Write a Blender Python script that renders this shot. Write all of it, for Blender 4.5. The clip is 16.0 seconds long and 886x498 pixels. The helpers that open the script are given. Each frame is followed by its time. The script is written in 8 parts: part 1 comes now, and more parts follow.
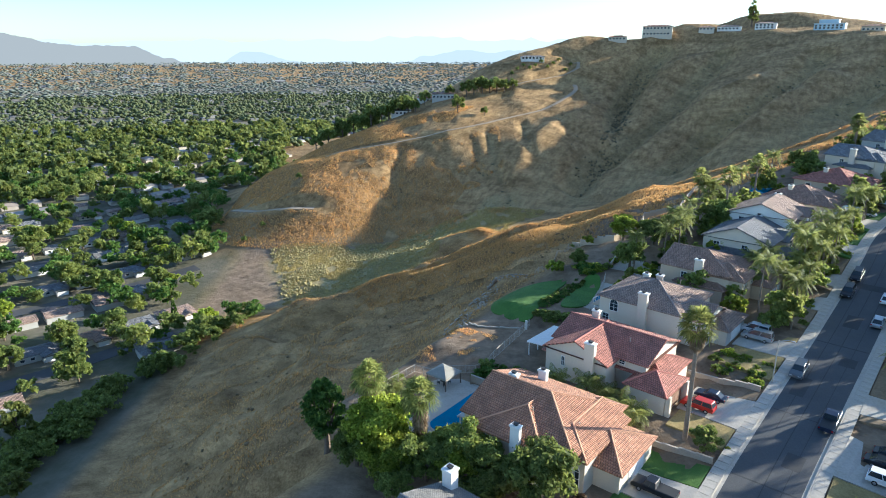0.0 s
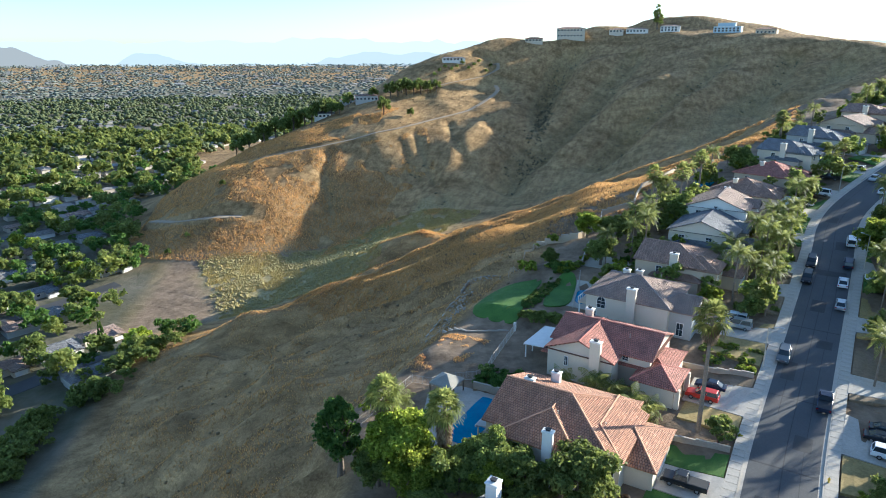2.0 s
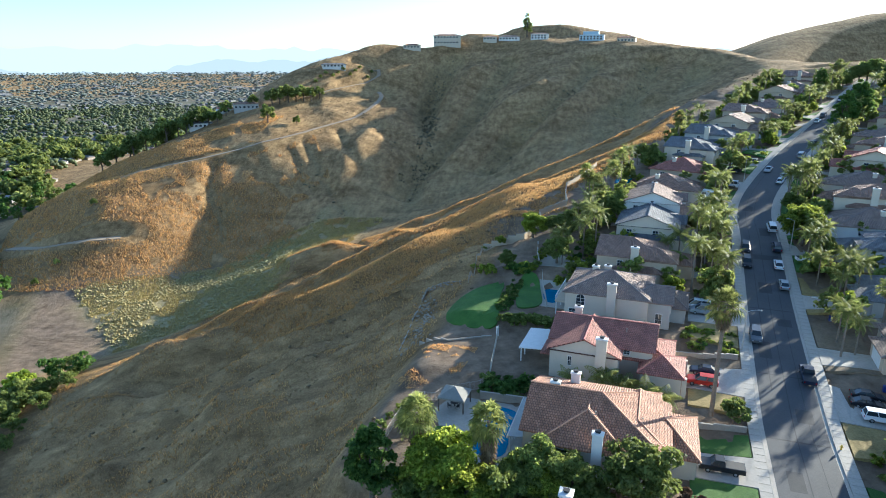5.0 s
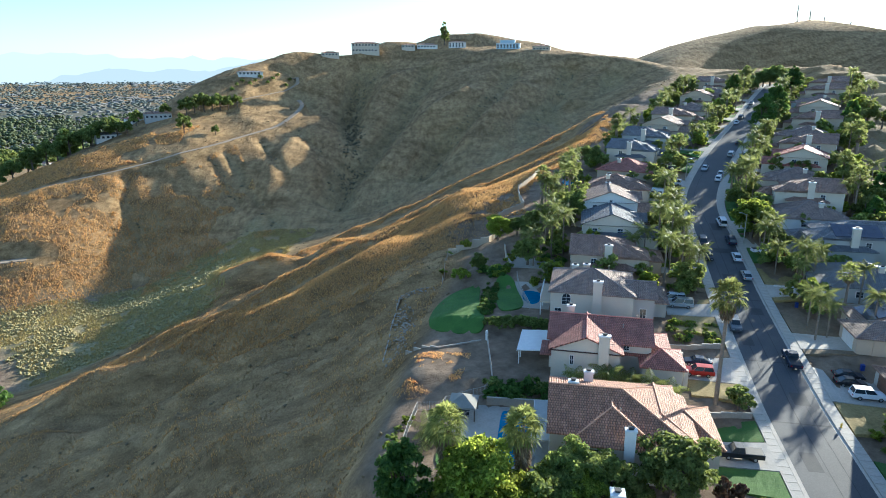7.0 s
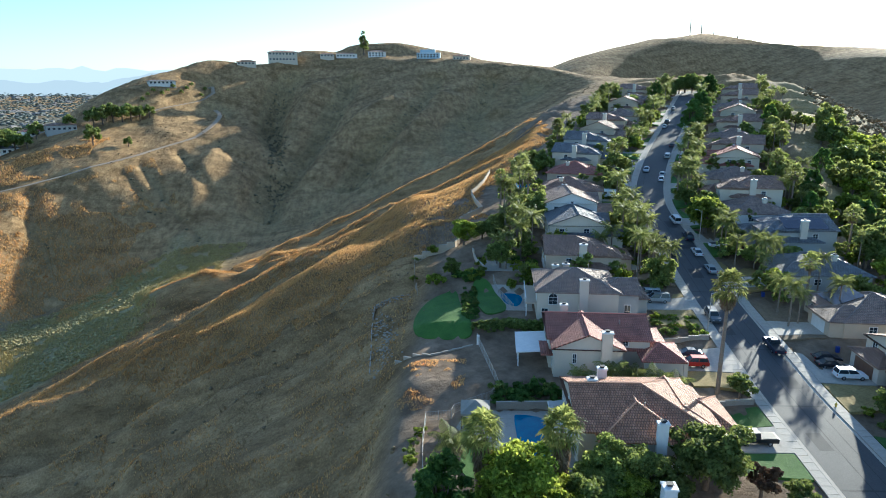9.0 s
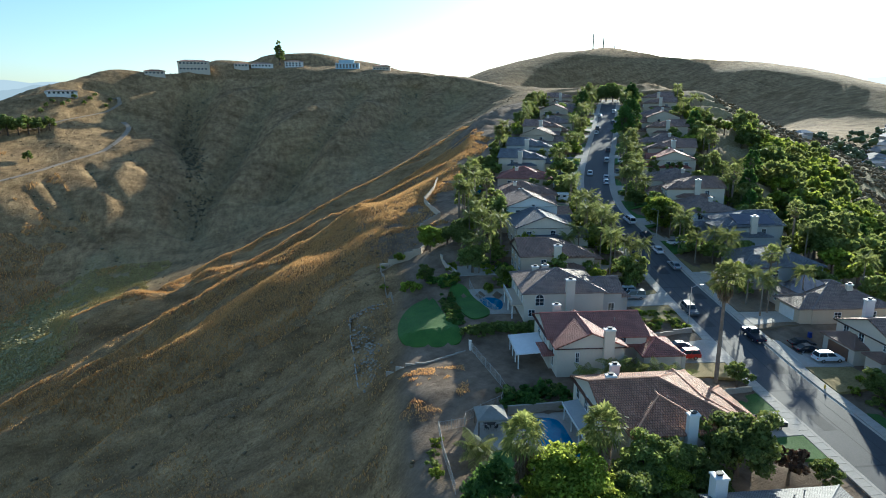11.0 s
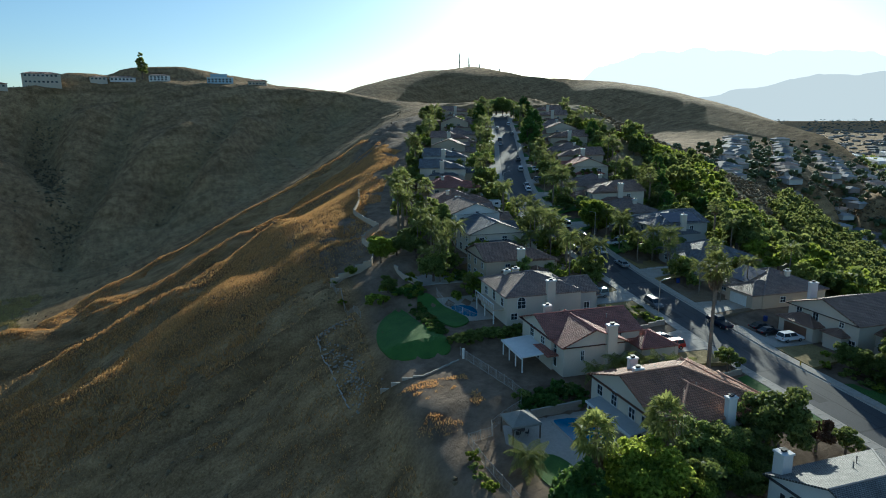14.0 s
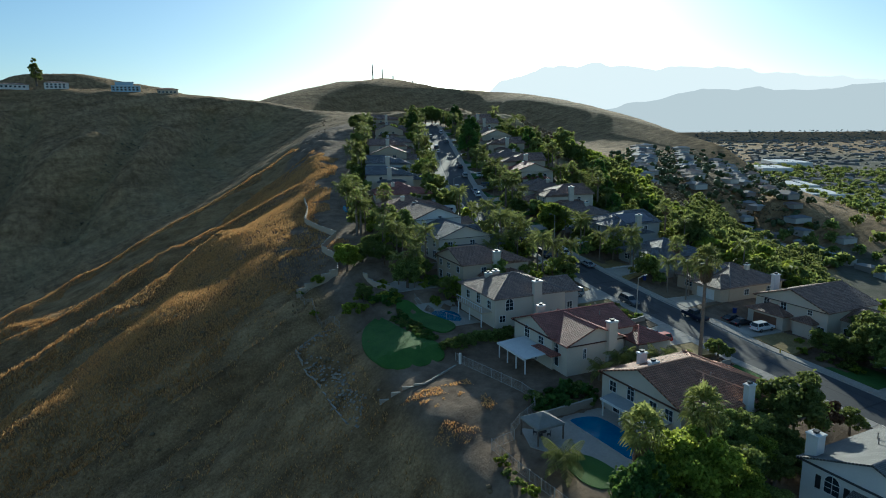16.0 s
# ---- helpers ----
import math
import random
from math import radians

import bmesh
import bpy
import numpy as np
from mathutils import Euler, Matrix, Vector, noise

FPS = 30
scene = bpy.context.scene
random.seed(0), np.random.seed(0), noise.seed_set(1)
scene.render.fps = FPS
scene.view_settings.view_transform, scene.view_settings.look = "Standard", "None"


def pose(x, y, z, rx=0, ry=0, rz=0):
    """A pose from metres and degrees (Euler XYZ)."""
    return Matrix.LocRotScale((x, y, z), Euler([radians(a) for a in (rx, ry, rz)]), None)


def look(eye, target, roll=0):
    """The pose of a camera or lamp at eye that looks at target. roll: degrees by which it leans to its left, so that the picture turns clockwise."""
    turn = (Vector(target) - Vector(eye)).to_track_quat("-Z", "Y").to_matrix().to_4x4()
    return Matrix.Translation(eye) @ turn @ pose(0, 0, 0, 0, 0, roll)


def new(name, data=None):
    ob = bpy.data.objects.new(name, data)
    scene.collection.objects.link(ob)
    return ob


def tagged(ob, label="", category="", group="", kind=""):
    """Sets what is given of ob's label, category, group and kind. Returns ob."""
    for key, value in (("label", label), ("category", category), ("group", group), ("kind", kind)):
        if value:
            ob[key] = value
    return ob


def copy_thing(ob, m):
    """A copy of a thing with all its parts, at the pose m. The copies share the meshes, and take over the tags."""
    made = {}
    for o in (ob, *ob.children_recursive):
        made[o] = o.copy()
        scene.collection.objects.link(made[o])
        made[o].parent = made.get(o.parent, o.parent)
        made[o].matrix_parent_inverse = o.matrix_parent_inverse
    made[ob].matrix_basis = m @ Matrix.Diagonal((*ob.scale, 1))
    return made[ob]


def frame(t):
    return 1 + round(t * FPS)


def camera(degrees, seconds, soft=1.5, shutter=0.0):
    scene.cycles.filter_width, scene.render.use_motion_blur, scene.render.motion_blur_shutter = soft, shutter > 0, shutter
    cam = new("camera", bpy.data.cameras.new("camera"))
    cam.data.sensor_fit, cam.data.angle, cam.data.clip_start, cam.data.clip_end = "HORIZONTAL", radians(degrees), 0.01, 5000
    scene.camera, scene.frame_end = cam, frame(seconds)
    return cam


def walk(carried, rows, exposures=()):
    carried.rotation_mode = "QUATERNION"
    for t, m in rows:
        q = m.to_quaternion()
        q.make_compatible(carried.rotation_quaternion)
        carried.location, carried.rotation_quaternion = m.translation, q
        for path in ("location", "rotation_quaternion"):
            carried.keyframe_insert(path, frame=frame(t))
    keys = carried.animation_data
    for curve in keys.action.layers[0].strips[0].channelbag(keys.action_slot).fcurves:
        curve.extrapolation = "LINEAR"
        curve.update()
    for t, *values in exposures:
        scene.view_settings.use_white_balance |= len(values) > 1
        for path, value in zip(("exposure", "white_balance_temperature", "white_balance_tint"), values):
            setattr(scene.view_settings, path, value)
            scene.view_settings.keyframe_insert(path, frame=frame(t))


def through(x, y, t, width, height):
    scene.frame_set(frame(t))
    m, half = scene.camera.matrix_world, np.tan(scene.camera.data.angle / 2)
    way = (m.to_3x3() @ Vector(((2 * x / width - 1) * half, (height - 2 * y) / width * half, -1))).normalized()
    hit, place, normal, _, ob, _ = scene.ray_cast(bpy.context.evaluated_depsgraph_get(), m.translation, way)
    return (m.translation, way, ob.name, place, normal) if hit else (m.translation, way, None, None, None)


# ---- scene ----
cam = camera(70.1, 16.0, 1.0)
METRES, EYE, TILT, LEAN, TURN = 115.0, 52.0, -17.1, 0.0, 0.0
ROWS = [
    (0.0, 0.0, 0.0, 0.0, 0.0, 0.0, -0.0),
    (0.5, -0.0303, 0.0065, 0.0013, -1.94, 0.02, 0.64),
    (1.0, -0.0604, 0.0138, 0.0034, -3.92, 0.02, 1.25),
    (1.5, -0.0903, 0.0225, 0.0054, -5.88, -0.01, 1.84),
    (2.0, -0.1193, 0.0324, 0.008, -7.84, -0.03, 2.46),
    (2.5, -0.1485, 0.0434, 0.0106, -9.82, -0.09, 3.07),
    (3.0, -0.1771, 0.0555, 0.0129, -11.8, -0.12, 3.68),
    (3.5, -0.205, 0.0685, 0.0151, -13.77, -0.15, 4.26),
    (4.0, -0.2325, 0.0823, 0.0173, -15.75, -0.19, 4.84),
    (6.5, -0.3607, 0.1682, 0.0267, -25.75, -0.38, 7.73),
    (7.0, -0.3846, 0.1877, 0.0287, -27.75, -0.44, 8.27),
    (7.5, -0.4078, 0.2079, 0.0306, -29.75, -0.49, 8.79),
    (8.0, -0.43, 0.2291, 0.0326, -31.73, -0.56, 9.34),
    (8.5, -0.4515, 0.2511, 0.0347, -33.71, -0.65, 9.83),
    (9.0, -0.4724, 0.2739, 0.0373, -35.72, -0.76, 10.37),
    (11.5, -0.5654, 0.3994, 0.0518, -45.98, -1.43, 12.76),
    (12.0, -0.5822, 0.426, 0.0554, -48.07, -1.61, 13.2),
    (12.5, -0.598, 0.4532, 0.0596, -50.17, -1.84, 13.62),
    (13.0, -0.6126, 0.4812, 0.0637, -52.25, -2.08, 14.03),
    (13.5, -0.6259, 0.51, 0.0683, -54.35, -2.34, 14.42),
    (14.0, -0.6375, 0.5397, 0.0725, -56.41, -2.57, 14.79),
    (14.5, -0.6476, 0.5694, 0.0765, -58.52, -2.84, 15.13),
    (15.0, -0.6569, 0.5991, 0.0806, -60.61, -3.14, 15.46),
    (15.5, -0.6652, 0.6292, 0.0849, -62.71, -3.42, 15.77),
    (16.0, -0.6724, 0.6599, 0.0896, -64.86, -3.73, 16.07),
]
walk(cam, [(t, pose(0, 0, EYE, TILT, LEAN, TURN) @ pose(METRES * x, METRES * y, METRES * z, 90 + pitch, roll, yaw)) for t, x, y, z, yaw, pitch, roll in ROWS],
     exposures=[(0.0, 1.50, 5050, 3), (4.0, 1.5, 5000, 2), (9.0, 1.26, 4900, 0), (12.5, 0.44, 4850, -3), (16.0, -0.04, 4800, -6)])

# ---------------------------------------------------------------- sky and sun
SUN_AZ, SUN_EL = 73.0, 16.4          # clockwise from +y, above the horizon
world = bpy.data.worlds.new("world")
scene.world = world
world.use_nodes = True
wn = world.node_tree.nodes
sky = wn.new("ShaderNodeTexSky")
sky.sky_type = "NISHITA"
sky.sun_disc = False
sky.sun_elevation, sky.sun_rotation = radians(SUN_EL), radians(SUN_AZ)
sky.air_density, sky.dust_density, sky.ozone_density, sky.altitude = 1.0, 0.7, 1.6, 300.0
wn["Background"].inputs["Strength"].default_value = 0.092
haze = wn.new("ShaderNodeHueSaturation")
haze.inputs["Saturation"].default_value = 0.9
world.node_tree.links.new(sky.outputs["Color"], haze.inputs["Color"])
world.node_tree.links.new(haze.outputs["Color"], wn["Background"].inputs["Color"])
to_sun = Vector((math.sin(radians(SUN_AZ)) * math.cos(radians(SUN_EL)), math.cos(radians(SUN_AZ)) * math.cos(radians(SUN_EL)), math.sin(radians(SUN_EL))))
sun = new("sun", bpy.data.lights.new("sun", "SUN"))
sun.data.energy, sun.data.angle, sun.data.color = 5.0, radians(0.6), (1.0, 0.80, 0.56)
sun.matrix_world = look((0, 0, 200), Vector((0, 0, 200)) - to_sun)


# ---------------------------------------------------------------- materials
def material(name, a, b, scale=1.0, rough=0.8, bump=0.0, bump_scale=None, metal=0.0, vary=0.0, space="Object", fine=6.0, detail=6.0):
    """Two colours mixed by coarse and fine noise, with relief and a tint of its own for each object."""
    m = bpy.data.materials.new(name)
    m.use_nodes = True
    nt, n = m.node_tree, m.node_tree.nodes
    p = n["Principled BSDF"]
    tc = n.new("ShaderNodeTexCoord")
    big, small = n.new("ShaderNodeTexNoise"), n.new("ShaderNodeTexNoise")
    for tex, sc in ((big, scale), (small, scale * fine)):
        tex.inputs["Scale"].default_value = sc
        tex.inputs["Detail"].default_value = detail
        tex.inputs["Roughness"].default_value = 0.65
        nt.links.new(tc.outputs[space], tex.inputs["Vector"])
    add = n.new("ShaderNodeMath")
    add.operation = "MULTIPLY_ADD"
    nt.links.new(small.outputs["Fac"], add.inputs[0])
    add.inputs[1].default_value = 0.5
    half = n.new("ShaderNodeMath")
    half.operation = "MULTIPLY"
    half.inputs[1].default_value = 0.5
    nt.links.new(big.outputs["Fac"], half.inputs[0])
    nt.links.new(half.outputs[0], add.inputs[2])
    ramp = n.new("ShaderNodeValToRGB")
    ramp.color_ramp.elements[0].position, ramp.color_ramp.elements[1].position = 0.36, 0.64
    ramp.color_ramp.elements[0].color, ramp.color_ramp.elements[1].color = (*a, 1), (*b, 1)
    nt.links.new(add.outputs[0], ramp.inputs["Fac"])
    last = ramp.outputs["Color"]
    if vary:
        info, hsv, rng = n.new("ShaderNodeObjectInfo"), n.new("ShaderNodeHueSaturation"), n.new("ShaderNodeMapRange")
        rng.inputs["To Min"].default_value, rng.inputs["To Max"].default_value = 1 - vary, 1 + vary
        nt.links.new(info.outputs["Random"], rng.inputs["Value"])
        nt.links.new(rng.outputs[0], hsv.inputs["Value"])
        nt.links.new(last, hsv.inputs["Color"])
        last = hsv.outputs["Color"]
    nt.links.new(last, p.inputs["Base Color"])
    p.inputs["Roughness"].default_value, p.inputs["Metallic"].default_value = rough, metal
    if bump:
        bn, bt = n.new("ShaderNodeBump"), n.new("ShaderNodeTexNoise")
        bt.inputs["Scale"].default_value = bump_scale or scale * fine
        bt.inputs["Detail"].default_value = 4
        nt.links.new(tc.outputs[space], bt.inputs["Vector"])
        nt.links.new(bt.outputs["Fac"], bn.inputs["Height"])
        bn.inputs["Distance"].default_value = bump
        nt.links.new(bn.outputs[0], p.inputs["Normal"])
    return m


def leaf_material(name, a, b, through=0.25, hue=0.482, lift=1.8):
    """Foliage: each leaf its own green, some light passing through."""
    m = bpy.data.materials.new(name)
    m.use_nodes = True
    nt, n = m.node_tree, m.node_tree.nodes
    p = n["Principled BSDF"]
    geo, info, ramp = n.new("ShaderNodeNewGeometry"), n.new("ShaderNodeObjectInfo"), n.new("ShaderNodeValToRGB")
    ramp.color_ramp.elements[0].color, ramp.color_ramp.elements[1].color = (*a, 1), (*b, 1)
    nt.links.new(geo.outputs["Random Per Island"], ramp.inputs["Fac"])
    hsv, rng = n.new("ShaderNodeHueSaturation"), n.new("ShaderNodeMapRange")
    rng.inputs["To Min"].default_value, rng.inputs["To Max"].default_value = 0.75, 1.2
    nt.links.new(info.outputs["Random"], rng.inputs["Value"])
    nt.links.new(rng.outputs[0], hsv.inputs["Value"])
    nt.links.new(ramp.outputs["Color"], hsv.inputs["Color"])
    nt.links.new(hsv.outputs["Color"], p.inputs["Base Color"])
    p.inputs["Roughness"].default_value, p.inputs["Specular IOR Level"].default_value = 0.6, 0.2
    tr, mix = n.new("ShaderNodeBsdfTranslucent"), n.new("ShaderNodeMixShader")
    # Backlit glow put in: passing light is yellowed and lifted above leaf colour.
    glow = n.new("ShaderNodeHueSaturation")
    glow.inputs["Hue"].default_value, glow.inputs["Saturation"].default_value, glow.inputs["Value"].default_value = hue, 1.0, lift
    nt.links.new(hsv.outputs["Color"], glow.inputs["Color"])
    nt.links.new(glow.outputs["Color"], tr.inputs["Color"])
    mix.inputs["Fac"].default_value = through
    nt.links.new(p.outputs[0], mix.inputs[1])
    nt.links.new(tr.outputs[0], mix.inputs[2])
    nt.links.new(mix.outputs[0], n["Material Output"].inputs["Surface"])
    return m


def roof_material(name, a, b, tile=0.34, course=0.42, depth=0.11):
    """Tiles laid in courses up each slope, by the roof's own UV in metres."""
    m = bpy.data.materials.new(name)
    m.use_nodes = True
    nt, n = m.node_tree, m.node_tree.nodes
    p = n["Principled BSDF"]
    uv = n.new("ShaderNodeUVMap")
    brick = n.new("ShaderNodeTexBrick")
    brick.inputs["Scale"].default_value = 1.0
    brick.inputs["Brick Width"].default_value, brick.inputs["Row Height"].default_value = tile, course
    brick.inputs["Mortar Size"].default_value = 0.045
    brick.inputs["Mortar Smooth"].default_value = 0.6
    brick.inputs["Color1"].default_value, brick.inputs["Color2"].default_value = (*a, 1), (*b, 1)
    brick.inputs["Mortar"].default_value = (*[c * 0.32 for c in a], 1)
    nt.links.new(uv.outputs["UV"], brick.inputs["Vector"])
    noise_t = n.new("ShaderNodeTexNoise")
    noise_t.inputs["Scale"].default_value = 0.5
    noise_t.inputs["Detail"].default_value = 8
    nt.links.new(uv.outputs["UV"], noise_t.inputs["Vector"])
    rng = n.new("ShaderNodeMapRange")
    rng.inputs["From Min"].default_value, rng.inputs["From Max"].default_value = 0.3, 0.7
    rng.inputs["To Min"].default_value, rng.inputs["To Max"].default_value = 0.72, 1.22
    nt.links.new(noise_t.outputs["Fac"], rng.inputs["Value"])
    hsv = n.new("ShaderNodeHueSaturation")
    nt.links.new(rng.outputs[0], hsv.inputs["Value"])
    nt.links.new(brick.outputs["Color"], hsv.inputs["Color"])
    nt.links.new(hsv.outputs["Color"], p.inputs["Base Color"])
    wave = n.new("ShaderNodeTexWave")
    wave.wave_type, wave.bands_direction = "BANDS", "X"
    wave.inputs["Scale"].default_value = 0.314 / tile
    nt.links.new(uv.outputs["UV"], wave.inputs["Vector"])
    mul = n.new("ShaderNodeMath")
    mul.operation = "MULTIPLY_ADD"
    nt.links.new(brick.outputs["Fac"], mul.inputs[0])
    mul.inputs[1].default_value = -0.8
    nt.links.new(wave.outputs["Fac"], mul.inputs[2])
    bn = n.new("ShaderNodeBump")
    bn.inputs["Distance"].default_value = depth
    nt.links.new(mul.outputs[0], bn.inputs["Height"])
    nt.links.new(bn.outputs[0], p.inputs["Normal"])
    p.inputs["Roughness"].default_value = 0.7
    return m


def plain(name, c, rough=0.5, metal=0.0):
    return material(name, [v * 0.9 for v in c], [min(1, v * 1.08) for v in c], 0.8, rough, metal=metal)


M_ASPHALT = material("asphalt", (0.050, 0.052, 0.056), (0.082, 0.083, 0.087), 0.12, 0.76, 0.006, 30, space="Object", fine=40)
M_PATCH = material("asphalt_patch", (0.030, 0.031, 0.034), (0.050, 0.051, 0.054), 0.4, 0.8, 0.006, 30, fine=20)
M_CONCRETE = material("concrete", (0.38, 0.34, 0.28), (0.52, 0.47, 0.40), 0.25, 0.8, 0.004, 20, fine=12)
M_LAWN = material("lawn", (0.040, 0.100, 0.012), (0.100, 0.195, 0.028), 0.3, 0.9, 0.05, 18, fine=20)
M_DIRT = material("dirt", (0.15, 0.11, 0.065), (0.28, 0.205, 0.125), 0.25, 0.95, 0.05, 6, fine=10)
M_DRYLAWN = material("dry_lawn", (0.20, 0.15, 0.05), (0.40, 0.30, 0.12), 0.25, 0.95, 0.04, 14, fine=10)
M_WALL = {k: material("stucco_" + k, [c * 0.9 for c in v], v, 0.4, 0.9, 0.006, 30, fine=14) for k, v in {
    "cream": (0.68, 0.60, 0.48), "white": (0.80, 0.77, 0.72), "tan": (0.58, 0.47, 0.34), "grey": (0.46, 0.45, 0.42), "blue": (0.50, 0.62, 0.70), "sand": (0.66, 0.57, 0.44)}.items()}
M_ROOF = {
    "terracotta": roof_material("terracotta_tiles", (0.42, 0.19, 0.10), (0.58, 0.29, 0.17)),
    "red": roof_material("red_tiles", (0.38, 0.145, 0.10), (0.50, 0.205, 0.15)),
    "brown": roof_material("brown_tiles", (0.32, 0.19, 0.13), (0.44, 0.28, 0.20)),
    "greybrown": roof_material("grey_brown_tiles", (0.31, 0.21, 0.16), (0.42, 0.30, 0.235)),
    "grey": roof_material("grey_tiles", (0.17, 0.175, 0.19), (0.26, 0.26, 0.275)),
    "shingle": roof_material("grey_shingles", (0.20, 0.19, 0.18), (0.27, 0.26, 0.24), 0.3, 0.2, 0.015)}
M_RIDGE = {k: material("ridge_" + k, v, [c * 1.25 for c in v], 2.0, 0.75) for k, v in {
    "terracotta": (0.60, 0.32, 0.19), "red": (0.45, 0.17, 0.13), "brown": (0.25, 0.17, 0.13), "greybrown": (0.22, 0.18, 0.165), "grey": (0.19, 0.19, 0.20), "shingle": (0.23, 0.22, 0.21)}.items()}
M_TRIM = plain("white_trim", (0.78, 0.76, 0.72), 0.6)
M_GREYPATIO = material("patio_roof", (0.36, 0.36, 0.35), (0.46, 0.46, 0.44), 0.6, 0.6)
M_DARK = plain("dark_metal", (0.03, 0.03, 0.032), 0.65, 0.1)
M_GLASS = bpy.data.materials.new("window_glass")
M_GLASS.use_nodes = True
M_GLASS.node_tree.nodes["Principled BSDF"].inputs["Base Color"].default_value = (0.03, 0.04, 0.05, 1)
M_GLASS.node_tree.nodes["Principled BSDF"].inputs["Roughness"].default_value = 0.12
M_WATER = material("pool_water", (0.003, 0.13, 0.27), (0.006, 0.20, 0.36), 0.6, 0.12, 0.01, 3)
M_WATER.node_tree.nodes["Principled BSDF"].inputs["Specular IOR Level"].default_value = 0.12
M_WOOD = material("garage_wood", (0.16, 0.085, 0.05), (0.24, 0.13, 0.075), 1.5, 0.6)
M_FENCE = material("iron_fence", (0.42, 0.38, 0.33), (0.52, 0.47, 0.41), 2, 0.6)
M_BLOCK = material("block_wall", (0.34, 0.28, 0.22), (0.46, 0.39, 0.31), 0.7, 0.9, 0.02, 9)
M_ROCK = material("rocks", (0.25, 0.215, 0.17), (0.44, 0.385, 0.31), 1.2, 0.9, 0.05, 6, vary=0.3)
M_TRUNK = material("bark", (0.10, 0.075, 0.055), (0.20, 0.155, 0.115), 3, 0.95, 0.03, 12)
M_PALMTRUNK = material("palm_trunk", (0.17, 0.13, 0.095), (0.30, 0.24, 0.18), 3, 0.95, 0.04, 9)
M_SKIRT = leaf_material("dead_fronds", (0.14, 0.10, 0.06), (0.33, 0.25, 0.15), 0.1)
M_LEAF = leaf_material("leaves_mid", (0.085, 0.118, 0.030), (0.240, 0.290, 0.075), 0.5)
M_LEAFDARK = leaf_material("leaves_dark", (0.045, 0.090, 0.020), (0.120, 0.200, 0.040), 0.45)
# Bright green leaves; for the slope trees, sunlight is put into the colour.
M_LEAFBRIGHT_SUNLIT = leaf_material("leaves_bright_sunlit", (0.100, 0.150, 0.020), (0.330, 0.390, 0.060), 0.62)
M_LEAFOLIVE = leaf_material("leaves_olive", (0.110, 0.145, 0.036), (0.240, 0.270, 0.080), 0.6)
M_PALM = leaf_material("palm_fronds", (0.10, 0.125, 0.035), (0.25, 0.275, 0.085), 0.55)
M_SOLAR = plain("solar_panels", (0.02, 0.03, 0.06), 0.15, 0.3)
M_TYRE = plain("tyre", (0.02, 0.02, 0.02), 0.8)
M_RIM = plain("rim", (0.45, 0.45, 0.46), 0.3, 0.8)
M_LAMP_RED = plain("tail_light", (0.35, 0.01, 0.01), 0.25)
M_PAINT = {k: plain("car_" + k, v, 0.38, mt) for k, (v, mt) in {"white": ((0.75, 0.76, 0.78), 0), "black": ((0.015, 0.016, 0.02), 0.1), "grey": ((0.14, 0.15, 0.16), 0.5),
           "silver": ((0.42, 0.44, 0.46), 0.6), "red": ((0.45, 0.03, 0.02), 0.1), "blue": ((0.10, 0.17, 0.26), 0.4), "navy": ((0.02, 0.03, 0.06), 0.3), "tan": ((0.32, 0.27, 0.20), 0.4)}.items()}


# ---------------------------------------------------------------- mesh helpers
def link_mesh(name, me, mat, parent=None, label=""):
    ob = new(name, me)
    for m in (mat if isinstance(mat, (list, tuple)) else [mat]):
        me.materials.append(m)
    if parent:
        ob.parent = parent
    if label:
        ob["label"] = label
    return ob


def part(name, bm, mat, parent=None, label=""):
    """A bmesh as one mesh object, under a thing or a part."""
    me = bpy.data.meshes.new(name)
    bm.to_mesh(me)
    bm.free()
    return link_mesh(name, me, mat, parent, label)


def raw(name, verts, faces, mat, parent=None, label=""):
    me = bpy.data.meshes.new(name)
    me.from_pydata([tuple(map(float, v)) for v in verts], [], faces)
    me.update()
    return link_mesh(name, me, mat, parent, label)


def box(bm, x0, x1, y0, y1, z0, z1, bevel=0.0, m=None):
    vs = [bm.verts.new(p) for p in ((x0, y0, z0), (x1, y0, z0), (x1, y1, z0), (x0, y1, z0), (x0, y0, z1), (x1, y0, z1), (x1, y1, z1), (x0, y1, z1))]
    if m:
        for v in vs:
            v.co = m @ v.co
    fs = [bm.faces.new([vs[i] for i in q]) for q in ((3, 2, 1, 0), (4, 5, 6, 7), (0, 1, 5, 4), (1, 2, 6, 5), (2, 3, 7, 6), (3, 0, 4, 7))]
    if bevel:
        bmesh.ops.bevel(bm, geom=list({e for f in fs for e in f.edges}), offset=bevel, segments=1, affect="EDGES")
    return bm


def boxed(*a, **k):
    return box(bmesh.new(), *a, **k)


def tube(bm, p0, p1, r0, r1, n=8):
    p0, p1 = Vector(p0), Vector(p1)
    q = (p1 - p0).to_track_quat("Z", "Y")
    rings = []
    for p, r in ((p0, r0), (p1, r1)):
        rings.append([bm.verts.new(p + q @ Vector((r * math.cos(2 * math.pi * i / n), r * math.sin(2 * math.pi * i / n), 0))) for i in range(n)])
    for i in range(n):
        bm.faces.new((rings[0][i], rings[0][(i + 1) % n], rings[1][(i + 1) % n], rings[1][i]))
    bm.faces.new(rings[1])
    bm.faces.new(rings[0][::-1])
    return bm


def thing(name, m, label, category, group=""):
    ob = new(name)
    ob.matrix_world = m
    ob.empty_display_size = 0.5
    return tagged(ob, label, category, group)


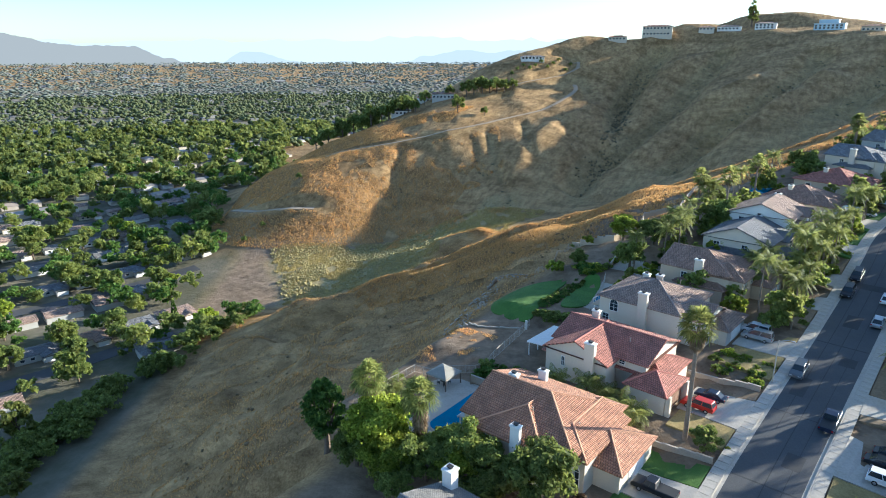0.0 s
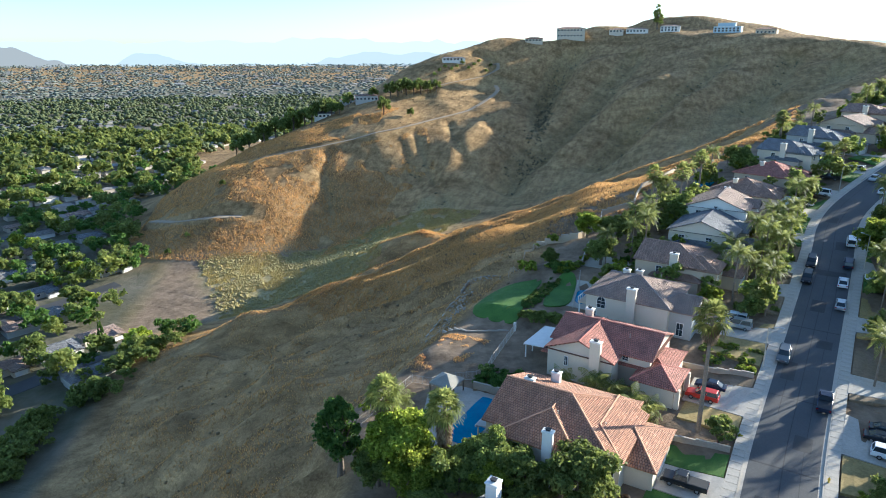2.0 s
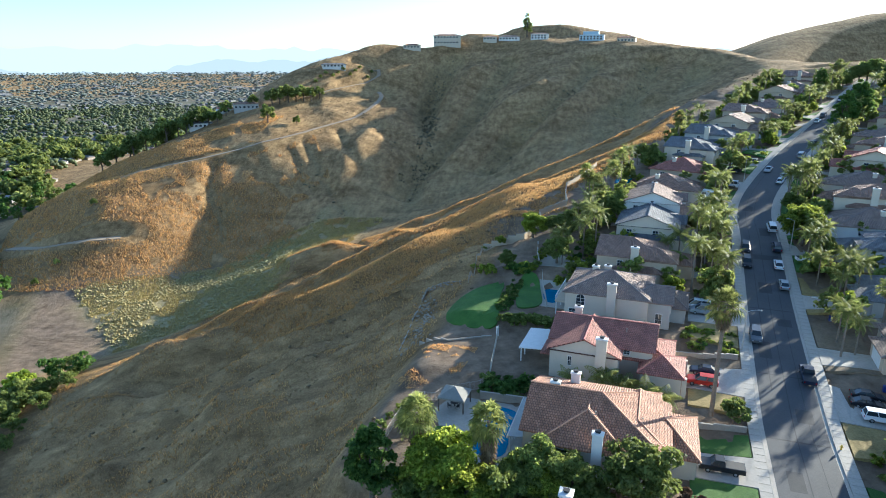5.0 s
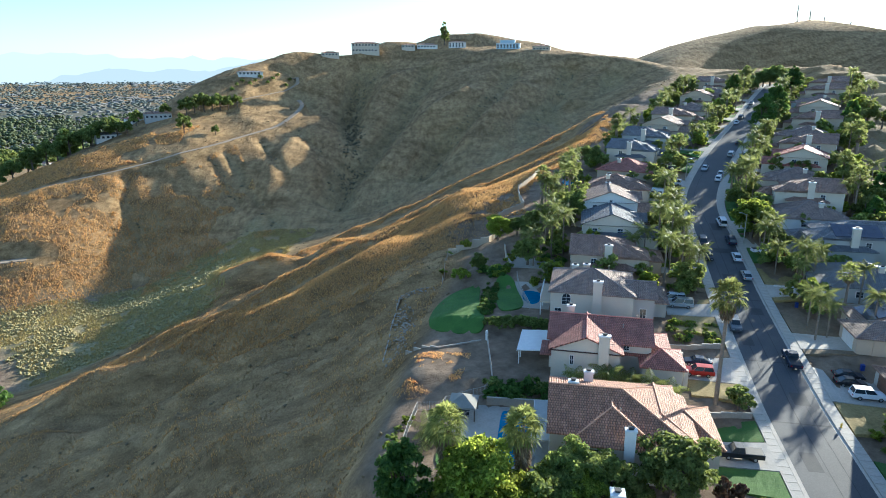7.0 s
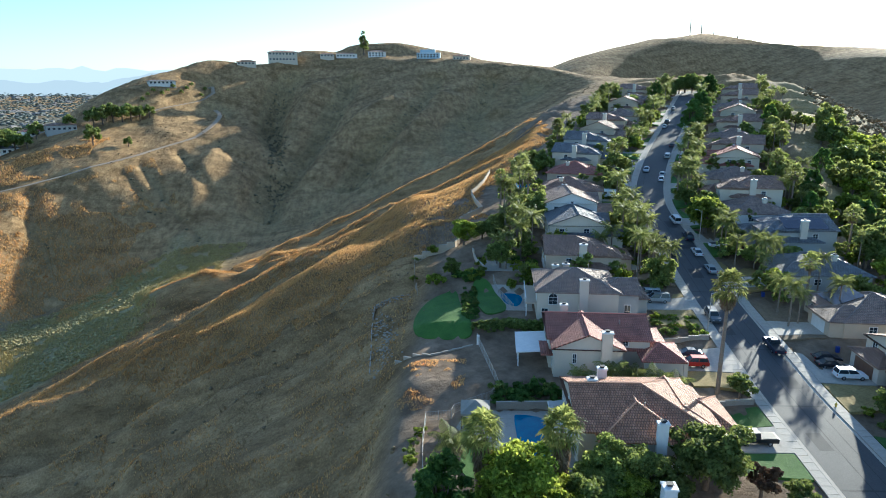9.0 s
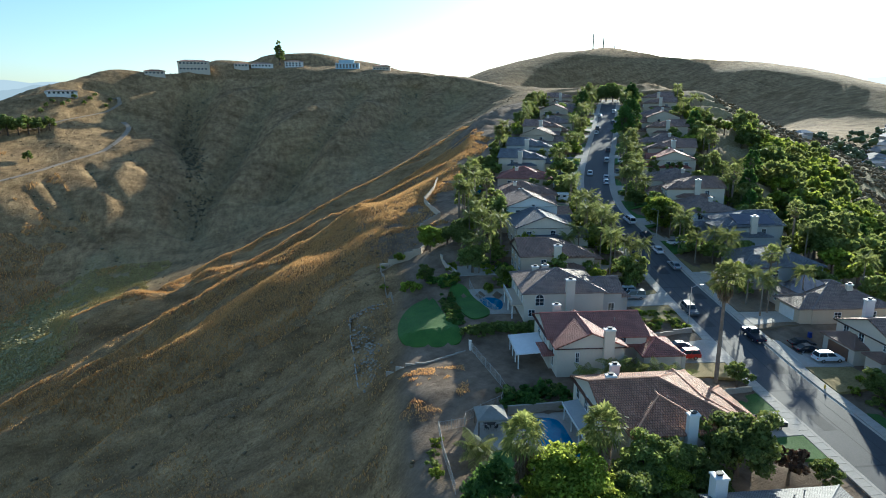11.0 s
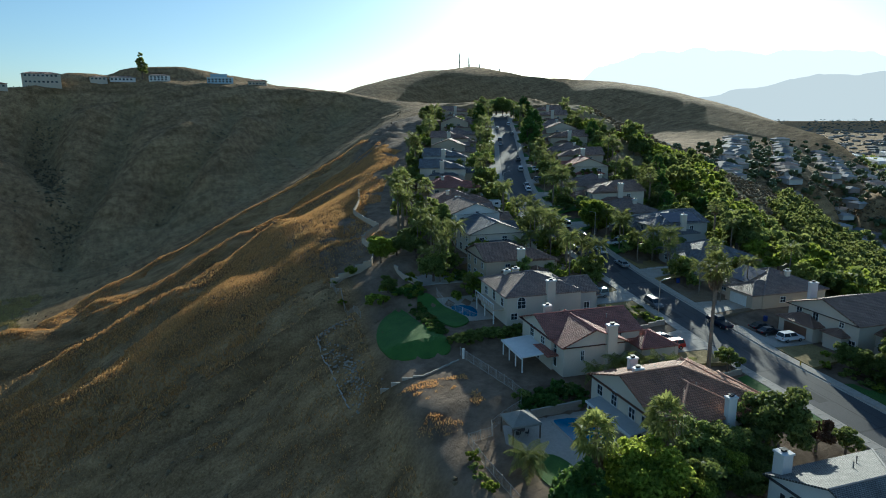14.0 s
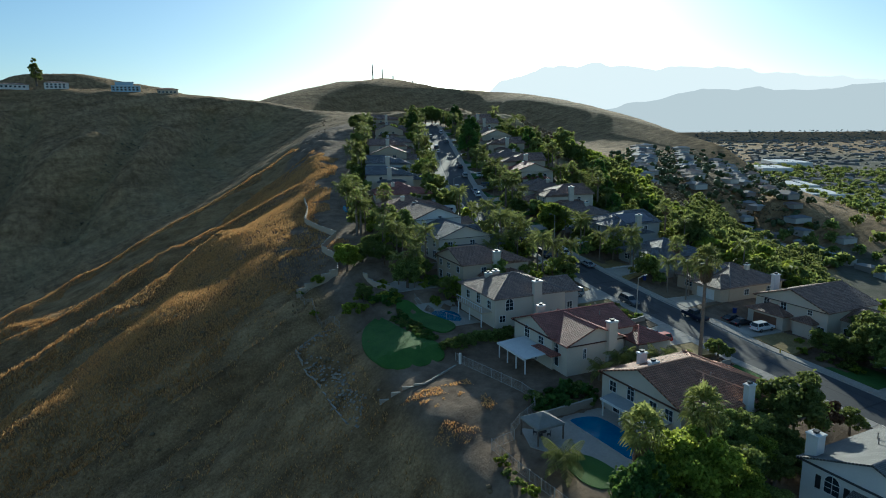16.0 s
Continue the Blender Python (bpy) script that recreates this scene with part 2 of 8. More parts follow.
# ---------------------------------------------------------------- the street's line
LINE = [(-60, -48, -13.5), (-25, -8, -9), (10, 31, -4.2), (24, 47.5, -2.6), (37, 63.3, -1), (43, 70.5, -.4), (50, 78.4, .6), (60, 89.6, 2), (71, 101.8, 3.7), (84, 116.2, 6.4), (94.5, 128, 9),
        (104, 139, 11), (116, 149.5, 13.5), (137, 163.5, 17.2), (163, 178.5, 22), (207, 202.5, 29), (250, 227, 36), (305, 258, 43.3), (345, 281, 47)]


def spline(pts, step=1.0):
    p = np.array(pts, float)
    out = []
    for i in range(len(p) - 1):
        a, b, c, d = p[max(i - 1, 0)], p[i], p[i + 1], p[min(i + 2, len(p) - 1)]
        n = max(2, int(np.linalg.norm(c - b) / step))
        for k in range(n):
            u = k / n
            out.append(0.5 * (2 * b + (c - a) * u + (2 * a - 5 * b + 4 * c - d) * u * u + (3 * b - a - 3 * c + d) * u ** 3))
    out.append(p[-1])
    return np.array(out)


ROAD = spline(LINE)
for _ in range(6):
    ROAD[1:-1] = 0.25 * ROAD[:-2] + 0.5 * ROAD[1:-1] + 0.25 * ROAD[2:]
ROAD_S = np.concatenate([[0], np.cumsum(np.hypot(*np.diff(ROAD[:, :2], axis=0).T))])
ROAD_S -= ROAD_S[np.argmin(np.hypot(ROAD[:, 0] - 43, ROAD[:, 1] - 70.5))]
_t = np.gradient(ROAD[:, :2], axis=0)
ROAD_T = _t / np.linalg.norm(_t, axis=1)[:, None]
HALF = 4.6


def street(s, v=0.0, dz=0.0):
    """The place s metres along the street and v to its right."""
    x, y, z = (np.interp(s, ROAD_S, ROAD[:, k]) for k in range(3))
    tx, ty = (np.interp(s, ROAD_S, ROAD_T[:, k]) for k in range(2))
    return Vector((x + v * ty, y - v * tx, z + dz))


def heading(s):
    tx, ty = (np.interp(s, ROAD_S, ROAD_T[:, k]) for k in range(2))
    return math.degrees(math.atan2(ty, tx)) - 90


def street_pose(s, v, z=None, turn=0.0):
    """Axes: x to the street's right, y along it."""
    p = street(s, v)
    return pose(p.x, p.y, p.z if z is None else z, 0, 0, heading(s) + turn)


# lots: pads stepped up the hill on both sides
WEST = [-70, -48, -26, -2.0, 19.5, 41, 60, 77, 94, 111, 128, 146, 165, 185, 206, 228, 250, 274, 300]
EAST = [-52, -30, -8, 15, 38, 58, 77, 94, 111, 129, 147, 166, 186, 208, 230, 252, 276, 300]


def lot_level(s, side):
    edges = np.array(WEST if side < 0 else EAST, float)
    s = np.asarray(s, float)
    mids = 0.5 * (edges[:-1] + edges[1:])
    zs = np.interp(mids, ROAD_S, ROAD[:, 2])
    i = np.clip(np.searchsorted(edges, s) - 1, 0, len(mids) - 1)
    base = zs[i]
    for k in range(1, len(edges) - 1):
        w = np.clip((s - (edges[k] - 2.0)) / 4.0, 0, 1)
        near = np.abs(s - edges[k]) < 2.0
        base = np.where(near, zs[k - 1] * (1 - w) + zs[k] * w, base)
    return base


# ---------------------------------------------------------------- the ground
WASH = [(-115, 312, -61.5), (-80, 316, -58.5), (-50, 320, -57), (-20, 324, -49.5), (6, 331, -42), (30, 347, -39.5), (60, 367, -35.5), (84, 380, -33), (110, 385, -26), (140, 378, -18), (175, 368, -6), (210, 376, 5), (255, 391, 15), (322, 416, 37)]
WEST_LINES = [
    # crest of the slope behind the western gardens
    [(-70, -10, -22), (-45, 40, -16), (-22, 82, -9), (-10, 104, -7), (-2, 128, -8), (12, 146, -4.5), (22, 163, -3), (30, 176, 0.5), (48, 184, 5.8), (62, 193, 8.5), (82, 207, 10.5), (100, 208, 15.5), (125, 214, 22), (160, 238, 28), (230, 282, 37), (300, 318, 46)],
    # three grass spurs that run down into the canyon, and the hollows between them
    [(-87, 242, -56), (-63, 252, -53), (-35, 248, -44), (-17, 234, -31), (3, 230, -22), (15, 221, -15), (28, 216, -9), (45, 220, -5.5), (62, 228, -1.5), (75, 222, 5), (84, 212, 10)],
    [(-20, 322, -47.5), (0, 306, -38), (18, 291, -31), (40, 306, -32), (65, 314, -28.5), (90, 314, -22.5), (112, 308, -13.5), (138, 297, -1.5), (166, 291, 10), (195, 287, 21), (235, 300, 34)],
    [(45, 284, -25), (66, 265, -15), (80, 263, -10), (92, 258, -4.5), (105, 243, 4.5), (122, 230, 14.5), (140, 232, 21)],
    [(-30, 268, -48), (-5, 260, -39), (20, 250, -30), (45, 248, -21), (62, 245, -13.5), (80, 240, -5), (100, 230, 6.5)],
    [(10, 284, -35), (35, 294, -35.5), (60, 292, -31), (85, 288, -21.5), (105, 278, -10.5), (125, 262, 2), (152, 260, 13)],
    # ribs and hollows of the long near slope
    [(30, 191, -2), (18, 185, -5.5), (6, 188, -11), (-3, 197, -16.5), (-13, 203, -22), (-32, 212, -31), (-50, 218, -36.5), (-78, 226, -51)],
    [(44, 200, -3), (30, 203, -6), (16, 206, -11.5), (0, 215, -21), (-20, 222, -33), (-50, 234, -46)],
    [(16, 172, -6), (6, 174, -11.5), (-8, 182, -20), (-30, 187, -33.5), (-50, 196, -43)],
    [(14, 162, -7), (3, 164, -12), (-14, 169, -19.5), (-32, 174, -28), (-60, 186, -42)],
    [(6, 156, -11.5), (-8, 160, -19.5), (-30, 166, -31), (-60, 172, -45)],
    [(0, 145, -11), (-16, 150, -17.5), (-36, 157, -26), (-62, 163, -41)],
    [(-8, 136, -14), (-28, 143, -26.5), (-60, 150, -45)],
    [(-8, 128, -10.5), (-28, 133, -20), (-55, 140, -37)],
    [(-18, 116, -15.5), (-42, 122, -33), (-70, 128, -50)],
    [(-14, 104, -9), (-36, 110, -23), (-62, 115, -42)],
    [(-28, 95, -16), (-60, 102, -42)],
    [(-26, 82, -11), (-48, 90, -26), (-75, 98, -47)],
]
FAR_LINES = [
    # foot of the slope, and both edges of the canyon floor
    [(-95, 20, -60), (-100, 120, -59.5), (-98, 176, -59.5), (-105, 228, -60), (-92, 266, -61), (-74, 278, -61), (-58, 288, -59.5), (-34, 293, -53), (-12, 300, -46)],
    [(-112, 345, -58.5), (-78, 350, -57), (-54, 358, -57.5), (-34, 368, -56), (-10, 370, -50), (21, 357, -41)],
    # the nose of the far hill with its bare pad
    [(-186, 496, -58), (-165, 470, -54), (-141, 432, -49), (-128, 404, -47), (-110, 384, -43), (-97, 368, -47.5)],
    [(-129, 456, -31), (-107, 443, -22), (-86, 405, -24), (-89, 393, -29.5), (-98, 384, -39), (-83, 381, -39), (-64, 385, -37)],
    [(-52, 405, -27), (-44, 418, -19), (-34, 430, -10.5)],
    [(-105, 462, -23), (-72, 451, -14), (-53, 446, -10), (-35, 444, -7), (-12, 449, -3), (3, 450, 1), (28, 460, 4.5), (46, 474, 7), (76, 494, 11.5), (97, 518, 18.5), (112, 554, 27.5)],
    [(-90, 490, -14), (-55, 476, -4.5), (-20, 486, 4), (12, 482, 10.5), (45, 500, 13)],
    [(60, 432, -3.5), (44, 406, -18), (33, 381, -31), (26, 366, -38)],
    [(74, 420, -13), (73, 407, -20), (66, 388, -29)],
    # the skyline of the far hill
    [(40, 520, 18), (69, 541, 30), (103, 562, 35), (119, 578, 43), (140, 592, 54), (175, 606, 66), (219, 612, 71), (250, 600, 71.5), (277, 574, 71), (304, 530, 69.5), (334, 478, 65.5), (350, 430, 60), (350, 395, 55), (335, 360, 50)],
    [(262, 620, 76), (296, 592, 76), (330, 545, 72), (360, 490, 67), (372, 430, 60)],
]
GULLIES = [
    # gullies and spurs down its shaded face
    [(206, 603, 62), (194, 595, 53), (174, 576, 36), (153, 545, 18.5), (136, 495, 3), (117, 448, -7.5), (103, 424, -16), (86, 398, -26)],
    [(244, 588, 63), (231, 574, 53), (199, 554, 43), (170, 527, 26), (141, 494, 10), (119, 456, -2)],
    [(236, 556, 51), (225, 539, 42), (198, 514, 26), (171, 488, 10.5), (142, 462, -4), (120, 434, -12)],
    [(276, 515, 58), (249, 494, 46), (225, 472, 33), (207, 467, 28.5), (190, 463, 22.5), (162, 449, 3), (130, 425, -9.5)],
    [(288, 496, 55), (231, 446, 29), (204, 435, 15), (180, 428, -4), (145, 401, -16.5)],
    [(306, 482, 58), (282, 468, 46), (262, 452, 38), (240, 437, 28.5), (213, 418, 18.5), (184, 399, 2), (150, 376, -11)],
    [(316, 456, 51), (288, 433, 34), (255, 408, 17)],
    [(335, 444, 54), (312, 424, 38), (285, 408, 25)],
    [(92, 465, 6), (111, 507, 21)],
    [(31, 461, 3.5), (34, 433, -9), (37, 403, -23), (41, 377, -34)],
    [(-29, 440, -9), (-32, 419, -23), (-29, 404, -37), (-28, 387, -46)],
    [(206, 640, 68), (240, 652, 70)],
    [(280, 645, 84), (330, 622, 89), (385, 570, 76)],
    [(-84, 515, -14), (-42, 560, -6), (8, 602, 6), (94, 640, 28), (150, 640, 50)],
    [(380, 345, 50), (400, 400, 44), (520, 480, 20)],
    [(150, 760, -20), (350, 780, 0), (-60, 640, -45), (-180, 560, -60), (500, 760, -20)],
]
EAST_LINES = [
    # east side: falling to the far valley, and a spur that runs out from the ridge
    [(40, 5, -9), (75, 40, -4), (105, 72, 0), (135, 104, 9), (165, 128, 17), (195, 148, 25), (235, 175, 33), (300, 212, 44), (347, 229, 49.5), (390, 255, 47)],
    [(90, -20, -32), (130, 30, -24), (170, 75, -12), (215, 95, -4)],
    [(250, 170, 35), (290, 150, 22), (332, 134, 9), (372, 112, -6), (450, 95, -20), (520, 85, -42)],
    [(160, -40, -56), (230, 10, -54), (330, 40, -50), (600, 60, -56)],
    [(420, 240, 18), (520, 222, 12), (600, 212, 14), (678, 172, 8), (760, 122, 0), (860, 62, -14)],
    [(470, 150, -6), (560, 172, 4), (575, 130, -7), (640, 88, -12), (530, 82, -20), (560, 45, -24), (700, 20, -36)],
    # the hill with the masts, and its shoulder
    [(520, 560, 26), (700, 640, 74), (860, 690, 116), (940, 668, 131), (985, 560, 114), (950, 450, 97), (890, 369, 86), (905, 299, 76.5), (930, 214, 56), (938, 140, 30), (895, 76, 8), (880, 45, -16)],
    [(640, 560, 4), (760, 600, 30), (850, 520, 42), (820, 420, 44), (790, 330, 40), (800, 250, 36), (830, 180, 24)],
    [(700, 330, 14), (690, 250, 16), (640, 300, 4)],
    [(1120, 320, 40), (1120, 180, 4), (1040, 70, -34), (1250, 90, -50)],
    [(940, 1000, 40), (1400, 500, 20)],
]


def densify(pts, step):
    p = np.array(pts, float)
    out = [p[:1]]
    for a, b in zip(p[:-1], p[1:]):
        n = max(1, int(np.hypot(*(b - a)[:2]) / step))
        out.append(a + (b - a) * (np.arange(1, n + 1) / n)[:, None])
    return np.concatenate(out)


_pts = [densify(b, 14) for b in [WASH] + WEST_LINES + FAR_LINES + GULLIES + EAST_LINES]
_pts.append(ROAD[::22])
for v in (-34, 26):
    _pts.append(np.array([street(s, v) for s in range(-120, 330, 22)]))
_ring = []
for k in range(28):
    a = 2 * math.pi * k / 28
    for r in (1900, 3000):
        _ring.append((150 + r * math.cos(a), 300 + r * math.sin(a), -62))
_pts.append(np.array(_ring))
_pts.append(np.array([(x, y, -62) for x, y in ((-260, 250), (-260, 420), (-330, 560), (-200, 100), (-250, -60), (-500, 300), (-400, 800), (0, 1000), (400, 1100), (900, 1300), (-900, 900), (-900, 0), (700, -100), (900, 60), (1100, 0),
                       (500, -200), (200, -250), (-100, -300), (1600, -50), (1700, 300))], float))
CTRL = np.concatenate(_pts)
_d = np.linalg.norm(CTRL[:, None, :2] - CTRL[None, :, :2], axis=2)
_A = np.zeros((len(CTRL) + 1,) * 2)
_A[:-1, :-1] = _d - np.eye(len(CTRL)) * 1.5
_A[-1, :-1] = _A[:-1, -1] = 1
_w = np.linalg.solve(_A, np.append(CTRL[:, 2], 0))


def fbm(x, y, seed, octaves=4):
    """Smooth value noise on arrays, about -1 to 1."""
    out, amp, tot = np.zeros_like(x), 1.0, 0.0
    for o in range(octaves):
        ix, iy = np.floor(x).astype(np.int64), np.floor(y).astype(np.int64)
        fx, fy = x - ix, y - iy
        fx, fy = fx * fx * (3 - 2 * fx), fy * fy * (3 - 2 * fy)

        def h(a, b):
            k = (a * 374761393 + b * 668265263 + (seed + o) * 1442695041) & 0xFFFFFFFF
            k = ((k ^ (k >> 13)) * 1274126177) & 0xFFFFFFFF
            return ((k ^ (k >> 16)) & 0xFFFF) / 32767.5 - 1
        out += amp * ((h(ix, iy) * (1 - fx) + h(ix + 1, iy) * fx) * (1 - fy) + (h(ix, iy + 1) * (1 - fx) + h(ix + 1, iy + 1) * fx) * fy)
        tot += amp
        amp *= 0.5
        x, y = x * 2.03 + 17.1, y * 2.03 + 5.3
    return out / tot


def smooth(a, b, x):
    t = np.clip((x - a) / (b - a), 0, 1)
    return t * t * (3 - 2 * t)


def nearest_street(x, y):
    s, v = np.full(x.shape, 1e4), np.full(x.shape, 1e4)
    near = np.where((x > -130) & (x < 430) & (y > -130) & (y < 370))[0]
    P, S, T = ROAD[::2, :2], ROAD_S[::2], ROAD_T[::2]
    for c in range(0, len(near), 20000):
        k = near[c:c + 20000]
        dx, dy = x[k, None] - P[None, :, 0], y[k, None] - P[None, :, 1]
        i = np.argmin(dx * dx + dy * dy, axis=1)
        r = np.arange(len(k))
        s[k] = S[i] + dx[r, i] * T[i, 0] + dy[r, i] * T[i, 1]
        v[k] = dx[r, i] * T[i, 1] - dy[r, i] * T[i, 0]
    return s, v


SPURS = [([(-22, 204), (-6, 192), (8, 187), (20, 191), (34, 199), (50, 206), (68, 213)], 2.2, 11.0),
         ([(-63, 252), (-35, 248), (-17, 234), (3, 230), (15, 221), (28, 216), (45, 220), (62, 228), (75, 222)], 2.6, 9.0),
         ([(0, 306), (18, 291), (40, 306), (65, 314), (90, 314), (112, 308), (138, 297), (166, 291), (195, 287)], 2.4, 10.0), ([(45, 284), (66, 265), (80, 263), (92, 258), (105, 243), (122, 230)], 2.0, 8.0),
         ([(231, 574), (199, 554), (170, 527), (141, 494), (119, 456)], 8.5, 19.0), ([(225, 472), (207, 467), (190, 463), (162, 449), (130, 425)], 5.4, 19.0), ([(262, 453), (240, 437), (213, 418), (184, 399)], 5.0, 17.0), ([(320, 430), (312, 424), (285, 408)], 5.5, 15.0),
         ([(194, 595), (174, 576), (153, 545), (136, 495), (117, 448), (103, 424), (86, 398)], -11.0, 18.0), ([(236, 556), (198, 514), (171, 488), (142, 462), (120, 434)], -8.0, 15.0), ([(280, 490), (231, 446), (204, 435), (180, 428), (145, 401)], -8.0, 15.0), ([(316, 456), (288, 433), (255, 408)], -6.5, 13.0),
         ([(31, 455), (34, 433), (37, 403), (41, 377)], -2.2, 5.0), ([(20, 445), (24, 425), (28, 400)], -1.6, 4.0), ([(58, 470), (58, 440), (60, 405)], -2.0, 6.0), ([(-29, 436), (-32, 419), (-29, 404), (-28, 387)], -3.0, 7.0), ([(85, 480), (92, 450), (90, 420)], -3.0, 9.0)]
TRACK = [(-105, 462, -23), (-72, 451, -14), (-53, 446, -10), (-35, 444.5, -7), (-12, 449, -3), (3, 450, 1), (28, 460, 4.5), (46, 474, 7), (76, 494, 11.5), (97, 518, 18.5), (110, 540, 24), (112, 556, 27.5)]
UPPER_TRACK = [(45, 535, 25), (70, 547, 30.5), (104, 567, 35), (119, 579, 41), (117, 586, 45), (100, 588, 49)]
PAD = [(-140, 412, -47.5), (-122, 398, -45), (-106, 387, -41), (-94, 383, -39), (-80, 382.5, -39)]
CUTS = [(TRACK, 2.2, 6.0), (UPPER_TRACK, 2.0, 5.0), (PAD, 3.0, 6.5)]      # level cuts in the hillside: line, half width, outer edge
BENCH = [(10, 190), (30, 192), (48, 196), (70, 208), (100, 222), (150, 255)]


def line_distance(x, y, pts):
    d = np.full(x.shape, 1e4)
    for (ax, ay), (bx, by) in zip(pts[:-1], pts[1:]):
        ux, uy = bx - ax, by - ay
        t = np.clip(((x - ax) * ux + (y - ay) * uy) / (ux * ux + uy * uy), 0, 1)
        d = np.minimum(d, np.hypot(x - ax - t * ux, y - ay - t * uy))
    return d


def level_cut(x, y, z, pts, wide, outer):
    """The ground made level across a line that has heights of its own."""
    d, h = np.full(x.shape, 1e4), np.zeros_like(x)
    for (ax, ay, az), (bx, by, bz) in zip(pts[:-1], pts[1:]):
        ux, uy = bx - ax, by - ay
        t = np.clip(((x - ax) * ux + (y - ay) * uy) / (ux * ux + uy * uy), 0, 1)
        q = np.hypot(x - ax - t * ux, y - ay - t * uy)
        h = np.where(q < d, az + (bz - az) * t, h)
        d = np.minimum(d, q)
    return z + (h - z) * (1 - smooth(wide, outer, d))


def ground_z(x, y, detail=True):
    x, y = np.atleast_1d(np.asarray(x, float)), np.atleast_1d(np.asarray(y, float))
    z = np.empty_like(x)
    for c in range(0, len(x), 20000):
        d = np.hypot(x[c:c + 20000, None] - CTRL[None, :, 0], y[c:c + 20000, None] - CTRL[None, :, 1])
        z[c:c + 20000] = d @ _w[:-1] + _w[-1]
    far = np.hypot(x - 100, y - 300)
    flat = -62 + 62 * smooth(1500, 4900, far) * (far / 4900)
    z = z * (1 - smooth(1500, 2100, far)) + flat * smooth(1500, 2100, far)
    s, v = nearest_street(x, y)
    hilly = smooth(-56, -40, z) * (1 - smooth(1500, 1900, far))
    inner = smooth(40, 60, s)
    lower = smooth(-22, -34, s)
    pad_w = smooth(-69 + 7 * inner + 12 * lower, -58 + 9 * inner + 10 * lower, v) * (1 - smooth(24, 44, v)) * (1 - smooth(300, 345, s)) * smooth(-110, -70, s)
    # gullies that run down the far hill, ribs on the near one
    open_ = hilly * (1 - pad_w)
    hill = smooth(300, 380, y) * (1 - smooth(620, 760, y)) * smooth(-120, 0, x)
    warp = fbm(x / 50, y / 50, 3, 2)
    down = (x * 0.5 + y * 0.86) / 190
    rib = 1 - 2 * np.abs(fbm((x * 0.86 - y * 0.5) / 52 + 0.7 * warp, down, 11, 1))
    rib_b = 1 - 2 * np.abs(fbm((x * 0.86 - y * 0.5) / 19 + 0.9 * warp, down * 2.2, 12, 1))
    z = z + open_ * hill * ((rib - 0.6) * 2.4 + (rib_b - 0.5) * 1.6) * smooth(-45, -10, z) * (1 - smooth(30, 46, z)) * smooth(-10, 70, x)
    wave = 0.5 * fbm(x / 34, y / 34, 5, 2)
    rib2 = 1 - 2 * np.abs(fbm((x * 0.42 + y * 0.91) / 21 + wave, (x * 0.91 - y * 0.42) / 120, 21, 1))
    rib3 = 1 - 2 * np.abs(fbm((x * 0.42 + y * 0.91) / 9 + 1.4 * wave, (x * 0.91 - y * 0.42) / 60, 22, 1))
    near_ = open_ * (1 - hill) * smooth(12, 34, line_distance(x, y, BENCH)) * (1 - smooth(60, 80, v)) * (1 - smooth(290, 330, y))
    z = z + near_ * ((rib2 - 0.3) * 3.6 + (rib3 - 0.3) * 2.8)
    for crest, lift, wide in SPURS:
        z = z + open_ * lift * np.maximum(0, 1 - line_distance(x, y, crest) / wide) ** 1.2 * (1 - 0.9 * smooth(38, 56, z) * (lift > 0))
    if detail:
        z = z + open_ * (0.25 + 0.75 * smooth(6, 24, line_distance(x, y, BENCH))) * (1.0 * fbm(x / 14, y / 14, 7, 4) + 0.25 * fbm(x / 3.1, y / 3.1, 9, 2))
    for pts, wide, outer in CUTS:
        z = level_cut(x, y, z, pts, wide, outer)
    zr = np.interp(s, ROAD_S, ROAD[:, 2])
    side = np.where(v < 0, lot_level(s, -1), lot_level(s, 1))
    side = side + (zr - side) * smooth(36, 44, np.abs(v)) * smooth(60, 80, s)
    edge = smooth(9, 12, np.abs(v))
    pad = zr * (1 - edge) + side * edge
    pad = pad - 0.7 * smooth(-44, -60, v) - 0.15
    return z * (1 - pad_w) + pad * pad_w


def ground_at(x, y):
    return float(ground_z([x], [y], False)[0])


def axis(lo, hi, fine_lo, fine_hi, step, grow=1.16):
    a = list(np.arange(fine_lo, fine_hi + step, step))
    d = step
    while a[-1] < hi:
        d *= grow
        a.append(min(a[-1] + d, hi))
    d = step
    while a[0] > lo:
        d *= grow
        a.insert(0, max(a[0] - d, lo))
    return np.array(a)


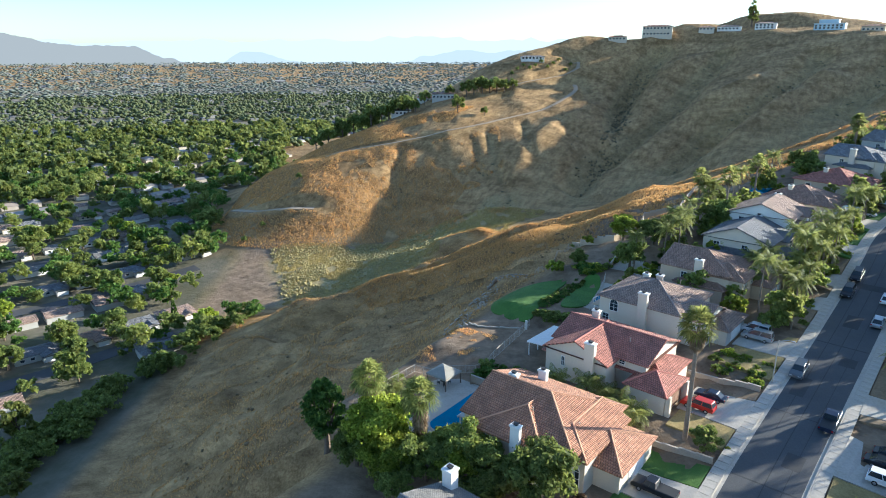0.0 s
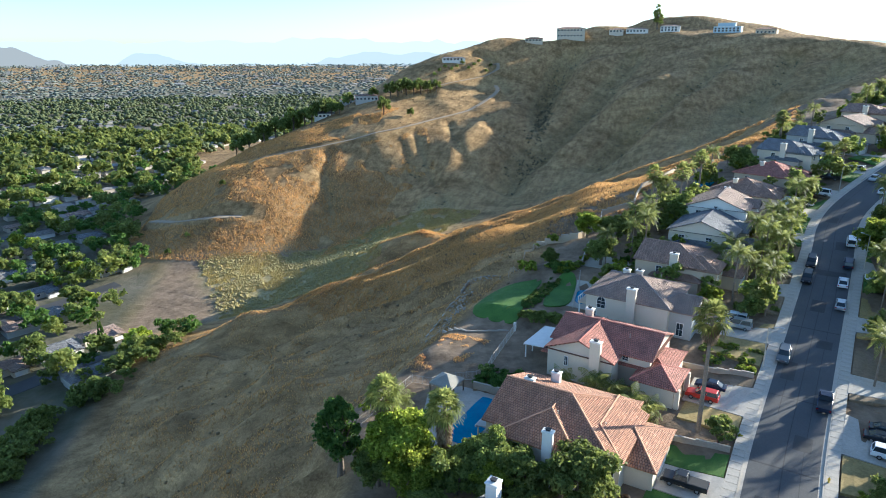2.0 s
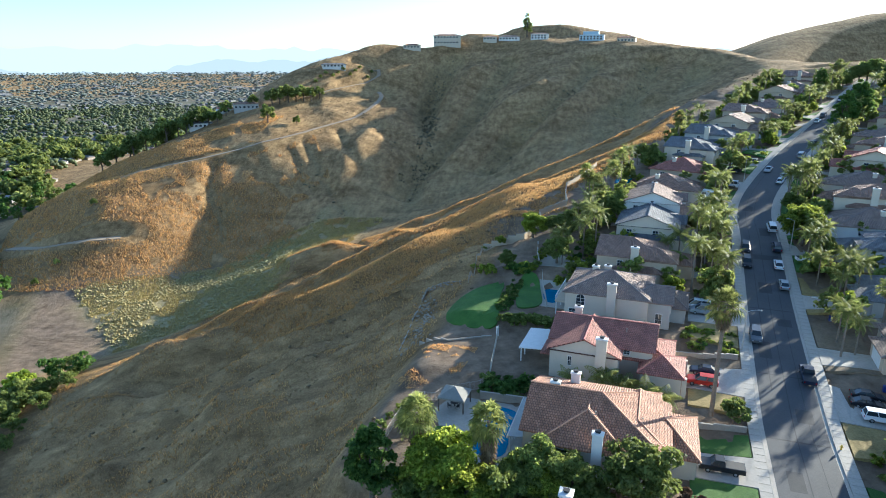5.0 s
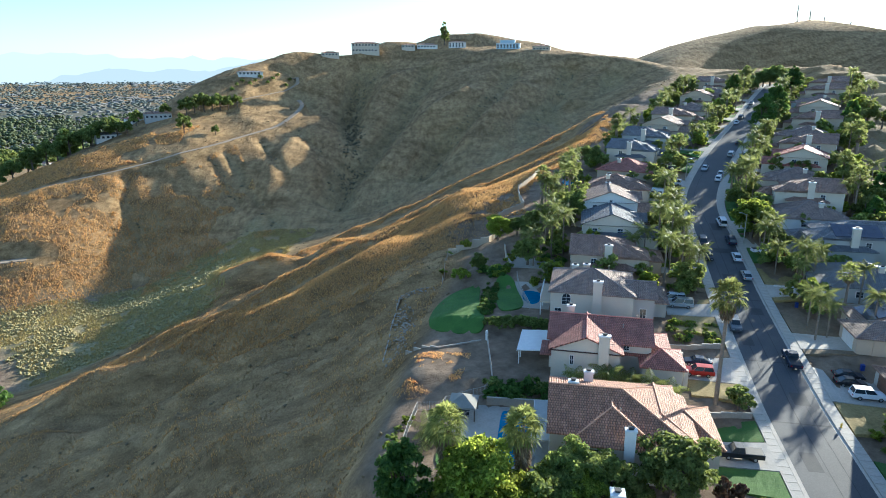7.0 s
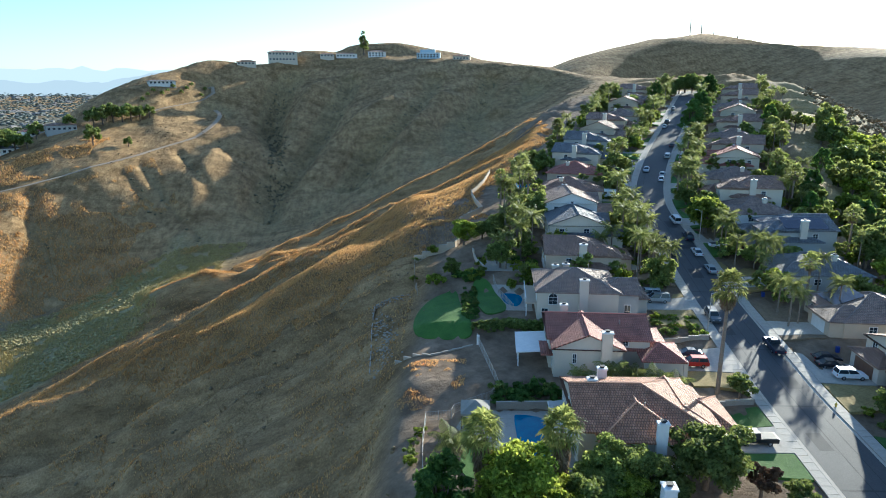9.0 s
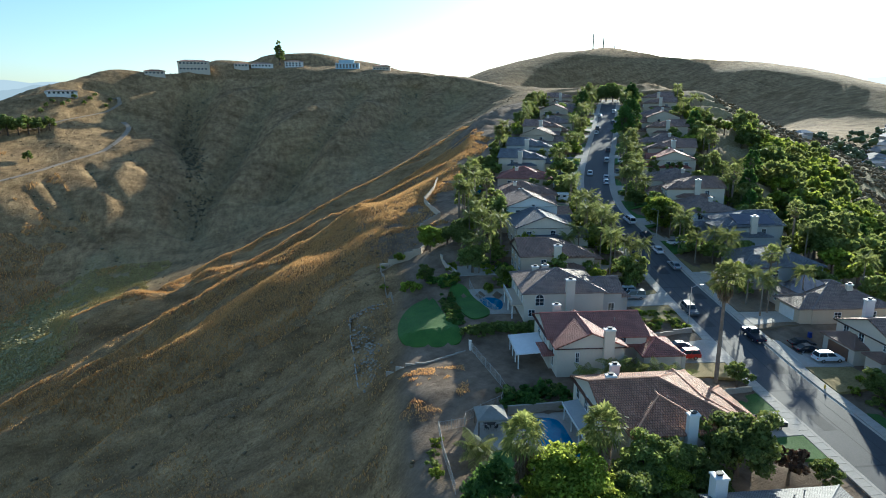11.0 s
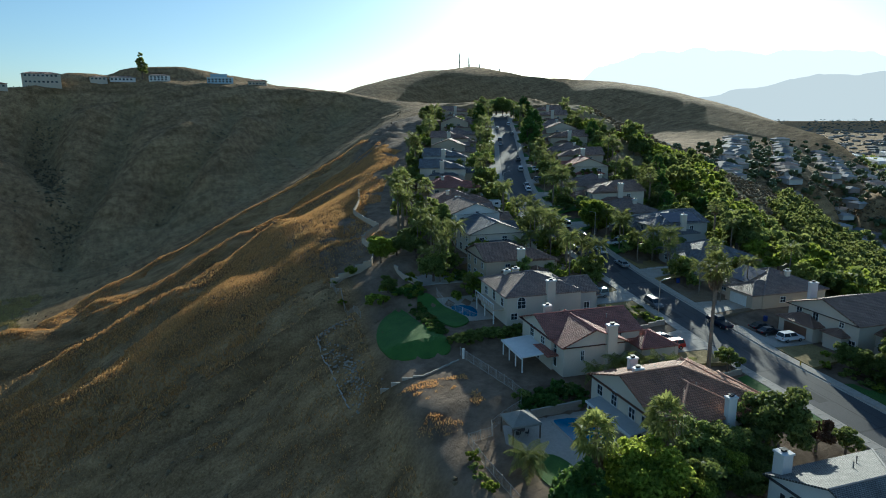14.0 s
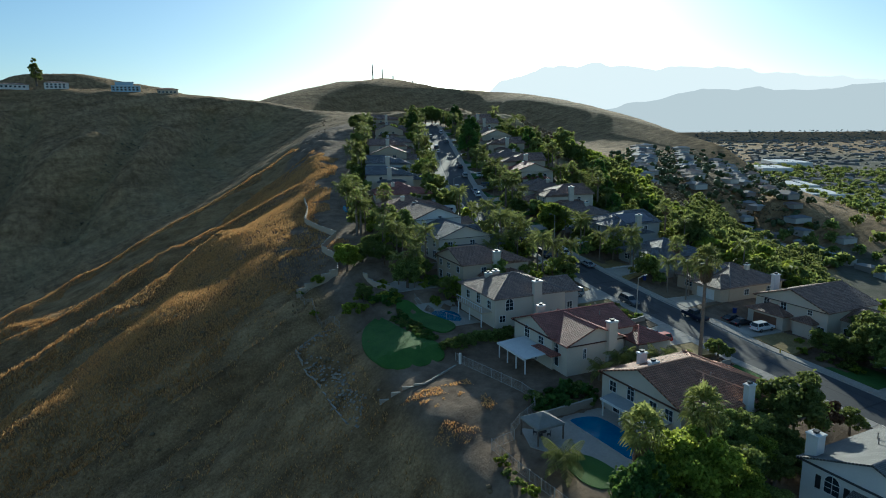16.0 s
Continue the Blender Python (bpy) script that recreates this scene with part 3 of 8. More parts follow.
def ground_material():
    m = bpy.data.materials.new("ground_cover")
    m.use_nodes = True
    nt, n = m.node_tree, m.node_tree.nodes
    p = n["Principled BSDF"]
    p.inputs["Roughness"].default_value = 0.95
    p.inputs["Specular IOR Level"].default_value = 0.15
    geo, att = n.new("ShaderNodeNewGeometry"), n.new("ShaderNodeVertexColor")
    att.layer_name = "cover"
    sep = n.new("ShaderNodeSeparateColor")
    nt.links.new(att.outputs["Color"], sep.inputs[0])

    def noise_at(scale, stretch=None, detail=8, rough=0.65):
        t = n.new("ShaderNodeTexNoise")
        t.inputs["Scale"].default_value, t.inputs["Detail"].default_value, t.inputs["Roughness"].default_value = scale, detail, rough
        if stretch:
            mp = n.new("ShaderNodeMapping")
            mp.vector_type = "TEXTURE"
            mp.inputs["Scale"].default_value, mp.inputs["Rotation"].default_value = stretch[0], stretch[1]
            nt.links.new(geo.outputs["Position"], mp.inputs["Vector"])
            nt.links.new(mp.outputs[0], t.inputs["Vector"])
        else:
            nt.links.new(geo.outputs["Position"], t.inputs["Vector"])
        return t.outputs["Fac"]

    def ramp_of(fac, *stops):
        r = n.new("ShaderNodeValToRGB")
        e = r.color_ramp.elements
        while len(e) < len(stops):
            e.new(0.5)
        for el, (pos, col) in zip(e, stops):
            el.position, el.color = pos, (*col, 1)
        nt.links.new(fac, r.inputs["Fac"])
        return r.outputs["Color"]

    def blend(fac, a, b, mode="MIX"):
        mx = n.new("ShaderNodeMix")
        mx.data_type, mx.blend_type = "RGBA", mode
        if isinstance(fac, float):
            mx.inputs["Factor"].default_value = fac
        else:
            nt.links.new(fac, mx.inputs["Factor"])
        nt.links.new(a, mx.inputs[6])
        nt.links.new(b, mx.inputs[7])
        return mx.outputs[2]

    coarse, mid = noise_at(0.035), noise_at(0.5, ((1, 3.0, 1), (0, 0, radians(67))))
    fine = noise_at(2.2, None, 6, 0.75)
    grass = blend(0.5, ramp_of(coarse, (0.34, (0.27, 0.165, 0.07)), (0.52, (0.46, 0.305, 0.14)), (0.68, (0.60, 0.43, 0.21))),
                  ramp_of(mid, (0.30, (0.21, 0.13, 0.06)), (0.50, (0.45, 0.30, 0.135)), (0.70, (0.66, 0.475, 0.24))))
    grass = blend(0.45, grass, ramp_of(fine, (0.36, (0.08, 0.055, 0.03)), (0.50, (0.36, 0.245, 0.12)), (0.64, (0.66, 0.48, 0.26))))
    # Streaks along the fall line: uneven grass tone plus painted rib shading.
    patch = noise_at(0.10, ((1, 5.0, 1), (0, 0, radians(67))), 7, 0.62)
    grass = blend(0.55, grass, ramp_of(patch, (0.38, (0.42, 0.37, 0.31)), (0.50, (0.82, 0.79, 0.75)), (0.62, (1.08, 1.05, 1.02))), "MULTIPLY")
    near_streak = noise_at(0.22, ((1, 4.5, 1), (0, 0, radians(67))), 8, 0.68)
    far_streak = noise_at(0.30, ((1, 3.5, 1), (0, 0, radians(-30))), 6, 0.7)
    streak = n.new("ShaderNodeMix")
    nt.links.new(att.outputs["Alpha"], streak.inputs["Factor"])
    nt.links.new(near_streak, streak.inputs["A"])
    nt.links.new(far_streak, streak.inputs["B"])
    grass = blend(0.7, grass, ramp_of(streak.outputs["Result"], (0.36, (0.40, 0.37, 0.345)), (0.50, (0.82, 0.80, 0.78)), (0.64, (1.28, 1.24, 1.20))), "MULTIPLY")
    scrub = ramp_of(noise_at(0.9, None, 7, 0.8), (0.36, (0.15, 0.14, 0.055)), (0.48, (0.33, 0.28, 0.125)), (0.60, (0.47, 0.385, 0.23)))
    bare = ramp_of(noise_at(0.22, None, 9, 0.7), (0.34, (0.14, 0.10, 0.065)), (0.66, (0.33, 0.245, 0.165)))
    town = ramp_of(noise_at(0.03, None, 9, 0.7), (0.36, (0.09, 0.095, 0.055)), (0.50, (0.15, 0.14, 0.10)), (0.66, (0.23, 0.20, 0.155)))
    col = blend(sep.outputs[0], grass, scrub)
    col = blend(sep.outputs[1], col, bare)
    col = blend(sep.outputs[2], col, town)
    nt.links.new(col, p.inputs["Base Color"])
    bn = n.new("ShaderNodeBump")
    bn.inputs["Distance"].default_value, bn.inputs["Strength"].default_value = 0.22, 0.8
    nt.links.new(fine, bn.inputs["Height"])
    lumps = n.new("ShaderNodeBump")
    lumps.inputs["Distance"].default_value, lumps.inputs["Strength"].default_value = 1.1, 0.7
    nt.links.new(streak.outputs["Result"], lumps.inputs["Height"])
    nt.links.new(lumps.outputs[0], bn.inputs["Normal"])
    nt.links.new(bn.outputs[0], p.inputs["Normal"])
    return m


def build_ground():
    xs, ys = axis(-4700, 4900, -150, 400, 2.6), axis(-4500, 4900, -20, 650, 2.6)
    X, Y = np.meshgrid(xs, ys)
    x, y = X.ravel(), Y.ravel()
    z = ground_z(x, y)
    nx, ny = len(xs), len(ys)
    i = (np.arange(ny - 1)[:, None] * nx + np.arange(nx - 1)[None, :]).ravel()
    faces = np.stack([i, i + 1, i + nx + 1, i + nx], axis=1)
    me = bpy.data.meshes.new("ground")
    me.vertices.add(len(x))
    me.vertices.foreach_set("co", np.stack([x, y, z], axis=1).ravel())
    me.loops.add(faces.size)
    me.loops.foreach_set("vertex_index", faces.ravel())
    me.polygons.add(len(faces))
    me.polygons.foreach_set("loop_start", np.arange(len(faces)) * 4)
    me.polygons.foreach_set("loop_total", np.full(len(faces), 4))
    me.polygons.foreach_set("use_smooth", np.ones(len(faces), bool))
    me.update()
    me.validate()
    s, v = nearest_street(x, y)
    low = smooth(-54, -60, z) * np.where((y > 0) & (y < 290), smooth(-98, -106, x), 1)
    # dry wash on the canyon floor: green scrub beside bare earth
    bx, by, bz = densify(WASH, 6).T
    dist = np.full(len(x), 1e3)
    near = np.where((x > -180) & (x < 380) & (y > 260) & (y < 430))[0]
    dist[near] = np.sqrt(np.min((x[near, None] - bx) ** 2 + (y[near, None] - by) ** 2, axis=1))
    reach = 30 + 16 * smooth(0, -70, x)
    bed = (1 - smooth(reach - 8, reach + 4, dist + 8 * fbm(x / 18, y / 18, 31, 2))) * (1 - 0.85 * smooth(0, 60, x)) * smooth(-125, -112, x)
    earth = bed * np.clip(smooth(-82, -100, x + 0.35 * (y - 320) + 7 * fbm(x / 12, y / 12, 33, 3)) + 0.8 * smooth(8, 22, y - 338 - 0.1 * x) * smooth(-10, -30, x), 0, 1)
    garden = smooth(-64, -60, v + 14 * smooth(60, 90, s) - 14 * smooth(-22, -34, s)) * (1 - smooth(40, 52, v)) * (1 - smooth(300, 340, s)) * smooth(-100, -80, s)
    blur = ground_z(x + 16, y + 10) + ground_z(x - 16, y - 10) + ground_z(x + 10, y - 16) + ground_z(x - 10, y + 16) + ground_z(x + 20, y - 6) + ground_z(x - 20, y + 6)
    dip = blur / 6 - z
    # Hollows take scrub colour: part real growth, part gully shade put in.
    gully_scrub_shade = smooth(0.6, 3.2, dip + 0.8 * fbm(x / 9, y / 9, 35, 3)) * smooth(330, 370, y) * (y < 720) * (x < 420) * 0.22
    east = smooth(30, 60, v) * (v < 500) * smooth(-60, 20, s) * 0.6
    cover = np.stack([np.clip(bed * 0.9 + east + gully_scrub_shade, 0, 1), np.clip(earth + garden, 0, 1), low * (1 - bed), smooth(300, 340, y)], axis=1)
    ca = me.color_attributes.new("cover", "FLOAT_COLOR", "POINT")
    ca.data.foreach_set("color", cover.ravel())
    return tagged(link_mesh("ground", me, ground_material()), "dry golden grass hills, canyon and valley floor", "ground", kind="structure")


build_ground()

# ---------------------------------------------------------------- street, kerbs, pavements
def strip(name, s0, s1, v0, v1, dz, thick, mat, label, category="", step=2.0, kind="structure"):
    """A slab that follows the street between two offsets."""
    bm = bmesh.new()
    rows = []
    n = max(2, int((s1 - s0) / step))
    for i in range(n + 1):
        s = s0 + (s1 - s0) * i / n
        a, b = street(s, v0, dz), street(s, v1, dz)
        rows.append([bm.verts.new(p) for p in (a, b, b - Vector((0, 0, thick)), a - Vector((0, 0, thick)))])
    for p, q in zip(rows[:-1], rows[1:]):
        for i in range(4):
            bm.faces.new((p[i], p[(i + 1) % 4], q[(i + 1) % 4], q[i]))
    bm.faces.new(rows[0])
    bm.faces.new(rows[-1][::-1])
    bmesh.ops.recalc_face_normals(bm, faces=bm.faces)
    return tagged(part(name, bm, mat), label, category, kind=kind)


strip("road", -100, 318, -HALF + 0.45, HALF - 0.45, 0.03, 0.25, M_ASPHALT, "grey asphalt residential street with patched seams", "road")
for side in (-1, 1):
    strip("gutter", -100, 318, *sorted((side * (HALF - 0.45), side * HALF)), 0.025, 0.25, M_CONCRETE, "pale concrete gutter beside the asphalt", "gutter")
    strip("kerb", -100, 318, *sorted((side * HALF, side * (HALF + 0.17))), 0.17, 0.4, M_CONCRETE, "pale concrete kerb", "kerb")


# tar seams and patches in the asphalt
for s0, s1, v0, v1 in ((-40, 110, -0.12, 0.02), (-40, 60, 2.05, 2.15), (10, 130, -2.2, -2.08), (2, 5.5, 0.6, 2.9), (20, 26, -3.2, -1.2), (33, 36, 0.8, 3.2), (-14, -10, -2.6, -0.6), (47, 52, -1.6, 0.9), (64, 66.5, -3.4, 3.4), (-3.2, -2.9, -4, 4),
                       (14.6, 14.8, -4, 4), (39.5, 39.8, -4, 4), (78, 83, 0.4, 2.8), (-22, -21.7, -4, 4), (95, 99, -3, -0.5)):
    strip("road_patch", s0, s1, v0, v1, 0.036, 0.05, M_PATCH, "dark tar patch in the asphalt street", "road patch", 1.0)


def build_pavement(side):
    walk_way = tagged(new("pavement"), "pale concrete slab pavement along the kerb", "pavement", kind="structure")
    me = boxed(-0.76, 0.76, -0.72, 0.72, -0.25, 0.0)
    slab = part("slab", me, M_CONCRETE, walk_way)
    first = True
    for i in range(120):
        s = -58 + 1.5 * i
        p0, p1 = street(s - 0.7, side * (HALF + 0.95), 0.165), street(s + 0.7, side * (HALF + 0.95), 0.165)
        m = Matrix.Translation((p0 + p1) / 2) @ (p1 - p0).to_track_quat("Y", "Z").to_matrix().to_4x4()
        ob = slab if first else new("slab", slab.data)
        first = False
        ob.parent = walk_way
        ob.matrix_world = m
    rest = strip("pavement", 121, 318, *sorted((side * (HALF + 0.17), side * (HALF + 1.7))), 0.16, 0.3, M_CONCRETE, "pale concrete pavement further up the hill", "pavement")
    return rest


def apron(name, s0, s1, v0, v1, mat, label, category, dz=0.06, z=None, lot=0.0, thick=0.5):
    """A flat slab on a lot; its street end follows the pavement, its inner end the pad."""
    bm = bmesh.new()
    n = 6
    top = []
    for i in range(n + 1):
        v = v0 + (v1 - v0) * i / n
        row = []
        for s in (s0, s1):
            p = street(s, v)
            zz = float(np.interp(abs(v), [6.3, 11.5], [p.z + 0.16, lot])) if z is None else z
            row.append(Vector((p.x, p.y, zz + dz)))
        top.append(row)
    vs = [[bm.verts.new(p) for p in r] + [bm.verts.new(p - Vector((0, 0, thick))) for p in r] for r in top]
    for a, b in zip(vs[:-1], vs[1:]):
        bm.faces.new((a[0], a[1], b[1], b[0]))
        bm.faces.new((a[0], b[0], b[2], a[2]))
        bm.faces.new((a[1], a[3], b[3], b[1]))
    bm.faces.new((vs[0][0], vs[0][2], vs[0][3], vs[0][1]))
    bm.faces.new((vs[-1][0], vs[-1][1], vs[-1][3], vs[-1][2]))
    bmesh.ops.recalc_face_normals(bm, faces=bm.faces)
    return tagged(part(name, bm, mat), label, category, kind="structure")


def lot_z(s, side):
    return float(lot_level([s], side)[0])


# ---------------------------------------------------------------- houses
def roof_block(x0, x1, y0, y1, z, pitch, axis_, kind, over=0.5, thick=0.22):
    """A gable or hip roof over a rectangle, with UV in metres along and up each slope. Returns the bmesh, ridge lines and the gable height."""
    bm = bmesh.new()
    uvl = bm.loops.layers.uv.new("UVMap")
    swap = axis_ == "y"
    if swap:
        x0, x1, y0, y1 = y0, y1, x0, x1
    hw = (y1 - y0) / 2
    rise = hw * pitch
    yc = (y0 + y1) / 2
    drop = over * pitch
    gx0, gx1 = x0 - over, x1 + over
    gy0, gy1 = y0 - over, y1 + over
    ends = {"gable": (gx0, gx1), "hip": (x0 + hw, x1 - hw), "hip0": (x0 + hw, gx1), "hip1": (gx0, x1 - hw)}[kind]
    r0, r1 = min(ends), max(ends)
    if kind == "hip" and ends[0] > ends[1]:
        r0 = r1 = (x0 + x1) / 2
    ez = z - drop
    c = {"a": (gx0, gy0, ez), "b": (gx1, gy0, ez), "c": (gx1, gy1, ez), "d": (gx0, gy1, ez), "r": (r0, yc, z + rise), "q": (r1, yc, z + rise)}

    def P(p):
        return Vector((p[1], p[0], p[2])) if swap else Vector(p)

    def slope(ids, along, origin):
        pts = [P(c[i]) for i in ids]
        top = [bm.verts.new(p + Vector((0, 0, thick))) for p in pts]
        f = bm.faces.new(top)
        al = (P(c[along[1]]) - P(c[along[0]])).normalized()
        f.normal_update()
        up = f.normal.cross(al).normalized()
        o = P(c[origin])
        for lp in f.loops:
            d = lp.vert.co - o
            lp[uvl].uv = (d.dot(al), d.dot(up))
    slope("abqr", "ab", "a")
    slope("cdrq", "cd", "c")
    if r0 > gx0 + 0.01:
        slope("dar", "da", "d")
    if r1 < gx1 - 0.01:
        slope("bcq", "bc", "b")
    bmesh.ops.remove_doubles(bm, verts=bm.verts, dist=0.001)
    top_faces = list(bm.faces)
    bound = [e for e in bm.edges if len(e.link_faces) == 1]
    ex = bmesh.ops.extrude_edge_only(bm, edges=bound)
    for v in (g for g in ex["geom"] if isinstance(g, bmesh.types.BMVert)):
        v.co.z -= thick
    low = bm.faces.new([bm.verts.new(P(c[i]) + Vector((0, 0, 0.0))) for i in "dcba"])
    bmesh.ops.recalc_face_normals(bm, faces=bm.faces)
    lines = [("r", "q")] if r1 - r0 > 0.1 else []
    if r0 > gx0 + 0.01:
        lines += [("a", "r"), ("d", "r")]
    if r1 < gx1 - 0.01:
        lines += [("b", "q"), ("c", "q")]
    ridges = [(P(c[i]) + Vector((0, 0, thick)), P(c[j]) + Vector((0, 0, thick))) for i, j in lines]
    return bm, ridges, rise


def ridge_caps(ridges):
    bm = bmesh.new()
    for a, b in ridges:
        n = max(1, int((b - a).length / 0.42))
        for i in range(n):
            p, q = a.lerp(b, i / n), a.lerp(b, (i + 1.06) / n)
            tube(bm, p - Vector((0, 0, 0.03)), q - Vector((0, 0, 0.03)), 0.15, 0.12, 5)
    return bm


def add_window(parent, x, y, z, w, h, face, arched=False, mat=None, bars=True):
    """A window whose middle is at x, y, z; face is the way it looks: -x, +x, -y or +y."""
    turn = {"-x": -90, "+x": 90, "-y": 0, "+y": 180}[face]
    m = pose(x, y, z, 0, 0, turn)
    fr = bmesh.new()
    t = 0.09
    hh = h / 2
    box(fr, -w / 2 - t, -w / 2, -0.09, 0.06, -hh - t, hh + (0 if arched else t))
    box(fr, w / 2, w / 2 + t, -0.09, 0.06, -hh - t, hh + (0 if arched else t))
    box(fr, -w / 2, w / 2, -0.10, 0.06, -hh - t, -hh)
    if bars:
        box(fr, -0.025, 0.025, -0.07, 0.02, -hh, hh)
        box(fr, -w / 2, w / 2, -0.065, 0.02, -0.025, 0.025)
    if arched:
        for i in range(8):
            a0, a1 = math.pi * i / 8, math.pi * (i + 1) / 8
            ps = []
            for a in (a0, a1):
                for r in (w / 2, w / 2 + t):
                    ps.append((r * math.cos(a), hh + r * math.sin(a)))
            vs = [fr.verts.new((ps[k][0], yy, ps[k][1])) for yy in (-0.09, 0.06) for k in (0, 1, 3, 2)]
            for q in ((0, 1, 2, 3), (7, 6, 5, 4), (0, 4, 5, 1), (1, 5, 6, 2), (2, 6, 7, 3), (3, 7, 4, 0)):
                fr.faces.new([vs[j] for j in q])
        box(fr, -w / 2, w / 2, -0.07, 0.02, hh - 0.03, hh + 0.03)
        box(fr, -0.025, 0.025, -0.07, 0.02, hh, hh + w / 2 - 0.02)
    else:
        box(fr, -w / 2, w / 2, -0.09, 0.06, hh, hh + t)
    fr.transform(m)
    frame_ob = part("window", fr, mat or M_TRIM, parent)
    gl = bmesh.new()
    if arched:
        pts = [(-w / 2, -hh), (w / 2, -hh)] + [(w / 2 * math.cos(math.pi * i / 10), hh + w / 2 * math.sin(math.pi * i / 10)) for i in range(11)]
        vs = [gl.verts.new((px, -0.03, pz)) for px, pz in pts]
        gl.faces.new(vs)
        ws = [gl.verts.new((px, 0.03, pz)) for px, pz in pts]
        gl.faces.new(ws[::-1])
    else:
        box(gl, -w / 2, w / 2, -0.03, 0.03, -hh, hh)
    gl.transform(m)
    part("pane", gl, M_GLASS, frame_ob)
    return frame_ob


def add_chimney(parent, x, y, z0, z1, wall, w=1.3, d=0.8):
    st = boxed(x - w / 2, x + w / 2, y - d / 2, y + d / 2, z0, z1 - 0.5, 0.03)
    ch = part("chimney", st, wall, parent)
    cap = boxed(x - w / 2 - 0.12, x + w / 2 + 0.12, y - d / 2 - 0.12, y + d / 2 + 0.12, z1 - 0.5, z1 - 0.25, 0.04)
    part("chimney_crown", cap, M_TRIM, ch)
    top = boxed(x - 0.28, x + 0.28, y - 0.22, y + 0.22, z1 - 0.25, z1, 0.03)
    box(top, x - 0.38, x + 0.38, y - 0.32, y + 0.32, z1, z1 + 0.06)
    part("chimney_cap", top, M_DARK, ch, "black metal chimney cap")
    return ch


def add_garage_door(parent, x, y, z, w, h, face, mat):
    m = pose(x, y, z, 0, 0, {"-x": -90, "+x": 90, "-y": 0, "+y": 180}[face])
    bm = bmesh.new()
    grid = [[bm.verts.new((-w / 2 + w * c / 4, -0.04, h * r / 4)) for c in range(5)] for r in range(5)]
    front = [bm.faces.new((grid[r][c], grid[r][c + 1], grid[r + 1][c + 1], grid[r + 1][c])) for r in range(4) for c in range(4)]
    back = [bm.verts.new((x, 0.03, z)) for x, z in ((-w / 2, 0), (w / 2, 0), (w / 2, h), (-w / 2, h))]
    bm.faces.new(back[::-1])
    bm.faces.new([*grid[0][::-1], back[0], back[1]])
    bm.faces.new([*grid[4], back[2], back[3]])
    bm.faces.new([*[grid[r][4] for r in range(4, -1, -1)], back[1], back[2]])
    bm.faces.new([*[grid[r][0] for r in range(5)], back[3], back[0]])
    bmesh.ops.recalc_face_normals(bm, faces=bm.faces)
    bmesh.ops.inset_individual(bm, faces=front, thickness=0.07, depth=-0.03)
    bm.transform(m)
    return part("garage_door", bm, mat, parent)


def add_wall_block(parent, x0, x1, y0, y1, z0, z1, wall, gables, pitch, axis_):
    """Stucco walls of one block, with gable ends up to the roof."""
    bm = bmesh.new()
    box(bm, x0, x1, y0, y1, z0, z1)
    for g in gables:
        if axis_ == "x":
            rise = (y1 - y0) / 2 * pitch
            xa, xb = (x0, x0 + 0.25) if g == 0 else (x1 - 0.25, x1)
            pts = [(xa, y0, z1), (xa, y1, z1), (xa, (y0 + y1) / 2, z1 + rise), (xb, y0, z1), (xb, y1, z1), (xb, (y0 + y1) / 2, z1 + rise)]
        else:
            rise = (x1 - x0) / 2 * pitch
            ya, yb = (y0, y0 + 0.25) if g == 0 else (y1 - 0.25, y1)
            pts = [(x0, ya, z1), (x1, ya, z1), ((x0 + x1) / 2, ya, z1 + rise), (x0, yb, z1), (x1, yb, z1), ((x0 + x1) / 2, yb, z1 + rise)]
        vs = [bm.verts.new(p) for p in pts]
        bm.faces.new(vs[:3])
        bm.faces.new(vs[3:][::-1])
        for i in range(3):
            bm.faces.new((vs[i], vs[(i + 1) % 3], vs[3 + (i + 1) % 3], vs[3 + i]))
    bmesh.ops.recalc_face_normals(bm, faces=bm.faces)
    return part("wall", bm, wall, parent)


def add_block(parent, blk, wall, roof, footing=1.6):
    """blk: x0, x1, y0, y1, eave, pitch, ridge axis, roof kind."""
    x0, x1, y0, y1, eave, pitch, ax, kind = blk
    gables = {"gable": (0, 1), "hip": (), "hip0": (1,), "hip1": (0,)}[kind]
    w = add_wall_block(parent, x0, x1, y0, y1, -footing, eave, M_WALL[wall], gables, pitch, ax)
    bm, ridges, rise = roof_block(x0, x1, y0, y1, eave, pitch, ax, kind)
    rf = part("roof", bm, M_ROOF[roof], parent)
    part("ridge_tiles", ridge_caps(ridges), M_RIDGE[roof], rf)
    return rise


def vents(parent, spots):
    for x, y, z in spots:
        bm = tube(bmesh.new(), (x, y, z - 0.3), (x, y, z + 0.45), 0.07, 0.07, 8)
        tube(bm, (x, y, z + 0.45), (x, y, z + 0.52), 0.12, 0.12, 8)
        part("roof_vent", bm, M_BLOCK, parent, "small brown roof vent")


def house_base(s, v, z, label):
    h = thing("house", street_pose(s, 0, z), label, "house")
    return h


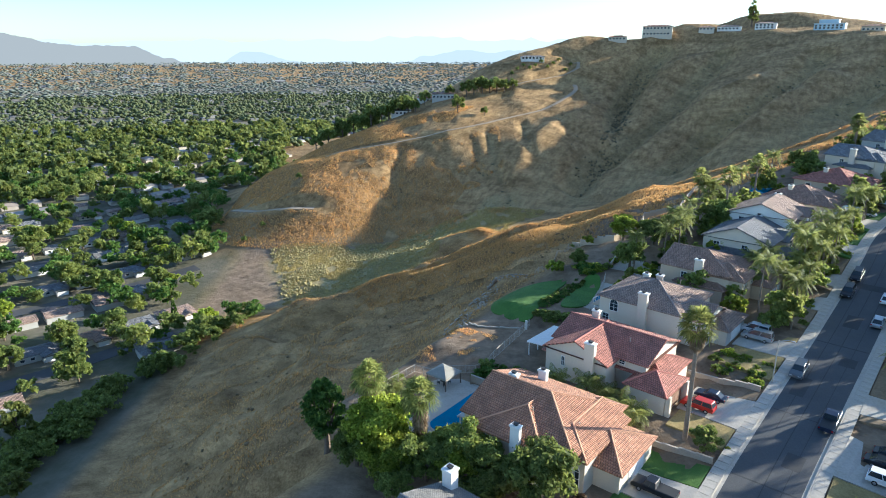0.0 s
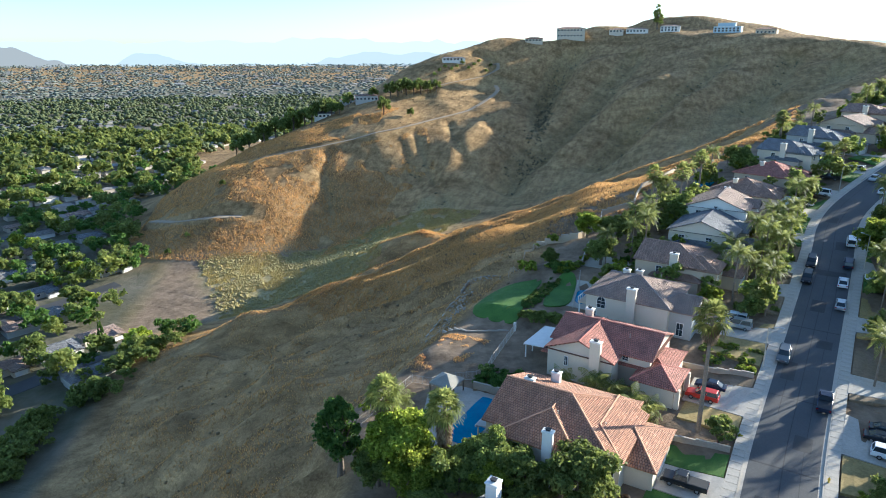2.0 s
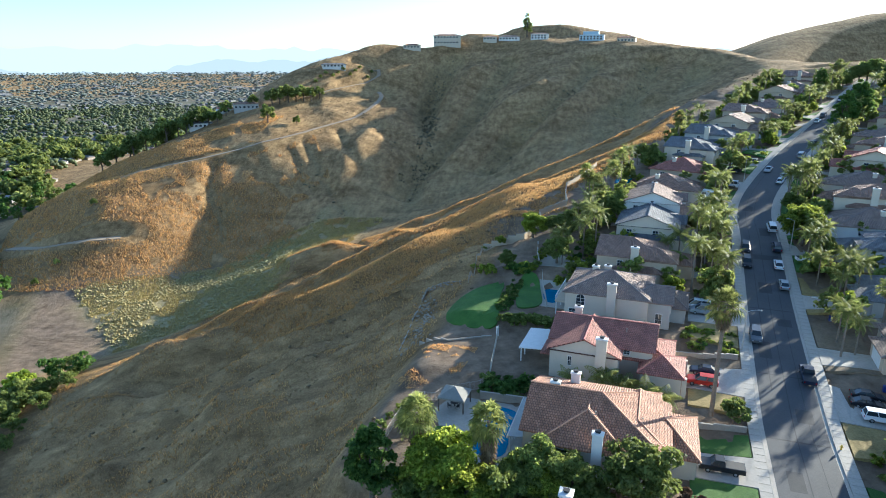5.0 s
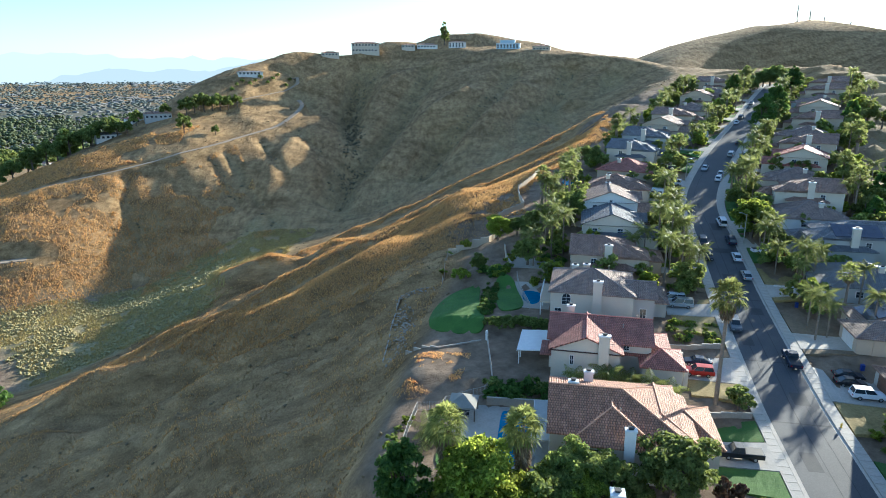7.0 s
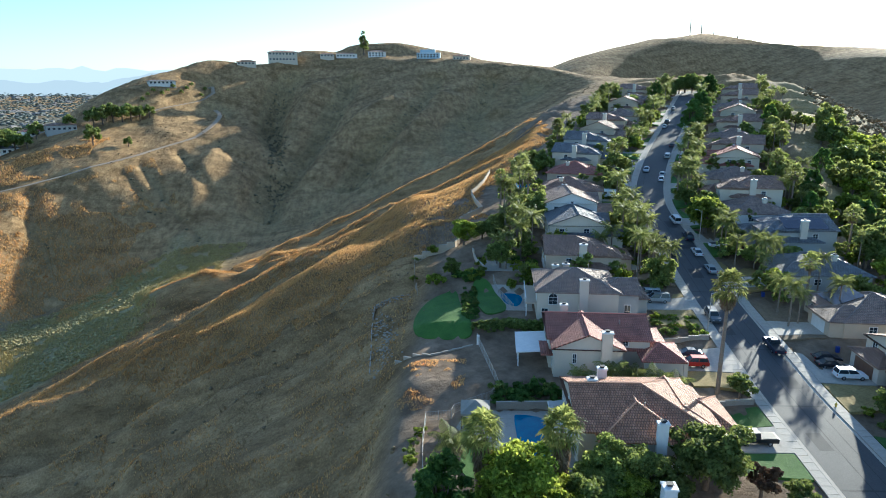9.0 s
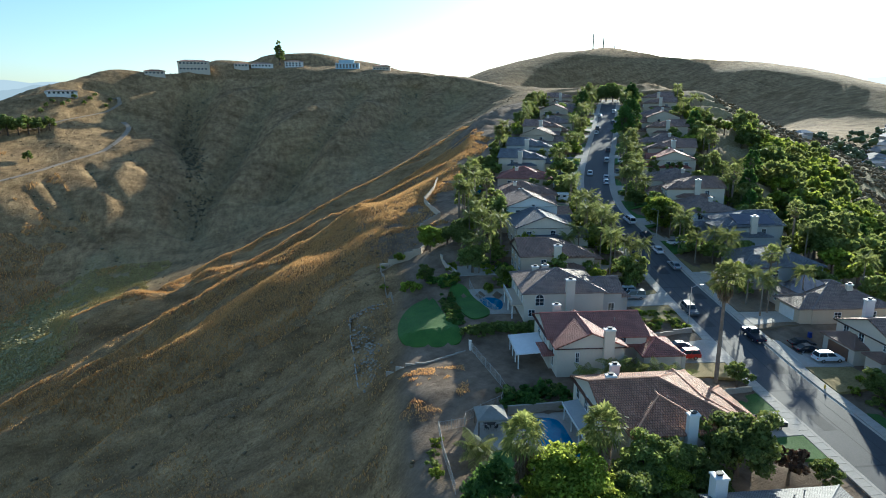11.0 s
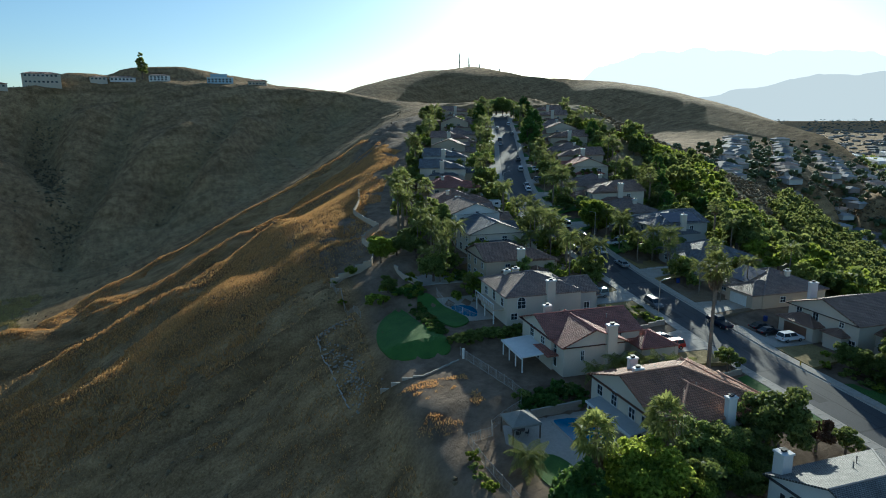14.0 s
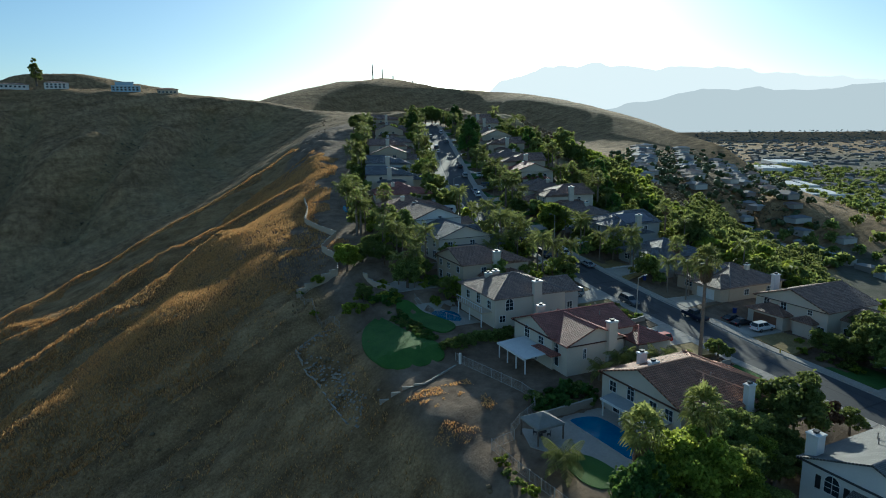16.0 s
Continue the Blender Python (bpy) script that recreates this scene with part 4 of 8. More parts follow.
def patio_cover(s, x0, x1, y0, y1, z, top, label, mat=None, slope=0.35):
    """A flat slatted cover on posts; x0 is its outer edge."""
    t = thing("patio_cover", street_pose(s, 0, z), label, "patio cover")
    bm = bmesh.new()
    vs = [bm.verts.new(p) for p in ((x0, y0, top - slope), (x1, y0, top), (x1, y1, top), (x0, y1, top - slope))]
    f = bm.faces.new(vs)
    e = bmesh.ops.extrude_face_region(bm, geom=[f])
    for g in e["geom"]:
        if isinstance(g, bmesh.types.BMVert):
            g.co.z += 0.16
    bmesh.ops.recalc_face_normals(bm, faces=bm.faces)
    part("cover", bm, mat or M_GREYPATIO, t)
    part("fascia", boxed(x0 - 0.12, x0 - 0.001, y0, y1, top - slope - 0.15, top - slope + 0.2, 0.02), M_TRIM, t)
    for i in range(4):
        y = y0 + 0.3 + (y1 - y0 - 0.6) * i / 3
        part("post", boxed(x0 + 0.15, x0 + 0.33, y - 0.09, y + 0.09, 0, top - slope, 0.015), M_TRIM, t)
    return t


def west_house_one():
    z = lot_z(-12, -1)
    h = house_base(-12, 0, z, "two-storey cream stucco house with terracotta tile roof beside a pool")
    add_block(h, (-36, -19, -7.0, 8.0, 5.4, 0.37, "x", "hip1"), "cream", "terracotta")
    add_block(h, (-33.5, -22.5, -8.6, 1.0, 5.0, 0.42, "y", "hip0"), "cream", "terracotta")
    add_block(h, (-25.5, -17.6, -6.2, 6.0, 4.8, 0.42, "y", "hip0"), "cream", "terracotta")
    add_block(h, (-22.0, -14.0, -3.6, 6.8, 3.1, 0.40, "x", "hip"), "cream", "terracotta")
    for x, y, a, b in ((-33.1, 1.1, 4.0, 9.0), (-30.8, 5.6, 3.0, 8.5), (-26.2, -9.0, -1.0, 8.1)):
        add_chimney(h, x, y, a, b, M_WALL["white"])
    for y in (-5.0, -2.2, 2.0, 5.6):
        add_window(h, -36.03, y, 3.9, 1.3, 1.5, "-x", arched=(y == 2.0))
    for y in (-4.5, 0.5, 4.5):
        add_window(h, -36.03, y, 1.2, 1.8, 1.9, "-x")
    add_window(h, -30.5, -8.63, 3.6, 1.2, 1.4, "-y")
    add_window(h, -18.9, -6.23, 1.7, 1.2, 2.2, "-y", arched=True)
    add_garage_door(h, -13.96, 1.6, 0.05, 4.9, 2.2, "+x", M_TRIM)
    vents(h, [(-24, 3.5, 6.9), (-28, 4.2, 6.6), (-21, -1.5, 6.1), (-27, -3.5, 7.1)])
    patio_cover(-12, -38.4, -36.1, -5.5, 5.5, z, 2.9, "grey flat patio cover on posts behind the house")
    return h


def west_house_two():
    z = lot_z(9, -1)
    h = house_base(9, 0, z, "two-storey cream stucco house with red tile roof and arched window")
    add_block(h, (-37, -20.5, -3.0, 9.0, 5.3, 0.36, "x", "gable"), "cream", "red")
    add_block(h, (-36.5, -25.5, -6.5, 4.0, 5.0, 0.42, "y", "gable"), "cream", "red")
    add_block(h, (-29.0, -17.5, -3.0, 6.5, 3.6, 0.36, "x", "hip"), "cream", "red")
    add_block(h, (-22.0, -15.8, -6.4, 1.0, 3.2, 0.40, "x", "hip"), "cream", "red")
    add_chimney(h, -28.2, -6.9, -1, 8.4, M_WALL["cream"], 1.7, 0.9)
    add_chimney(h, -33.9, 5.4, 5, 8.6, M_WALL["cream"])
    add_window(h, -37.03, 4.6, 3.9, 1.5, 1.4, "-x", arched=True)
    add_window(h, -37.03, 0.2, 4.0, 1.5, 1.2, "-x")
    add_window(h, -36.53, -3.2, 2.3, 2.0, 3.0, "-x", arched=True)
    add_window(h, -37.03, 2.5, 1.2, 2.2, 2.0, "-x")
    add_window(h, -24.5, -3.03, 4.6, 0.9, 0.7, "-y")
    add_window(h, -33.2, -6.53, 3.2, 0.5, 1.6, "-y")
    add_garage_door(h, -15.77, -2.6, 0.05, 4.9, 2.2, "+x", M_WOOD)
    for y in (-6.0, 0.6):
        part("porch_column", boxed(-15.7, -15.0, y - 0.35, y + 0.35, -0.5, 3.1, 0.03), M_WALL["cream"], h)
    vents(h, [(-31, 6.5, 6.4), (-25, 0.4, 6.9), (-22.5, 5.0, 6.9)])
    # low tiled skirt roof over the garden doors
    bm, rd, _ = roof_block(-38.2, -36.6, -4.5, 0.8, 2.9, 0.35, "y", "hip", 0.3)
    part("porch_roof", bm, M_ROOF["red"], h)
    patio_cover(9, -42.4, -37.2, -3.4, 5.6, z, 2.9, "white slatted patio cover on square posts", M_TRIM)
    return h


def west_house_three():
    z = lot_z(30, -1)
    h = house_base(30, 0, z, "two-storey beige house with grey-brown tile roof and tall chimney")
    add_block(h, (-38, -22.5, -6.8, 8.0, 5.6, 0.36, "x", "hip"), "cream", "greybrown")
    add_block(h, (-26.5, -18.5, -5.5, 3.5, 5.0, 0.40, "x", "hip0"), "grey", "greybrown")
    add_block(h, (-23.5, -15.8, -1.4, 8.0, 2.9, 0.40, "x", "hip"), "grey", "greybrown")
    add_chimney(h, -29.2, -7.2, -1, 8.6, M_WALL["cream"], 1.7, 0.9)
    add_chimney(h, -31.5, 5.0, 5, 8.3, M_WALL["cream"])
    add_chimney(h, -33.8, 4.0, 5, 8.3, M_WALL["cream"])
    for y in (-4.5, 0.0, 4.5):
        add_window(h, -38.03, y, 4.0, 1.4, 1.5, "-x", arched=(y == 0.0))
    add_window(h, -36.5, -6.83, 1.6, 1.2, 1.2, "-y")
    add_window(h, -35.0, -6.83, 3.8, 1.6, 1.4, "-y", arched=True)
    add_window(h, -20.5, -5.53, 1.6, 1.1, 2.4, "-y")
    add_window(h, -18.47, -3.0, 3.4, 1.0, 2.0, "+x")
    add_garage_door(h, -15.77, 3.5, 0.05, 4.9, 2.2, "+x", M_TRIM)
    bal = bmesh.new()
    box(bal, -40.2, -38, -5.5, 5.5, 2.6, 2.85)
    b = part("balcony", bal, M_WALL["tan"], h)
    for i in range(12):
        part("baluster", boxed(-40.15, -40.09, -5.4 + i * 0.98, -5.34 + i * 0.98, 2.85, 3.8), M_TRIM, b)
    part("handrail", boxed(-40.2, -40.05, -5.5, 5.5, 3.8, 3.9), M_TRIM, b)
    for y in (-5.0, 0, 5.0):
        part("post", boxed(-40.1, -39.9, y - 0.1, y + 0.1, -0.5, 2.6), M_TRIM, h)
    vents(h, [(-27, 4, 7.8), (-33, -3, 7.3)])
    return h


def west_house_zero():
    z = lot_z(-38, -1)
    h = house_base(-38, 0, z, "white stucco house with weathered grey shingle roof")
    add_block(h, (-29.5, -14, -8.5, 6.8, 5.0, 0.36, "x", "hip1"), "white", "shingle")
    add_block(h, (-31.5, -24, -8.0, 0.5, 3.0, 0.40, "y", "gable"), "white", "shingle")
    add_chimney(h, -28.5, 6.2, -1, 8.3, M_WALL["white"], 1.4, 1.4)
    add_window(h, -29.53, 3.2, 2.9, 1.7, 1.3, "-x", arched=True)
    for y in (1.6, 4.8):
        part("shutter", boxed(-29.6, -29.5, y - 0.3, y + 0.3, 2.2, 3.8, 0.02), M_DARK, h, "dark window shutter")
    add_window(h, -31.53, -3.5, 1.3, 1.8, 1.5, "-x")
    vents(h, [(-22, 3.0, 6.9), (-20, 4.2, 6.5), (-18, -3.0, 6.8)])
    return h


def east_house_one():
    z = lot_z(3.5, 1)
    h = house_base(3.5, 0, z, "two-storey cream stucco house with brown tile roof and wooden garage door")
    add_block(h, (17.5, 32, -6.5, 9.0, 5.3, 0.34, "x", "gable"), "cream", "brown")
    add_block(h, (21.5, 31, -10.0, 0.0, 3.6, 0.36, "y", "gable"), "cream", "brown")
    add_block(h, (15.2, 21, 0.8, 8.8, 2.9, 0.35, "x", "hip"), "cream", "brown")
    add_block(h, (16.0, 20.0, -4.5, -0.8, 2.8, 0.40, "x", "hip"), "cream", "brown")
    add_chimney(h, 23.5, 9.5, -1, 9.0, M_WALL["white"], 1.6, 0.9)
    for y in (2.6, 6.4):
        add_window(h, 17.47, y, 4.3, 1.2, 1.4, "-x")
    add_window(h, 17.47, -3.0, 4.4, 0.9, 0.9, "-x")
    add_window(h, 17.47, -5.4, 1.5, 1.3, 1.4, "-x")
    add_window(h, 21.47, -8.0, 1.3, 1.6, 1.4, "-x")
    add_window(h, 21.5, 9.03, 4.2, 1.2, 1.3, "+y")
    add_garage_door(h, 15.17, 4.8, 0.05, 5.2, 2.2, "-x", M_WOOD)
    part("porch_column", boxed(15.6, 16.2, -4.8, -4.2, -0.5, 2.8, 0.03), M_WALL["cream"], h)
    vents(h, [(27, 4, 6.9), (25, -2, 6.9)])
    return h


def generic_house(s, side, seed, wall, roof, kind_of):
    """One of three plans; the front faces the street."""
    rnd = random.Random(seed)
    z = lot_z(s, side)
    words = {"cream": "cream", "white": "white", "tan": "tan", "grey": "grey", "sand": "sand-coloured", "blue": "pale blue"}
    rw = {"terracotta": "terracotta tile", "red": "red tile", "brown": "brown tile", "greybrown": "grey-brown tile", "grey": "dark grey tile", "shingle": "grey shingle"}[roof]
    h = house_base(s, 0, z, ("two-storey " if kind_of != 2 else "single-storey ") + words[wall] + " stucco house with " + rw + " roof")
    f = side

    def blk(v0, v1, y0, y1, e, p, ax, k):
        if f > 0:
            k2 = k
            a, b = v0, v1
        else:
            a, b = -v1, -v0
            k2 = {"hip0": "hip1", "hip1": "hip0"}.get(k, k) if ax == "x" else k
        return add_block(h, (a, b, y0, y1, e, p, ax, k2), wall, roof)
    out, inn = ("+x", "-x") if f > 0 else ("-x", "+x")
    if kind_of < 2:
        blk(21.5, 31, -8.9, -4.0, 2.9, 0.36, "x", "hip")
    if kind_of == 0:
        blk(21, 35, -7.2, 6.8, 5.4, 0.36, "x", "hip0")
        blk(18.5, 27, -7.0, 1.0, 5.0, 0.42, "x", "hip")
        blk(15, 24, -1.0, 7.4, 3.0, 0.40, "x", "hip")
        for y in (-5.5, -1.5):
            add_window(h, f * 18.47, y, 3.9, 1.2, 1.3, inn)
        add_garage_door(h, f * 14.97, 3.2, 0.05, 4.8, 2.2, inn, M_TRIM)
        add_chimney(h, f * 27, -7.6, -1, 8.2, M_WALL["cream"], 1.6, 0.9)
        zt = 5.4
    elif kind_of == 1:
        blk(19, 33, -7.4, 7.4, 5.5, 0.38, "y", "gable")
        blk(15, 24, -7.2, 0.5, 3.0, 0.40, "x", "gable")
        blk(17.5, 26, 0.5, 6.5, 5.0, 0.45, "x", "gable")
        add_window(h, f * 17.47, 3.5, 3.9, 1.5, 1.3, inn)
        add_window(h, f * 17.47, 3.5, 1.3, 1.8, 1.4, inn)
        add_garage_door(h, f * 14.97, -3.4, 0.05, 4.8, 2.2, inn, M_TRIM)
        add_chimney(h, f * 26, 7.8, -1, 8.6, M_WALL["cream"], 1.4, 0.8)
        add_window(h, f * 24, -7.43, 4.0, 1.2, 1.2, "-y")
    else:
        blk(17, 33, -7.6, 7.6, 3.0, 0.40, "y", "hip")
        blk(14.5, 24, -7.4, 0.5, 3.0, 0.40, "x", "hip")
        add_window(h, f * 16.97, 4.0, 1.5, 2.0, 1.3, inn)
        add_garage_door(h, f * 14.47, -3.4, 0.05, 4.8, 2.2, inn, M_TRIM)
        add_chimney(h, f * 27, -3.0, 3, 6.6, M_WALL["cream"], 1.1, 0.7)
    back = 33 if kind_of else 35
    if kind_of != 2:
        for y in (-4.8, 0.2, 4.6):
            add_window(h, f * (back + 0.03), y, 4.0, 1.3, 1.3, out)
            add_window(h, f * (back + 0.03), y, 1.3, 1.7, 1.7, out)
        add_window(h, f * 30, -7.23 if kind_of == 0 else -7.43, 3.9, 1.1, 1.2, "-y")
    else:
        for y in (-4.8, 0.2, 4.6):
            add_window(h, f * (back + 0.03), y, 1.4, 1.7, 1.5, out)
        add_window(h, f * 29, -7.63, 1.5, 1.3, 1.2, "-y")
        add_window(h, f * 22, -7.43 - 0.2, 1.5, 1.3, 1.2, "-y")
    return h


def solar(h, x0, x1, y0, y1, z0, z1, nx, ny, axis_="y"):
    """Panels lying on a slope that rises along x (axis x) or y."""
    for i in range(nx):
        for j in range(ny):
            bm = bmesh.new()
            xa, xb = x0 + (x1 - x0) * i / nx + 0.03, x0 + (x1 - x0) * (i + 1) / nx - 0.03
            ya, yb = y0 + (y1 - y0) * j / ny + 0.03, y0 + (y1 - y0) * (j + 1) / ny - 0.03
            def zz(x, y):
                k = (x - x0) / (x1 - x0) if axis_ == "x" else (y - y0) / (y1 - y0)
                return z0 + (z1 - z0) * k
            vs = [bm.verts.new((x, y, zz(x, y))) for x, y in ((xa, ya), (xb, ya), (xb, yb), (xa, yb))]
            fc = bm.faces.new(vs)
            ex = bmesh.ops.extrude_face_region(bm, geom=[fc])
            for g in ex["geom"]:
                if isinstance(g, bmesh.types.BMVert):
                    g.co.z += 0.06
            bmesh.ops.recalc_face_normals(bm, faces=bm.faces)
            part("solar_panel", bm, M_SOLAR, h, "dark blue solar panel")


# ---------------------------------------------------------------- plants
def quads_mesh(name, centres, u, v, mat, parent=None):
    """Small four-cornered leaves: centres and two half-axes for each."""
    n = len(centres)
    P = np.stack([centres - u - v, centres + u - v, centres + u + v, centres - u + v], axis=1).reshape(-1, 3)
    me = bpy.data.meshes.new(name)
    me.vertices.add(4 * n)
    me.vertices.foreach_set("co", P.ravel())
    me.loops.add(4 * n)
    me.loops.foreach_set("vertex_index", np.arange(4 * n))
    me.polygons.add(n)
    me.polygons.foreach_set("loop_start", np.arange(n) * 4)
    me.polygons.foreach_set("loop_total", np.full(n, 4))
    me.update()
    return link_mesh(name, me, mat, parent)


def crown_points(rng, lobes, r, h, z0, n):
    """Leaf places on an uneven crown of many small boughs, with gaps between them."""
    k = np.arange(lobes)
    up = 1 - 1.75 * (k + 0.5) / lobes + rng.uniform(-0.1, 0.1, lobes)
    up = np.clip(up, -0.8, 0.98)
    az = 2.4 * k + rng.uniform(-0.35, 0.35, lobes)
    rho = rng.uniform(0.3, 1.12, lobes) ** 0.7
    flat = np.sqrt(1 - up * up)
    c = np.column_stack([r * 0.8 * rho * flat * np.cos(az), r * 0.8 * rho * flat * np.sin(az), z0 + h * (0.46 + 0.42 * rho * up)])
    rad = rng.uniform(0.13, 0.28, lobes) * r * (1.4 if lobes < 14 else 1.0)
    k = rng.choice(lobes, n, p=rad ** 2 / np.sum(rad ** 2))
    d = rng.normal(size=(n, 3))
    d /= np.linalg.norm(d, axis=1)[:, None]
    d[:, 2] = np.where((d[:, 2] < -0.2) & (rng.uniform(size=n) < 0.6), -d[:, 2], d[:, 2])
    stray = np.where(rng.uniform(size=n) < 0.08, rng.uniform(1.0, 1.5, n), 1.0)
    rr = rad[k] * rng.uniform(0.1, 1.15, n) ** 0.5 * stray
    p = c[k] + d * rr[:, None] * np.array([1.05, 1.05, 0.72])
    return p, d, c


def make_tree(name, label, seed, r, h, trunk, n, leaf, mat, lobes=11, category="tree", taper=0.0):
    rng = np.random.default_rng(seed)
    t = thing(name, Matrix.Identity(4), label, category)
    p, d, c = crown_points(rng, lobes, r, h - trunk, trunk, n)
    k = np.clip((p[:, 2:] - trunk) / (h - trunk), 0, 1)
    p[:, :2] *= 1 + taper * (0.35 - 1.1 * k)
    nrm = d + rng.normal(size=d.shape) * 0.75
    nrm /= np.linalg.norm(nrm, axis=1)[:, None]
    ref = rng.normal(size=d.shape)
    u = np.cross(nrm, ref)
    u /= np.linalg.norm(u, axis=1)[:, None]
    v = np.cross(nrm, u)
    sz = leaf * rng.uniform(0.6, 1.3, (n, 1))
    quads_mesh("crown", p, u * sz, v * sz * 0.62, mat, t)
    bm = bmesh.new()
    tr = 0.035 * h + 0.05
    tube(bm, (0, 0, -1.2), (0.1, 0, trunk), tr * 1.3, tr * 0.85, 8)
    tube(bm, (0.1, 0, trunk), (0.0, 0.1, trunk + (h - trunk) * 0.55), tr * 0.85, tr * 0.3, 7)
    for i in range(0, lobes, 3):
        tube(bm, (0.05, 0, trunk * 0.85 + 0.1 * i), c[i] * np.array([0.85, 0.85, 1]), tr * 0.45, tr * 0.1, 5)
    part("trunk", bm, M_TRUNK, t)
    return t


def frond(rng, length, droop, rise, width, n=20):
    """One arching feather frond along +x as narrow hanging leaflets: centres and half-axes."""
    C, U, V = [], [], []
    for i in range(n):
        k = (i + 0.6) / n
        x = length * (k - 0.18 * k * k * droop)
        z = length * (rise * k - droop * k * k)
        w = width * math.sin(math.pi * min(1, 0.2 + 0.76 * k)) * rng.uniform(0.85, 1.15)
        for sd in (-1, 1):
            C.append((x + 0.12 * w, sd * w * 0.42, z - 0.30 * w))
            U.append((0.24 * length / n, 0, 0.24 * length / n * (rise - 2 * droop * k)))
            V.append((0.16 * w, sd * w * 0.42, -0.34 * w))
    return np.array(C), np.array(U), np.array(V)


def rot_z(a):
    c, s = math.cos(a), math.sin(a)
    return np.array([[c, -s, 0], [s, c, 0], [0, 0, 1]])


def make_feather_palm(label, seed, h, fronds=22, length=3.2):
    rng = np.random.default_rng(seed)
    t = thing("palm_tree", Matrix.Identity(4), label, "palm tree")
    C, U, V = [], [], []
    for i in range(fronds):
        a = 2.4 * i + rng.uniform(-0.2, 0.2)
        k = i / fronds
        c, u, v = frond(rng, length * rng.uniform(0.85, 1.15), 0.6 + 0.45 * k, 1.2 - 1.2 * k, 0.62)
        R = rot_z(a).T
        C.append(c @ R + np.array([0, 0, h]))
        U.append(u @ R)
        V.append(v @ R)
    quads_mesh("crown", np.concatenate(C), np.concatenate(U), np.concatenate(V), M_PALM, t)
    bm = bmesh.new()
    px, py, n = 0.0, 0.0, 6
    lean = (rng.uniform(-0.03, 0.03), rng.uniform(-0.03, 0.03))
    for i in range(n):
        z0, z1 = -0.8 + (h + 0.8) * i / n, -0.8 + (h + 0.8) * (i + 1) / n
        tube(bm, (0, 0, z0), (0, 0, z1), 0.20 - 0.012 * i, 0.17 - 0.012 * i, 8)
    part("trunk", bm, M_PALMTRUNK, t)
    return t


def make_fan_palm(label, seed, h, skirt, leaves=46, size=1.15):
    """A fan palm: pleated round leaves on stalks over a skirt of dead ones."""
    rng = np.random.default_rng(seed)
    t = thing("fan_palm", Matrix.Identity(4), label, "palm tree")

    def fans(count, e0, e1, z0, z1, sz, mat, name):
        verts, faces = [], []
        for i in range(count):
            k = i / count
            az, el = 2.4 * i + rng.uniform(-.2, .2), math.radians(e0 + (e1 - e0) * k + rng.uniform(-8, 8))
            base = np.array([0, 0, z0 + (z1 - z0) * k])
            dirv = np.array([math.cos(az) * math.cos(el), math.sin(az) * math.cos(el), math.sin(el)])
            side = np.array([-math.sin(az), math.cos(az), 0])
            up = np.cross(dirv, side)
            hub = base + dirv * sz * rng.uniform(0.75, 1.2)
            n = 11
            for j in range(n):
                a0 = math.radians(-115 + 230 * j / n)
                a1 = math.radians(-115 + 230 * (j + 0.72) / n)
                am = (a0 + a1) / 2
                L = sz * rng.uniform(0.85, 1.1)
                q = len(verts)
                verts += [hub, hub + (dirv * math.cos(a0) + side * math.sin(a0)) * L * 0.6 + up * 0.05, hub + (dirv * math.cos(am) + side * math.sin(am)) * L - np.array([0, 0, rng.uniform(0.15, 0.5) * L]),
                          hub + (dirv * math.cos(a1) + side * math.sin(a1)) * L * 0.6 - up * 0.05]
                faces.append((q, q + 1, q + 2, q + 3))
        return raw(name, verts, faces, mat, t)
    fans(leaves, 82, -38, h + 0.1, h - 0.5, size, M_PALM, "crown")
    if skirt:
        fans(int(30 + skirt * 12), -58, -86, h - 0.5, h + 1.2 - skirt, size * 0.72, M_SKIRT, "dead_skirt")
    bm = bmesh.new()
    for i in range(8):
        z0, z1 = -0.8 + (h + 0.8) * i / 8, -0.8 + (h + 0.8) * (i + 1) / 8
        tube(bm, (0, 0, z0), (0, 0, z1), 0.36 - 0.018 * i, 0.34 - 0.018 * i, 9)
    part("trunk", bm, M_PALMTRUNK, t)
    return t


def bush_mesh(seed, r, h, n, leaf, mat, label, name="bush", category="bush"):
    rng = np.random.default_rng(seed)
    p, d, c = crown_points(rng, 6, r, h * 1.15, -0.15 * h, n)
    nrm = d + rng.normal(size=d.shape) * 0.5
    nrm /= np.linalg.norm(nrm, axis=1)[:, None]
    u = np.cross(nrm, rng.normal(size=d.shape))
    u /= np.linalg.norm(u, axis=1)[:, None]
    v = np.cross(nrm, u)
    sz = leaf * rng.uniform(0.6, 1.3, (n, 1))
    return tagged(quads_mesh(name, p, u * sz, v * sz * 0.65, mat), label, category)


